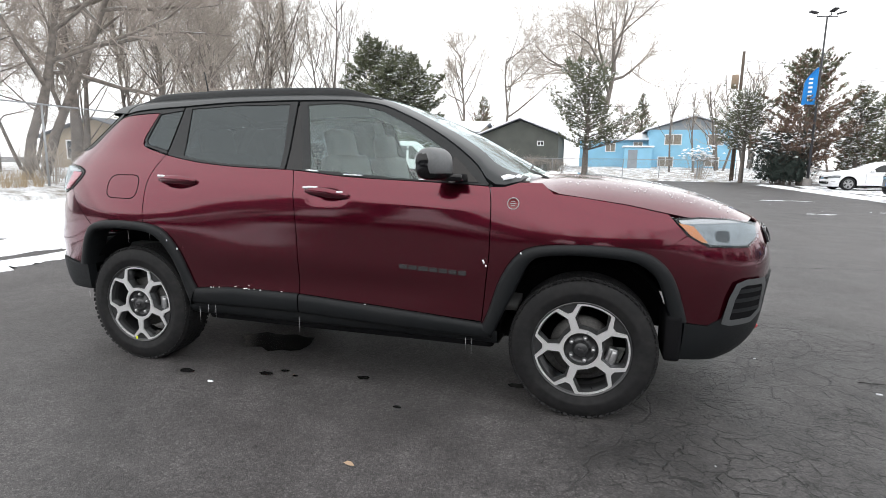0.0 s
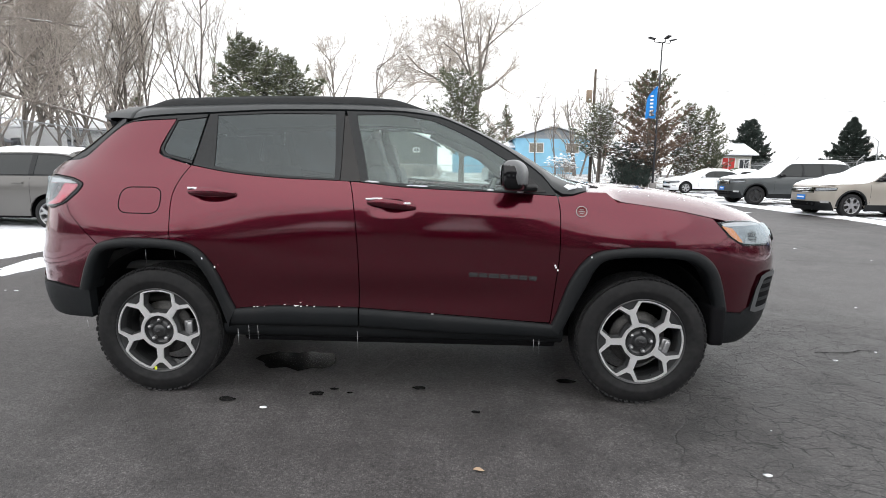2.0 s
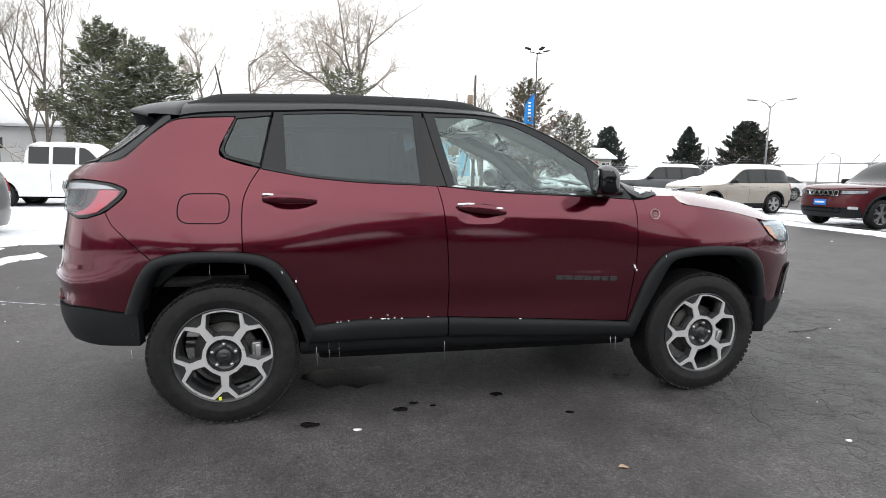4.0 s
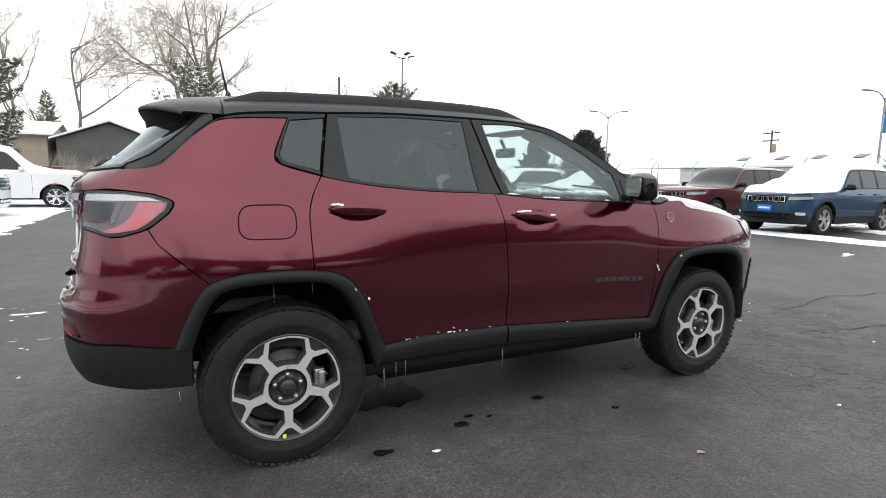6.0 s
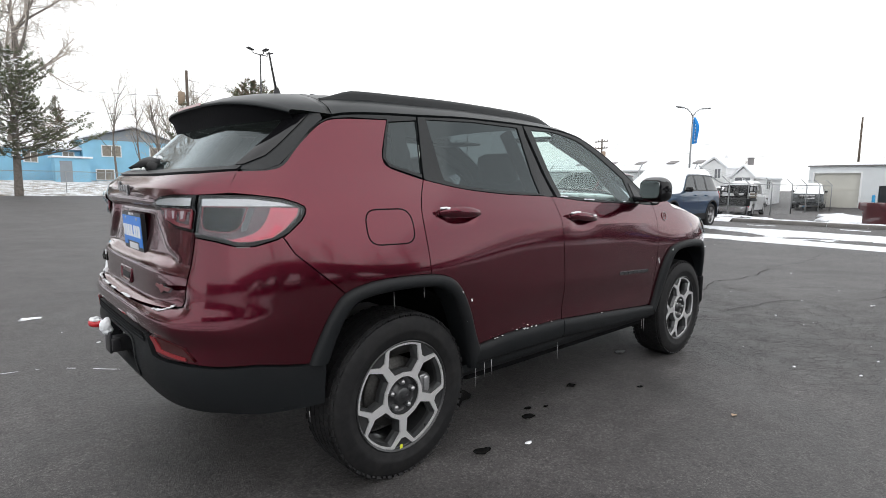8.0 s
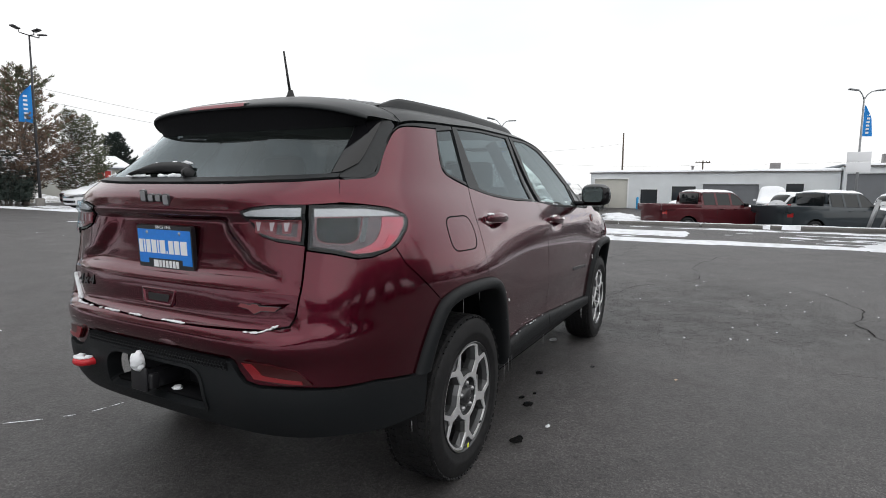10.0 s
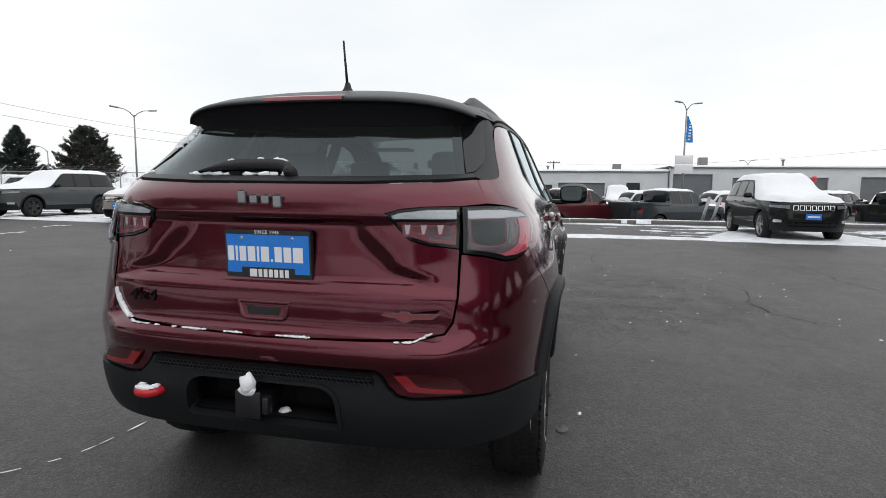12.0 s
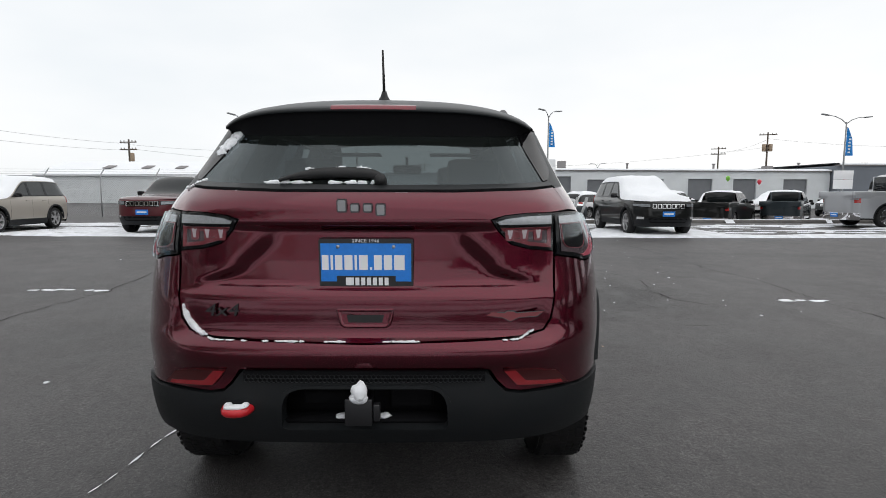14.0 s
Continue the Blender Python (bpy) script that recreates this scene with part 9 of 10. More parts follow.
def grow(out, rng, p, d, length, r, level, st):
    """Adds a limb and its offshoots to the stick lists, level by level."""
    n = (6, 5, 4, 3, 1)[level]
    kids = st["kids"][level] if level < len(st["kids"]) else 0
    start = st["clear"] if level == 0 else 0.25
    spots = sorted(start + (1 - start) * rng.random() ** 0.8 for _ in range(kids))
    pos, at = p.copy(), 0
    wob, lift = st["wob"][min(level, len(st["wob"]) - 1)], st["lift"][min(level, len(st["lift"]) - 1)]
    for i in range(n):
        d = d + np.array([rng.gauss(0, wob), rng.gauss(0, wob), rng.gauss(0, wob * 0.6) + lift])
        d = d / np.linalg.norm(d)
        q = pos + d * (length / n)
        ra, rb = r * (1 - 0.75 * i / n), r * (1 - 0.75 * (i + 1) / n)
        out[level].append((*pos, *q, ra, rb))
        while at < len(spots) and spots[at] <= (i + 1) / n + 1e-6:
            f = spots[at] * n - i
            c = pos + (q - pos) * max(0, f)
            az = rng.random() * 6.2832
            side = np.cross(d, [math.cos(az), math.sin(az), 0.3])
            side = side / (np.linalg.norm(side) + 1e-9)
            a = radians(st["angle"][level] + rng.gauss(0, 12))
            nd = d * math.cos(a) + side * math.sin(a)
            nd[2] += st["up"]
            nd = nd / np.linalg.norm(nd)
            size = length * st["ratio"][level] * rng.uniform(0.65, 1.25) * (1.15 - 0.55 * spots[at])
            grow(out, rng, c, nd, size, max(st.get("fine", 0.006), min(ra * 0.7, r * st["thin"][level])), level + 1, st)
            at += 1
        pos = q


TALL = dict(kids=(17, 8, 7, 6), clear=0.18, wob=(0.05, 0.12, 0.16, 0.2), lift=(0.04, 0.07, 0.05, 0.02), angle=(34, 36, 40, 45), ratio=(0.45, 0.5, 0.5, 0.5), thin=(0.45, 0.5, 0.5, 0.55), up=0.15)
SPRAWL = dict(kids=(11, 10, 9, 7), clear=0.22, wob=(0.08, 0.17, 0.24, 0.28), lift=(0.02, -0.005, -0.02, -0.03), angle=(62, 45, 46, 50), ratio=(0.62, 0.5, 0.5, 0.45), thin=(0.5, 0.5, 0.45, 0.5), up=0.0)
ELM = dict(kids=(9, 9, 9, 8), clear=0.40, wob=(0.10, 0.17, 0.24, 0.28), lift=(0.03, 0.06, 0.03, -0.01), angle=(54, 46, 48, 50), ratio=(0.72, 0.54, 0.5, 0.5), thin=(0.55, 0.5, 0.45, 0.5), up=0.05)
THICKET = dict(kids=(15, 7, 6, 5), clear=0.14, wob=(0.06, 0.14, 0.18, 0.24), lift=(0.04, 0.06, 0.04, 0.02), angle=(38, 40, 44, 48), ratio=(0.5, 0.52, 0.5, 0.55), thin=(0.45, 0.5, 0.5, 0.55), up=0.12)
FAR = dict(kids=(12, 7, 6), clear=0.2, wob=(0.08, 0.15, 0.22), lift=(0.03, 0.05, 0.02), angle=(42, 42, 46), ratio=(0.5, 0.52, 0.5), thin=(0.45, 0.5, 0.55), up=0.10)
WHIP = dict(kids=(14, 6, 5), clear=0.2, wob=(0.05, 0.10, 0.15), lift=(0.04, 0.08, 0.05), angle=(30, 32, 38), ratio=(0.42, 0.5, 0.5), thin=(0.4, 0.5, 0.5), up=0.12)


def bare_tree(seed, at, h, r, st, label, stems=1, twig=None, snowy=0.0, lean=(0.0, 0.0), name="bare_tree", category="tree", trunk=0.75):
    st = {**st, "fine": max(0.0055, 0.00017 * math.hypot(at[0], at[1]))}
    ob = thing(name, label, category, "bare trees round the lot", Matrix.Translation(at))
    out = [[], [], [], [], []]
    rng = random.Random(seed)
    for k in range(stems):
        az = 6.2832 * k / stems + seed
        d = np.array([lean[0] + (0.22 * math.cos(az) if stems > 1 else 0), lean[1] + (0.22 * math.sin(az) if stems > 1 else 0), 1.0])
        grow(out, rng, np.array([0.25 * math.cos(az) * (stems > 1), 0.25 * math.sin(az) * (stems > 1), -0.3]), d / np.linalg.norm(d), h * trunk * rng.uniform(0.85, 1.05), r, 0, st)
    for k in range(0, len(out[0]), 6):
        mesh_part("trunk", *stick_mesh(out[0][k:k + 6], 8), M_BARK, ob, smooth=True)
    for k in range(0, len(out[1]), 5):
        mesh_part("limb", *stick_mesh(out[1][k:k + 5], 5), M_BARK, ob, smooth=True)
    rest = out[2] + out[3] + out[4]
    mesh_part("twig_crown", *stick_mesh(rest, 3), twig or M_TWIG, ob, "fine bare twigs", kind="stuff")
    if snowy:
        rows = []
        for q in out[1]:
            a, b2 = np.array(q[0:3]), np.array(q[3:6])
            flat = math.hypot(*(b2 - a)[:2]) / (np.linalg.norm(b2 - a) + 1e-9)
            if flat > 0.55 and rng.random() < snowy:
                up = np.array([0, 0, q[6] * 0.55])
                rows.append((*(a + up), *(b2 + up), q[6] * 0.55, q[7] * 0.55))
        if rows:
            mesh_part("branch_snow", *stick_mesh(rows, 4), M_SNOW, ob, "snow lying along the branches", kind="stuff")
    return ob


def blades(rng, base, out_dir, n, length, width, spread):
    """Needle blades: n thin triangles about each base point."""
    m = len(base)
    d = rng.normal(0, spread, (m, n, 3)) + out_dir[:, None, :]
    d /= np.linalg.norm(d, axis=2, keepdims=True)
    side = np.cross(d, rng.normal(0, 1, (m, n, 3)))
    side /= np.linalg.norm(side, axis=2, keepdims=True)
    ln = length * rng.uniform(0.6, 1.2, (m, n, 1))
    b0 = base[:, None, :] + d * (0.1 * ln)
    v = np.stack([b0 - side * width * 0.5, b0 + side * width * 0.5, b0 + d * ln], 2).reshape(-1, 3)
    return v, np.arange(m * n * 3).reshape(-1, 3)


def snow_caps(rng, base, size):
    m, k = len(base), 6
    a = np.arange(k) * 2 * math.pi / k
    s = size * rng.uniform(0.5, 1.25, (m, 1))
    ring = np.stack([base[:, None, 0] + s * np.cos(a) * rng.uniform(0.7, 1.3, (m, k)), base[:, None, 1] + s * np.sin(a) * rng.uniform(0.7, 1.3, (m, k)), base[:, None, 2] + rng.uniform(-0.04, 0.01, (m, k))], 2)
    tip = base[:, None, :] + np.array([0, 0, 1.0]) * (s * 0.45)[:, :, None]
    v = np.concatenate([ring, tip], 1).reshape(-1, 3)
    off = (np.arange(m) * (k + 1))[:, None, None]
    f = (off + np.array([[[q, (q + 1) % k, k] for q in range(k)]])).reshape(-1, 3)
    return v, f


def conifer(seed, at, h, width, label, clear=0.12, needle=None, cone=0.75, snowy=0.2, brown=0.0, leaf=0.2, dense=1.0, name="pine_tree", droop=0.0, bulge=0.3, step=0.028, blade=0.03):
    """A conifer: tapered trunk, whorled branches and tufts of needles. cone: 1 is a pointed cone, 0 a rounded crown."""
    ob = thing(name, label, "tree", "conifers round the lot", Matrix.Translation(at))
    rng = np.random.default_rng(seed)
    sticks = [(0, 0, -0.3, 0.05, 0.03, h * 0.5, 0.028 * h, 0.018 * h), (0.05, 0.03, h * 0.5, 0, 0, h * 0.97, 0.018 * h, 0.01)]
    tufts, dirs = [], []
    z = h * clear
    while z < h * 0.985:
        t = (z - h * clear) / (h * (1 - clear))
        prof = cone * (1 - t) ** 0.9 + (1 - cone) * math.sqrt(max(0.0, 1 - (2 * t - 0.75) ** 2 / 1.6)) * (1 - 0.25 * t)
        for b in range(rng.integers(5, 8)):
            az = rng.random() * 6.2832
            lump_k = 1 + bulge * noise.noise(Vector((math.cos(az) * 1.3, math.sin(az) * 1.3, z * 0.55 + seed)))
            ln = max(0.15, width / 2 * prof * rng.uniform(0.65, 1.12) * lump_k)
            rise_k = (0.35 + 0.45 * t) * (1 - cone * 0.5) - droop * (1 - t)
            d = np.array([math.cos(az), math.sin(az), rise_k])
            d /= np.linalg.norm(d)
            p0 = np.array([0, 0, z])
            mid = p0 + d * ln * 0.55
            tip = p0 + d * ln + np.array([0, 0, 0.12 * ln])
            r = 0.010 + 0.009 * ln
            sticks += [(*p0, *mid, r, r * 0.7), (*mid, *tip, r * 0.7, 0.006)]
            cnt = max(4, int(ln / 0.085 * dense))
            f = rng.uniform(0.28, 1.0, cnt)[:, None]
            side = np.cross(d, [0, 0, 1.0])
            w = rng.normal(0, 0.16, (cnt, 1)) * ln * (1.25 - f) * 1.4
            pos = p0 + d * ln * f + side * w + np.array([0, 0, 1.0]) * (rng.normal(0, 0.07, (cnt, 1)) + 0.12 * ln * f * f)
            tufts.append(pos)
            dirs.append(np.repeat((d * 0.8 + np.array([0, 0, 0.45]))[None], cnt, 0))
        z += h * step * rng.uniform(0.7, 1.4)
    top = np.stack([np.zeros(14), np.zeros(14), np.linspace(h * 0.93, h, 14)], 1)
    tufts.append(top)
    dirs.append(np.repeat(np.array([[0, 0, 1.0]]), 14, 0))
    tufts, dirs = np.concatenate(tufts), np.concatenate(dirs)
    mesh_part("trunk", *stick_mesh(sticks[:2], 8), M_BARK, ob, smooth=True)
    mesh_part("branch_frame", *stick_mesh(sticks[2:], 4), M_BARK, ob, kind="stuff")
    dead = rng.random(len(tufts)) < brown * np.clip(1.35 - 1.1 * tufts[:, 2] / h, 0, 1)
    for sel, mt, nm in ((~dead, needle or M_NEEDLE, "needles"), (dead, M_DRYN, "dead_needles")):
        if sel.sum() > 5:
            mesh_part(nm, *blades(rng, tufts[sel], dirs[sel], 12, leaf, blade, 0.42), mt, ob, "brown dying needles" if nm == "dead_needles" else "", kind="stuff")
    cap = rng.random(len(tufts)) < snowy
    if snowy:
        mesh_part("snow_on_needles", *snow_caps(rng, tufts[cap] + np.array([0, 0, 0.07]), 0.13), M_SNOW, ob, "tufts of snow on the needles", kind="stuff")
    return ob


def shrub(seed, at, h, width, label, material, stems=60, snowy=0.0, needles=False):
    ob = thing("bush", label, "bush", "bushes round the lot", Matrix.Translation(at))
    rng = np.random.default_rng(seed)
    sticks, tips = [], []
    for k in range(stems):
        az, sp = rng.random() * 6.2832, rng.random() ** 0.6
        p = np.array([0.2 * width * sp * math.cos(az), 0.2 * width * sp * math.sin(az), -0.1])
        q = np.array([0.42 * width * sp * math.cos(az), 0.42 * width * sp * math.sin(az), h * rng.uniform(0.4, 0.7)])
        sticks.append((*p, *q, 0.014, 0.009))
        for j in range(6):
            tip = q + np.array([rng.normal(0, 0.14 * width), rng.normal(0, 0.14 * width), h * rng.uniform(0.02, 0.36)])
            sticks.append((*q, *tip, 0.007, 0.003))
            tips.append(tip)
    mesh_part("stem_tangle", *stick_mesh(sticks, 3), M_BARK if needles else material, ob, kind="stuff")
    tips = np.array(tips)
    if needles:
        more = np.concatenate([tips, tips * [[1, 1, 0.65]], tips * [[0.95, 0.95, 0.4]], tips * [[0.8, 0.8, 0.2]]]) + rng.normal(0, 0.12, (len(tips) * 4, 3))
        more[:, 2] = np.abs(more[:, 2])
        mesh_part("foliage", *blades(rng, more, np.repeat([[0, 0, 0.6]], len(more), 0), 14, 0.22, 0.03, 0.5), material, ob, kind="stuff")
    if snowy:
        sel = tips[(rng.random(len(tips)) < snowy) & (tips[:, 2] > h * 0.5)]
        mesh_part("snow_on_bush", *snow_caps(rng, sel + np.array([0, 0, 0.05]), 0.16), M_SNOW, ob, "lumps of snow", kind="stuff")
    return ob


def verge_z(x, y):
    return 0.45 + rise(x, y) * 0.5


# the old trees over the bays
bare_tree(11, (-15.75, 10.2, 0.4), 15, 0.17, SPRAWL, "old bare tree with a straight trunk and snow on its limbs", twig=M_TWIGD, snowy=0.5, lean=(0.02, 0.02))
bare_tree(12, (-19.1, 13.4, 0.5), 17, 0.20, {**SPRAWL, "kids": (13, 12, 9, 7)}, "big bare tree with heavy sprawling limbs under snow", twig=M_TWIGD, snowy=0.5, lean=(0.13, 0.08))
bare_tree(13, (-15.6, 6.9, 0.4), 12, 0.15, SPRAWL, "dark bare tree with arching branches", twig=M_TWIGD, snowy=0.3, lean=(-0.15, -0.1))
bare_tree(14, (-21.5, 17.0, 0.5), 15, 0.28, SPRAWL, "bare tree with sprawling limbs behind the fence", twig=M_TWIGD, snowy=0.4)
for k, (x, y, h, r, st) in enumerate(((-24, 27.5, 15, 0.22, TALL), (-21.5, 31, 14.5, 0.2, TALL), (-19.2, 30.0, 15, 0.2, TALL), (-17.4, 29.8, 13.5, 0.16, TALL), (-16.6, 33.8, 14, 0.18, TALL), (-15.0, 33.5, 12.5, 0.15, WHIP),
                                      (-27.5, 23, 15.5, 0.25, TALL), (-26.5, 33, 15.5, 0.25, TALL), (-14.6, 38.0, 12.0, 0.15, WHIP), (-13.6, 40.5, 11.5, 0.14, WHIP), (-30, 29, 15, 0.25, TALL), (-23, 38, 14, 0.2, TALL), (-33, 18, 15, 0.3, TALL))):
    bare_tree(30 + k, (x, y, 0.5), h, r * 0.62, st, "tall slender bare tree with upswept branches", stems=(1, 2, 1)[k % 3], snowy=0.12, trunk=0.9)
for k, (x, y, h, st) in enumerate(((-18.8, 20.5, 11, THICKET), (-22.5, 23.5, 13, THICKET), (-27.0, 18.8, 12, SPRAWL), (-20.3, 26.0, 12, THICKET), (-29.5, 24.5, 13, THICKET), (-25.0, 28.5, 13, THICKET), (-17.6, 24.6, 9.5, WHIP), (-24.2, 15.2, 11, SPRAWL), (-32, 36, 14, THICKET))):
    bare_tree(80 + k, (x, y, 0.5), h, 0.10, st, "slender bare tree in the dense thicket behind the fence", stems=2, twig=M_TWIGD if k % 2 else None, snowy=0.15, trunk=0.88)
bare_tree(51, (-14.4, 66.0, 1.2), 21.0, 0.22, TALL, "bare tree with fine upright twigs behind the houses", snowy=0.05)
bare_tree(52, (-8.9, 66.5, 1.2), 17.5, 0.24, ELM, "gnarled bare tree behind the green house", snowy=0.05)
bare_tree(53, (2.2, 60.5, 1.2), 22.5, 0.42, ELM, "tall spreading bare elm over the blue house", stems=2, trunk=0.70)
bare_tree(54, (9.2, 50.0, 0.8), 8.0, 0.10, WHIP, "thin young bare tree in the yard", trunk=0.95)
bare_tree(55, (11.2, 50.0, 0.8), 8.2, 0.10, WHIP, "thin young bare tree in the yard", trunk=0.95)
bare_tree(56, (13.8, 52.5, 0.8), 8.8, 0.12, WHIP, "thin young bare tree beside the blue house", stems=3, trunk=0.95)
bare_tree(57, (17.5, 58.0, 1.0), 10.5, 0.14, WHIP, "upright bare poplar behind the pole", stems=3, trunk=0.95)
for k, (x, y, h) in enumerate(((-12, 66, 11), (6, 72, 11), (21, 70, 10), (30, 72, 8), (59, 75, 6.5), (66, 70, 5.5), (40, 75, 6), (95, 40, 6), (100, 32, 6.5), (90, 62, 6), (105, 12, 6))):
    bare_tree(60 + k, (x, y, 0.6), h, 0.16, FAR, "distant bare tree with pale twigs", stems=1 + k % 2, trunk=0.75)

# conifers
conifer(1, (-10.9, 28.0, 0.4), 8.1, 6.2, "snow-flecked green pine beside a twin", clear=0.06, cone=0.3, snowy=0.30, bulge=0.5, dense=1.5, leaf=0.26)
conifer(2, (-8.5, 28.4, 0.4), 7.0, 5.2, "smaller snow-flecked green pine beside a twin", clear=0.06, cone=0.2, snowy=0.42, bulge=0.5, dense=1.5, leaf=0.26)
conifer(3, (1.82, 40.6, 0.3), 8.8, 7.4, "green pine with a bare trunk foot and open crown", clear=0.24, cone=0.35, snowy=0.22, bulge=1.1, dense=0.85, leaf=0.25)
conifer(4, (12.85, 40.2, 0.3), 6.2, 4.8, "wide low pine loaded with snow", clear=0.34, cone=0.1, snowy=0.34, bulge=1.0, dense=0.6)
conifer(5, (15.85, 37.8, 0.2), 8.4, 6.4, "tall brown-needled pine by the lamp post", clear=0.10, cone=0.25, snowy=0.06, brown=1.1, bulge=0.7, dense=1.15, leaf=0.25)
conifer(6, (19.2, 38.6, 0.2), 6.3, 3.6, "pine with snow-loaded branches", clear=0.12, cone=0.35, snowy=0.4, brown=0.3, bulge=0.6)
conifer(7, (22.4, 42.5, 0.3), 6.5, 4.0, "dark green pine behind the parked cars", clear=0.1, cone=0.5, snowy=0.12, bulge=0.6)
conifer(8, (33.9, 58.0, 0.4), 6.9, 5.6, "dense dark spruce behind the office", clear=0.03, cone=0.6, snowy=0.06, needle=M_NEEDLEB, name="spruce_tree", dense=1.5, step=0.018, blade=0.045, leaf=0.28)
conifer(9, (47.9, 62, 0.3), 7.8, 7.2, "dense conical dark spruce", clear=0.03, cone=0.95, snowy=0.06, needle=M_NEEDLEB, name="spruce_tree", dense=1.9, bulge=0.12, leaf=0.3, step=0.016, blade=0.05)
conifer(10, (53.9, 58.4, 0.3), 8.3, 9.0, "broad dense dark spruce", clear=0.03, cone=0.6, snowy=0.05, needle=M_NEEDLEB, brown=0.25, name="spruce_tree", dense=1.9, bulge=0.12, leaf=0.3, step=0.016, blade=0.05)
conifer(15, (8.4, 76, 1.0), 10.0, 4.4, "narrow brown spruce behind the houses", clear=0.02, cone=0.55, snowy=0.03, brown=0.9, name="spruce_tree", dense=1.2, bulge=0.2)
conifer(16, (-24.0, 50.5, 0.8), 7.2, 5.0, "brownish spruce behind the long building", clear=0.03, cone=0.7, snowy=0.06, brown=0.7, name="spruce_tree")
conifer(17, (-30.0, 49.5, 0.8), 7.6, 5.0, "brownish spruce behind the long building", clear=0.03, cone=0.7, snowy=0.06, brown=0.7, name="spruce_tree")
conifer(18, (-10.85, 62.5, 1.0), 8.3, 4.6, "rusty brown spruce behind the green house", clear=0.02, cone=0.6, snowy=0.03, brown=0.9, name="spruce_tree")
shrub(1, (14.6, 37.2, 0.2), 3.4, 3.0, "dark dense evergreen bush with snow on top", M_NEEDLEB, 90, 0.6, needles=True)
shrub(2, (10.6, 43.5, 0.4), 2.4, 2.6, "low bare bush dusted with snow", M_TWIGD, 40, 0.5)
for k, (x, y, h) in enumerate(((-13.2, 6.6, 1.6), (-13.8, 9.6, 1.5), (-14.2, 12.4, 1.7), (-13.4, 15.0, 1.2), (-14.5, 18.5, 1.4), (-15.5, 22.0, 1.6), (-3.5, 46.5, 1.7), (-8.5, 45.5, 1.5), (17.6, 41.5, 1.6), (20.8, 40.8, 1.4))):
    shrub(20 + k, (x, y, verge_z(x, y) - 0.2), h, 1.9, "tangle of bare stems at the verge", M_TWIG, 36)
for k, (x, y, h) in enumerate(((-11.5, 46.0, 2.6), (-9.6, 47.2, 2.2), (-7.4, 46.4, 2.8), (-5.2, 47.5, 2.4), (-2.8, 46.8, 2.0), (-6.3, 44.2, 1.8), (-0.8, 45.9, 1.7), (-13.4, 44.6, 2.4))):
    shrub(50 + k, (x, y, verge_z(x, y) - 0.2), h, 2.4, "tall tangle of bare brush before the houses", M_TWIG if k % 2 else M_TWIGD, 44)
rng = np.random.default_rng(5)
n = 5200
gx = np.where(np.arange(n) < 3400, -12.4 - rng.random(n) ** 1.5 * 4, -8 + rng.random(n) * 26)
gy = np.where(np.arange(n) < 3400, 4 + rng.random(n) * 26, 41.6 + rng.random(n) ** 1.4 * 9)
gx = np.where(np.arange(n) < 3400, gx - 0.12 * np.maximum(0, gy - 12), gx)
gz = np.where(np.arange(n) < 3400, 0.35, 0.3 + 0.05 * (gy - 41))
keep = np.array([noise.noise(Vector((a * 0.6, b * 0.6, 2))) > 0.0 for a, b in zip(gx, gy)])
base = np.stack([gx, gy, gz], 1)[keep]
hgt = np.where(np.arange(n) < 3400, 0.55, 0.28)[keep]
v, f = blades(rng, base, np.repeat([[0, 0, 1.0]], len(base), 0), 3, 1.0, 0.022, 0.25)
v = (v.reshape(-1, 9, 3) - base[:, None]) * hgt[:, None, None] + base[:, None]
mesh_part("dry_grass", v, f, M_STRAW, None, "dry straw-coloured grass sticking out of snow", kind="stuff", category="grass")


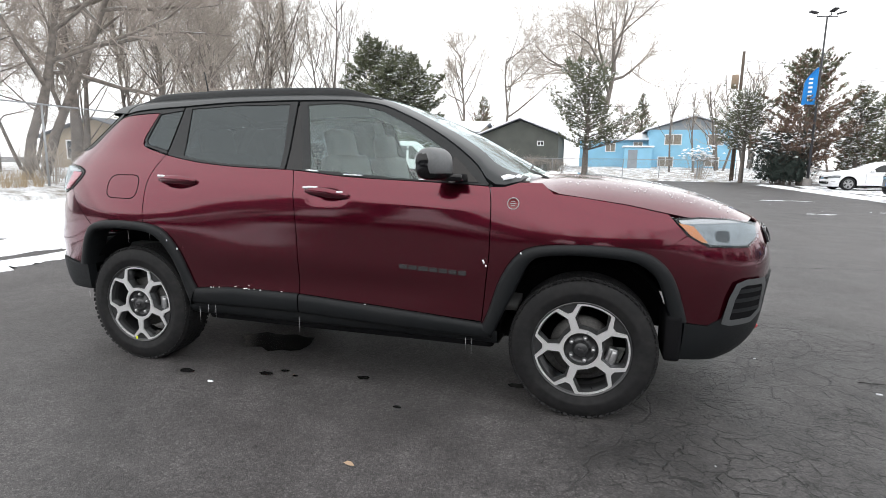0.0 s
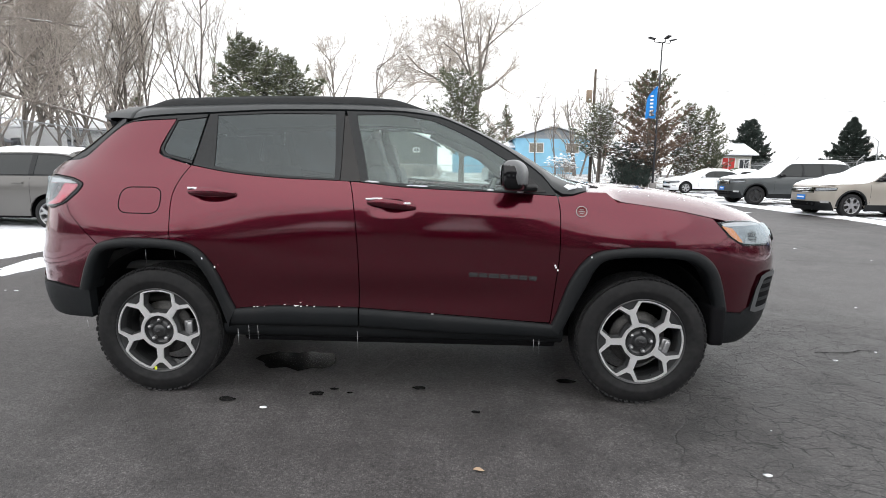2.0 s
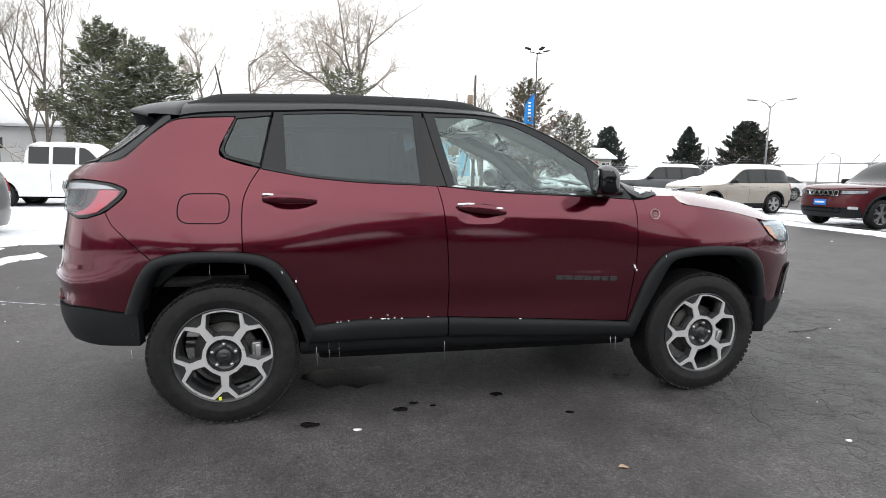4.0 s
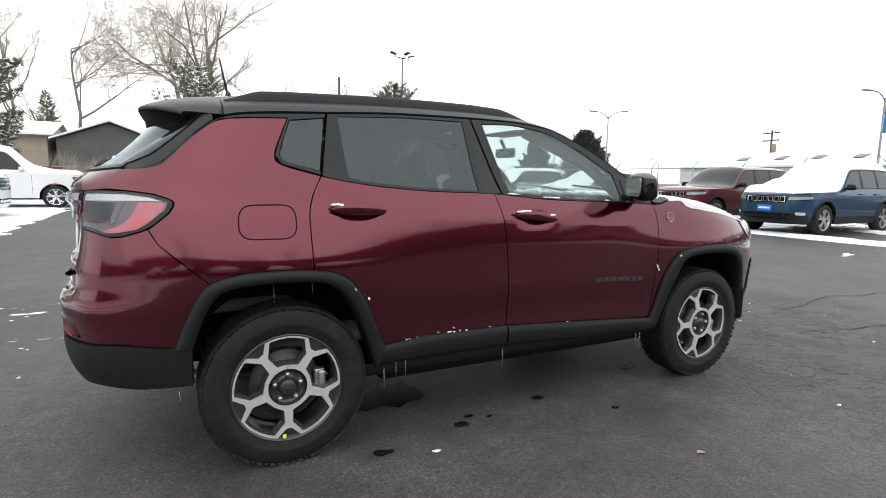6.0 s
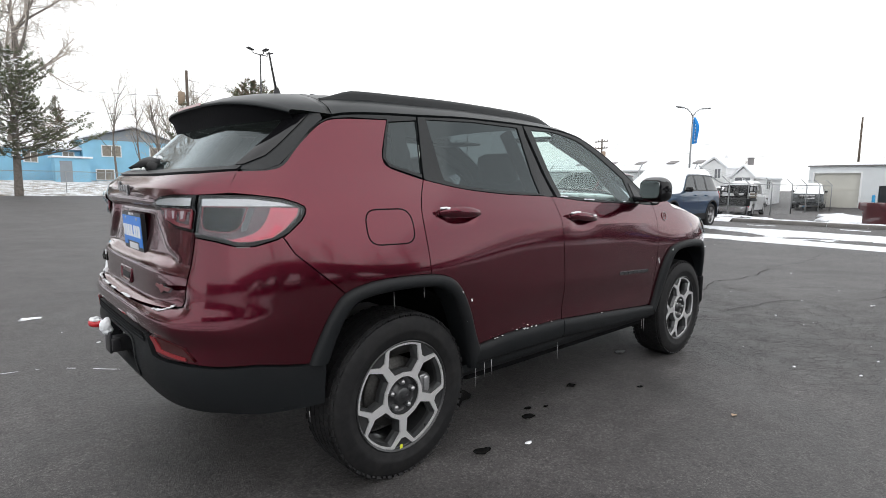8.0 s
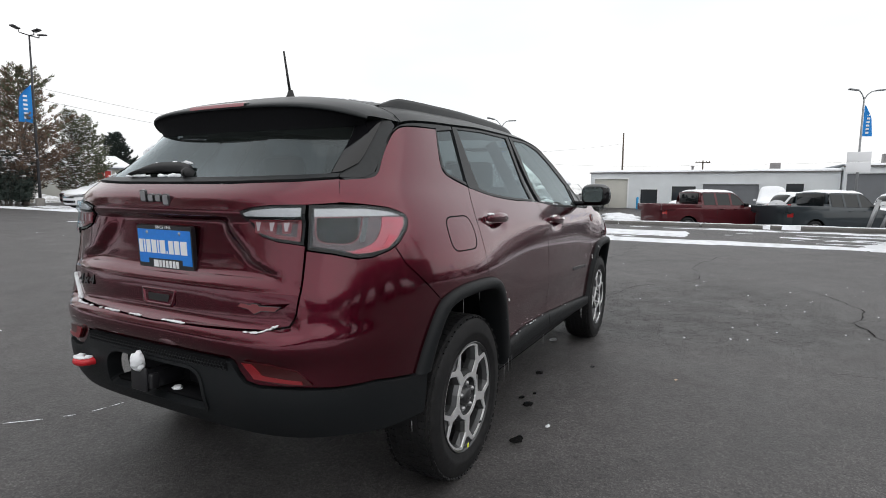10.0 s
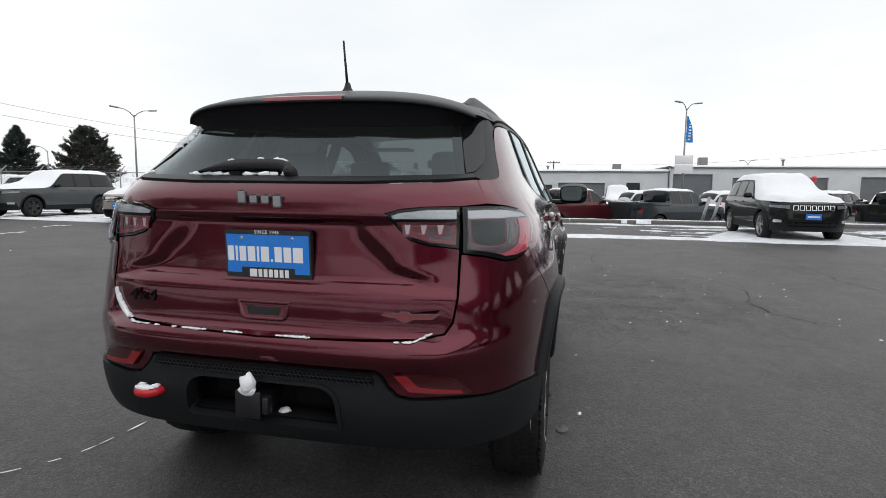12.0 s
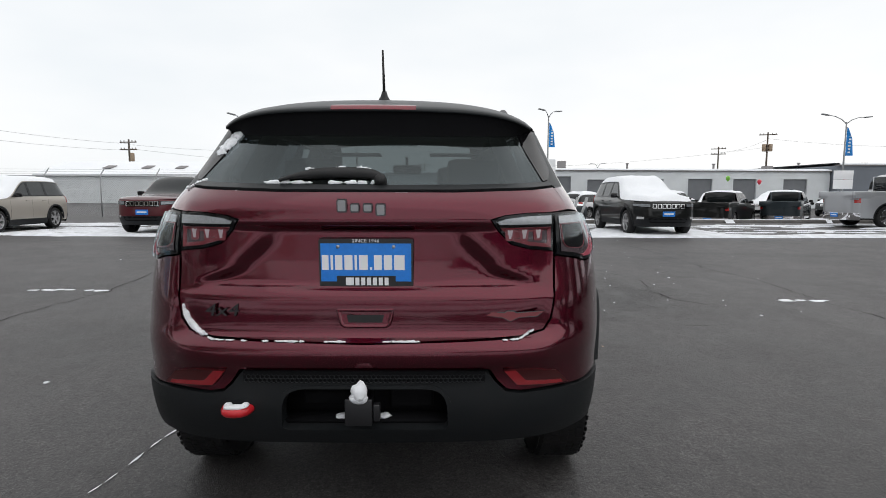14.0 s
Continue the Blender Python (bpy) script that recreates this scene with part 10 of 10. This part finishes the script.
# lamp posts with blue banners
def lamp_post(at, h, arms, label, flag=None, board=None, curved=True, material=None):
    """arms: (direction in degrees, reach); flag and board: heights (low, high) and a facing in degrees."""
    mt = material or M_LAMPP
    x, y = at
    g = rise(x, y)
    ob = thing("lamp_post", label, "street lamp", "lamp posts of the lot", Matrix.Translation((x, y, g)))
    bm = bmesh.new()
    put_tube(bm, [(0, 0, -0.2), (0, 0, h * 0.5), (0, 0, h)], 0.085, 0.045, n=10)
    part("pole", bm, mt, ob)
    bm = bmesh.new()
    put_lathe(bm, [(0, 0.5), (0.2, 0.5), (0.24, 0.46), (0.25, -0.3)], 16)
    part("concrete_base", bm, M_KERB, ob)
    for deg, reach in arms:
        a = radians(deg)
        c, s = math.cos(a), math.sin(a)
        pts = [(0, 0, h - 0.15), (0.25 * reach * c, 0.25 * reach * s, h + 0.15), (0.6 * reach * c, 0.6 * reach * s, h + 0.36), (reach * c, reach * s, h + 0.42)] if curved else [(0, 0, h), (reach * c, reach * s, h + 0.02), (reach * c, reach * s, h + 0.16)]
        bm = bmesh.new()
        put_tube(bm, pts, 0.035, 0.028, n=8)
        arm = part("arm", bm, mt, ob)
        bm = bmesh.new()
        m = Matrix.Translation((reach * c, reach * s, h + (0.42 if curved else 0.2))) @ Matrix.Rotation(a, 4, "Z") @ Matrix.Rotation(radians(-6 if curved else -12), 4, "Y")
        put_box(bm, (0.22, 0, 0), (0.62 if curved else 0.46, 0.22 if curved else 0.3, 0.09), m, bevel=0.035)
        part("lamp_head", bm, M_LAMPD if not curved else mt, arm)
    if flag:
        z0, z1, deg, wide = flag
        m = Matrix.Rotation(radians(deg), 4, "Z")
        bm = bmesh.new()
        rows = []
        nz = 18
        for i in range(nz + 1):
            t = i / nz
            z = z0 + (z1 - z0) * t
            w = wide * (1 - 0.85 * max(0.0, (t - 0.62) / 0.38) ** 1.6)
            rows.append([m @ Vector((0.09 + w * q / 6, 0.10 * math.sin(q * 0.9 + 2.2 * t) * q / 6, z - 0.12 * q / 6 * math.sin(3 * t))) for q in range(7)])
        put_loft(bm, rows)
        cloth = part("banner", bm, M_FLAG, ob, "blue feather banner with white bars")
        for k in range(6):
            bm = bmesh.new()
            zc = z0 + (z1 - z0) * (0.12 + 0.115 * k)
            ph = 2.2 * (zc - z0) / (z1 - z0)
            for off in (-0.012, 0.012):
                vs = [m @ Vector((0.09 + wide * q, 0.10 * math.sin(q * 6 * 0.9 + ph) * q + off, zc + dz)) for q, dz in ((0.35, -0.06), (0.62, -0.06), (0.62, 0.06), (0.35, 0.06))]
                bm.faces.new([bm.verts.new(p) for p in vs])
            part("banner_bar", bm, M_FLAGW, cloth)
    if board:
        z0, z1, deg, wide = board
        m = Matrix.Rotation(radians(deg), 4, "Z")
        for k in range(2):
            bm = bmesh.new()
            hz = (z1 - z0) / 2
            put_box(bm, (-0.10, 0, z0 + hz * (k + 0.5)), (0.03, wide, hz - 0.02), m, bevel=0.006)
            part("sign_board", bm, M_PWHITE, ob, "plain white sign panel")
    return ob


lamp_post((15.5, 35.3), 10.1, ((195, 0.62), (15, 0.62), (285, 0.35)), "tall slim lamp post with three heads and a blue banner", (5.0, 7.2, 185, 0.75), None, False, M_LAMPD)
lamp_post((31.6, 30.5), 6.4, ((150, 1.05), (-30, 1.05)), "lamp post with two curved arms")
lamp_post((36.5, 13.6), 6.6, ((150, 0.8), (-30, 0.8)), "lamp post with two curved arms and a blue banner", (4.6, 6.4, 240, 0.6))
lamp_post((40.4, -9.0), 7.7, ((120, 0.5), (-60, 0.8)), "lamp post with a blue banner and white boards", (5.3, 7.2, -55, 0.62), (3.05, 4.35, 0, 1.25))
lamp_post((38.0, -30.9), 7.0, ((105, 1.9), (-75, 1.9)), "lamp post with two curved arms, blue banner and boards", (4.5, 6.6, -80, 0.6), (2.0, 3.4, 0, 1.5))
lamp_post((46.5, 56.0), 4.9, ((180, 1.1),), "slim street lamp behind the fence")
lamp_post((62.0, 52.0), 3.9, ((180, 1.3),), "slim street lamp far behind the lot")
lamp_post((72.0, -22.4), 4.8, ((60, 0.5), (240, 0.5)), "street lamp behind the workshop roof")


def utility_pole(at, h, label, arms=1, cans=0, turn=0.0):
    x, y = at
    ob = thing("utility_pole", label, "utility pole", "utility poles", Matrix.Translation((x, y, rise(x, y) if y < 41 else 0.4)) @ Matrix.Rotation(radians(turn), 4, "Z"))
    bm = bmesh.new()
    put_tube(bm, [(0, 0, -0.5), (0.04, 0, h * 0.5), (0.05, 0.02, h)], 0.16, 0.10, n=10)
    part("pole", bm, M_POLE, ob)
    for k in range(arms):
        z = h - 0.35 - 0.9 * k
        bm = bmesh.new()
        put_box(bm, (0.05, 0.13, z), (2.3, 0.10, 0.13), bevel=0.01)
        arm = part("crossarm", bm, M_POLE, ob)
        for q in (-1.0, -0.55, 0.55, 1.0):
            bm = bmesh.new()
            put_lathe(bm, [(0, 0.24), (0.05, 0.22), (0.06, 0.12), (0.03, 0.06)], 8, Matrix.Translation((0.05 + q, 0.13, z)))
            part("insulator", bm, M_KERB, arm)
    for k in range(cans):
        bm = bmesh.new()
        s = (-1, 1, 0)[k]
        put_lathe(bm, [(0, 0.55), (0.22, 0.52), (0.26, 0.46), (0.26, -0.45), (0.22, -0.5), (0, -0.5)], 14, Matrix.Translation((0.05 + 0.42 * s, -0.25 if not s else 0.05, h - 2.2)))
        part("transformer", bm, M_DRUM, ob, "weathered tan transformer drum")
    return ob


utility_pole((12.9, 43.2), 9.5, "wooden utility pole with a transformer drum", 0, 1)
utility_pole((65.3, 38.0), 7.6, "wooden utility pole with crossarms", 2, 1, 80)
utility_pole((75.0, -47.7), 9.9, "leaning wooden utility pole with transformers", 1, 3, 70)
utility_pole((90.0, -48.5), 9.1, "distant wooden utility pole with crossarms", 2, 0, 60)
utility_pole((80.0, 12.0), 9.8, "bare wooden utility pole behind the workshop", 0, 0)
utility_pole((-13.6, 39.5), 10.5, "wooden utility pole among the bare trees", 0, 1)
utility_pole((96.0, 2.0), 6.5, "distant wooden utility pole", 1, 0, 80)


def wire_line(a, b, sag, r=0.014):
    a, b = Vector(a), Vector(b)
    bm = bmesh.new()
    put_tube(bm, [a.lerp(b, i / 24) - Vector((0, 0, sag * 4 * (i / 24) * (1 - i / 24))) for i in range(25)], r, n=4)
    part("overhead_wire", bm, M_WIRE, None, "thin black overhead cable between poles", category="cable")


wire_line((12.9, 43.2, 7.9), (-13.6, 39.5, 8.4), 0.9)
wire_line((12.9, 43.2, 6.4), (-13.6, 39.5, 6.9), 0.8)
wire_line((12.9, 43.2, 9.2), (65.3, 38.0, 7.4), 1.2)
wire_line((12.9, 43.2, 8.4), (65.3, 38.0, 6.6), 1.3)
wire_line((65.3, 38.0, 7.3), (80, 12, 8.6), 0.8)
wire_line((65.3, 38.0, 6.8), (96, 2, 6.2), 0.8)
wire_line((75, -47.7, 9.3), (90, -48.5, 8.6), 0.4)
wire_line((75, -47.7, 8.2), (96, 2, 6.4), 1.2)
wire_line((75, -47.7, 9.4), (72, -90, 9.4), 1.2)


def chain_fence(pts, h, label, barbed=False, gap=3.0, ground=None, cell=0.11, wire=0.006, material=None):
    """Posts, rails and woven wire along a line of ground points."""
    mt = material or M_GALV
    ob = thing("chain_link_fence", label, "fence", "fences round the lot")
    gz = ground or rise
    links, post_at = [], []
    for (ax, ay), (bx, by) in zip(pts, pts[1:]):
        ln = math.hypot(bx - ax, by - ay)
        ux, uy = (bx - ax) / ln, (by - ay) / ln
        n = max(1, round(ln / gap))
        for k in range(n + 1):
            post_at.append((ax + ux * ln * k / n, ay + uy * ln * k / n, -uy, ux))
        m = int(ln / cell)
        for k in range(m):
            for dirn in (1, -1):
                for j in range(int(h / cell / 4) + 1):
                    s0 = k * cell + (0 if dirn > 0 else cell)
                    z0, z1 = 4 * j * cell, min(h, 4 * (j + 1) * cell)
                    s1 = s0 + dirn * (z1 - z0)
                    z0 += 0.03
                    if 0 <= s1 <= ln:
                        g = gz(ax + ux * s0, ay + uy * s0)
                        links.append((ax + ux * s0, ay + uy * s0, g + z0, ax + ux * s1, ay + uy * s1, g + z1, wire / 2, wire / 2))
        bm = bmesh.new()
        put_tube(bm, [(ax + ux * ln * q / 8, ay + uy * ln * q / 8, gz(ax + ux * ln * q / 8, ay + uy * ln * q / 8) + h) for q in range(9)], 0.024, n=6)
        part("top_rail", bm, mt, ob)
        if barbed:
            for q in range(3):
                bm = bmesh.new()
                o, z = 0.10 + 0.12 * q, h + 0.10 + 0.12 * q
                put_tube(bm, [(ax + ux * ln * w / 8 - uy * o, ay + uy * ln * w / 8 + ux * o, gz(ax, ay) + (gz(bx, by) - gz(ax, ay)) * w / 8 + z) for w in range(9)], 0.006, n=4)
                part("barbed_wire", bm, mt, ob)
    for x, y, nx, ny in post_at:
        bm = bmesh.new()
        g = gz(x, y)
        pp = [(x, y, g - 0.3), (x, y, g + h + 0.03)]
        if barbed:
            pp.append((x + nx * 0.38, y + ny * 0.38, g + h + 0.40))
        put_tube(bm, pp, 0.034, 0.028, n=8)
        part("post", bm, mt, ob)
    mesh_part("wire_mesh", *stick_mesh(links, 3), mt, ob, kind="stuff")


chain_fence([(-13.2, 3.0), (-13.2, 12.0), (-15.4, 27.0)], 2.3, "tall galvanised chain-link fence at the verge", ground=verge_z)
chain_fence([(-16, 45.0), (2, 45.0), (16.5, 45.0)], 1.5, "galvanised chain-link fence before the houses", ground=lambda x, y: yard_z(x, y))
chain_fence([(24.4, 40.0), (24.4, 22.0), (24.4, 8.2)], 2.0, "chain-link fence topped with barbed wire behind parked cars", barbed=True)
chain_fence([(25.4, 8.0), (32.4, 8.4), (39.6, 8.1), (47.5, 7.6)], 1.9, "chain-link fence topped with barbed wire by the workshop", barbed=True, ground=rise, cell=0.15, wire=0.0035)
chain_fence([(24.4, 40.0), (46, 44.0)], 1.9, "chain-link fence topped with barbed wire at the far edge", barbed=True)
# rusty boards behind the white pickups
ob = thing("board_fence", "rusty red board fence behind the parked pickups", "fence")
for k in range(28):
    bm = bmesh.new()
    x = -12.0 + 0.24 * k
    put_box(bm, (x, 31.6, 0.9 + 0.02 * math.sin(k * 2.1)), (0.21, 0.03, 1.5), bevel=0.006)
    part("board", bm, M_RUST, ob)
for z in (0.5, 1.35):
    bm = bmesh.new()
    put_box(bm, (-8.8, 31.65, z), (6.8, 0.06, 0.09))
    part("rail", bm, M_RUST, ob)

M_BLUEPOST = mat("blue_bollard_paint", (0.02, 0.28, 0.55), 0.5, grain=(6, 0.1))
posts = []
for k, (x, y) in enumerate(((50.9, 5.6), (50.9, 2.1), (50.9, 10.1), (50.6, 1.0))):
    bm = bmesh.new()
    put_lathe(bm, [(0, 1.15), (0.08, 1.12), (0.11, 1.04), (0.11, -0.2)], 14)
    b1 = part("bollard", bm, M_BLUEPOST, None, "blue steel bollard before the workshop", category="bollard")
    b1.matrix_basis = Matrix.Translation((x, y, rise(x, y)))
    tagged(b1, "blue steel bollard before the workshop", "bollard", "bollards")

# leaning guard posts at the kerb
for k, dy in enumerate((0.0, 0.35)):
    bm = bmesh.new()
    put_tube(bm, [(20.9, -6.1 - dy, 0.0), (21.0, -6.4 - dy * 1.2, 1.15)], 0.06, n=10)
    part("guard_post", bm, M_GALV, None, "leaning grey steel guard post at the kerb", category="post")

# heap of cleared snow by the far aisle
for k, (x, y, sx, sy, sz) in enumerate(((34.0, 4.2, 2.4, 1.1, 0.28), (37.4, 5.0, 1.6, 1.0, 0.24), (31.2, 3.4, 1.2, 0.8, 0.16))):
    bm = bmesh.new()
    lump(bm, (x, y, rise(x, y)), (sx, sy, sz), k + 40, 0.35, 3)
    part("snow_heap", bm, M_OLDSNOW, None, "heap of cleared snow beside the aisle", category="snow")

# balloons tied to cars
for k, (x, y, z, c) in enumerate(((37.6, -16.5, 2.35, 0), (36.9, -21.6, 2.5, 1), (38.5, -24.9, 2.3, 0), (38.2, -31.2, 2.5, 0), (33.4, -12.6, 2.15, 0))):
    ob = thing("balloon", ("red" if c == 0 else "green") + " party balloon tied above a parked car", "balloon", "balloons", Matrix.Translation((x, y, z)))
    bm = bmesh.new()
    put_lathe(bm, [(0, 0.19), (0.08, 0.175), (0.14, 0.11), (0.155, 0.03), (0.13, -0.08), (0.07, -0.17), (0.012, -0.22), (0.02, -0.24), (0, -0.24)], 16)
    part("bladder", bm, mat("balloon_rubber", ((0.62, 0.03, 0.06), (0.18, 0.5, 0.04))[c], 0.3, coat=0.5), ob)
    bm = bmesh.new()
    put_tube(bm, [(0, 0, -0.23), (0.05, 0.02, -0.6), (0.0, 0.0, -0.95)], 0.004, n=4)
    part("ribbon", bm, M_PWHITE, ob)

# white camper trailer and timber deck behind the verge
ob = thing("camper_trailer", "white camper trailer with a snowy roof", "trailer", m=Matrix.Translation((-27.5, 31.5, 0.6)) @ Matrix.Rotation(radians(-25), 4, "Z"))
bm = bmesh.new()
put_box(bm, (0, 0, 1.75), (7.0, 2.4, 2.3), bevel=0.18)
part("body", bm, M_WHITEWALL, ob)
for x, w in ((-2.2, 1.1), (0.4, 0.9), (2.3, 1.1)):
    bm = bmesh.new()
    put_box(bm, (x, -1.21, 2.0), (w, 0.05, 0.6), bevel=0.02)
    part("window", bm, M_PANE, ob)
for x in (-0.5, 0.4):
    bm = bmesh.new()
    put_tube(bm, [(x, -1.15, 0.35), (x, 1.15, 0.35)], 0.35, n=16)
    part("wheel", bm, M_RUB, ob)
bm = bmesh.new()
put_box(bm, (0, 0, 2.97), (6.8, 2.3, 0.14), bevel=0.05)
part("roof_snow", bm, M_SNOW, ob, "snow on the roof")

# unseen, added behind the camera for reflections: snowed cars before a long low shop
for k, (x, pt, kind, lab) in enumerate(((-9.5, P_WHITE, CROSS, "white crossover car under snow"), (-5.8, P_GREY, SUV, "dark grey off-road car under snow"), (-2.2, P_WHITE, SUV, "white off-road car under snow"),
                                        (1.6, P_MAROON, CROSS, "maroon crossover car under snow"), (5.0, P_LTGREY, SALOON, "grey saloon car under snow"))):
    vehicle("parked_car", lab, pt, (x, -15.5), 90, snow=0.12, plate=False, **kind)
# trees out of view, there to be reflected in the side panels
for k, (x, y, h) in enumerate(((-7.5, -20.5, 8.5), (-0.5, -21.0, 7.5), (4.2, -20.0, 9.0), (9.5, -21.5, 8.0), (14.0, -20.0, 9.0))):
    bare_tree(120 + k, (x, y, 0.1), h, 0.12, FAR, "bare street tree behind the parked row", stems=1 + k % 2, twig=M_TWIGD, trunk=0.85)
# invented shops out of view, a low dark band for the paint to reflect
M_UNSEEN_SHOP = mat("unseen_dark_shop_front", (0.075, 0.08, 0.085), 0.4, grain=(0.4, 0.2), wear=(0.15, 0.6, (0.09, 0.095, 0.10)))
gable_house("low_shop", "unseen long dark glazed shop added for the paint's reflections", -34, 20, -34, -24, 0.3, 5.0, 5.8, "x", M_UNSEEN_SHOP, M_UNSEEN_SHOP, windows=(("n", -10, 1.9, 6, 2.6, M_PANE), ("n", 2, 1.9, 6, 2.6, M_PANE)))
gable_house("low_shop", "unseen long dark shop added for reflections in the rear corner", -38, -28, -34, -3, 0.3, 3.4, 4.2, "y", M_UNSEEN_SHOP, M_UNSEEN_SHOP, windows=(("e", -20, 1.9, 6, 2.6, M_PANE), ("e", -10, 1.9, 6, 2.6, M_PANE)))
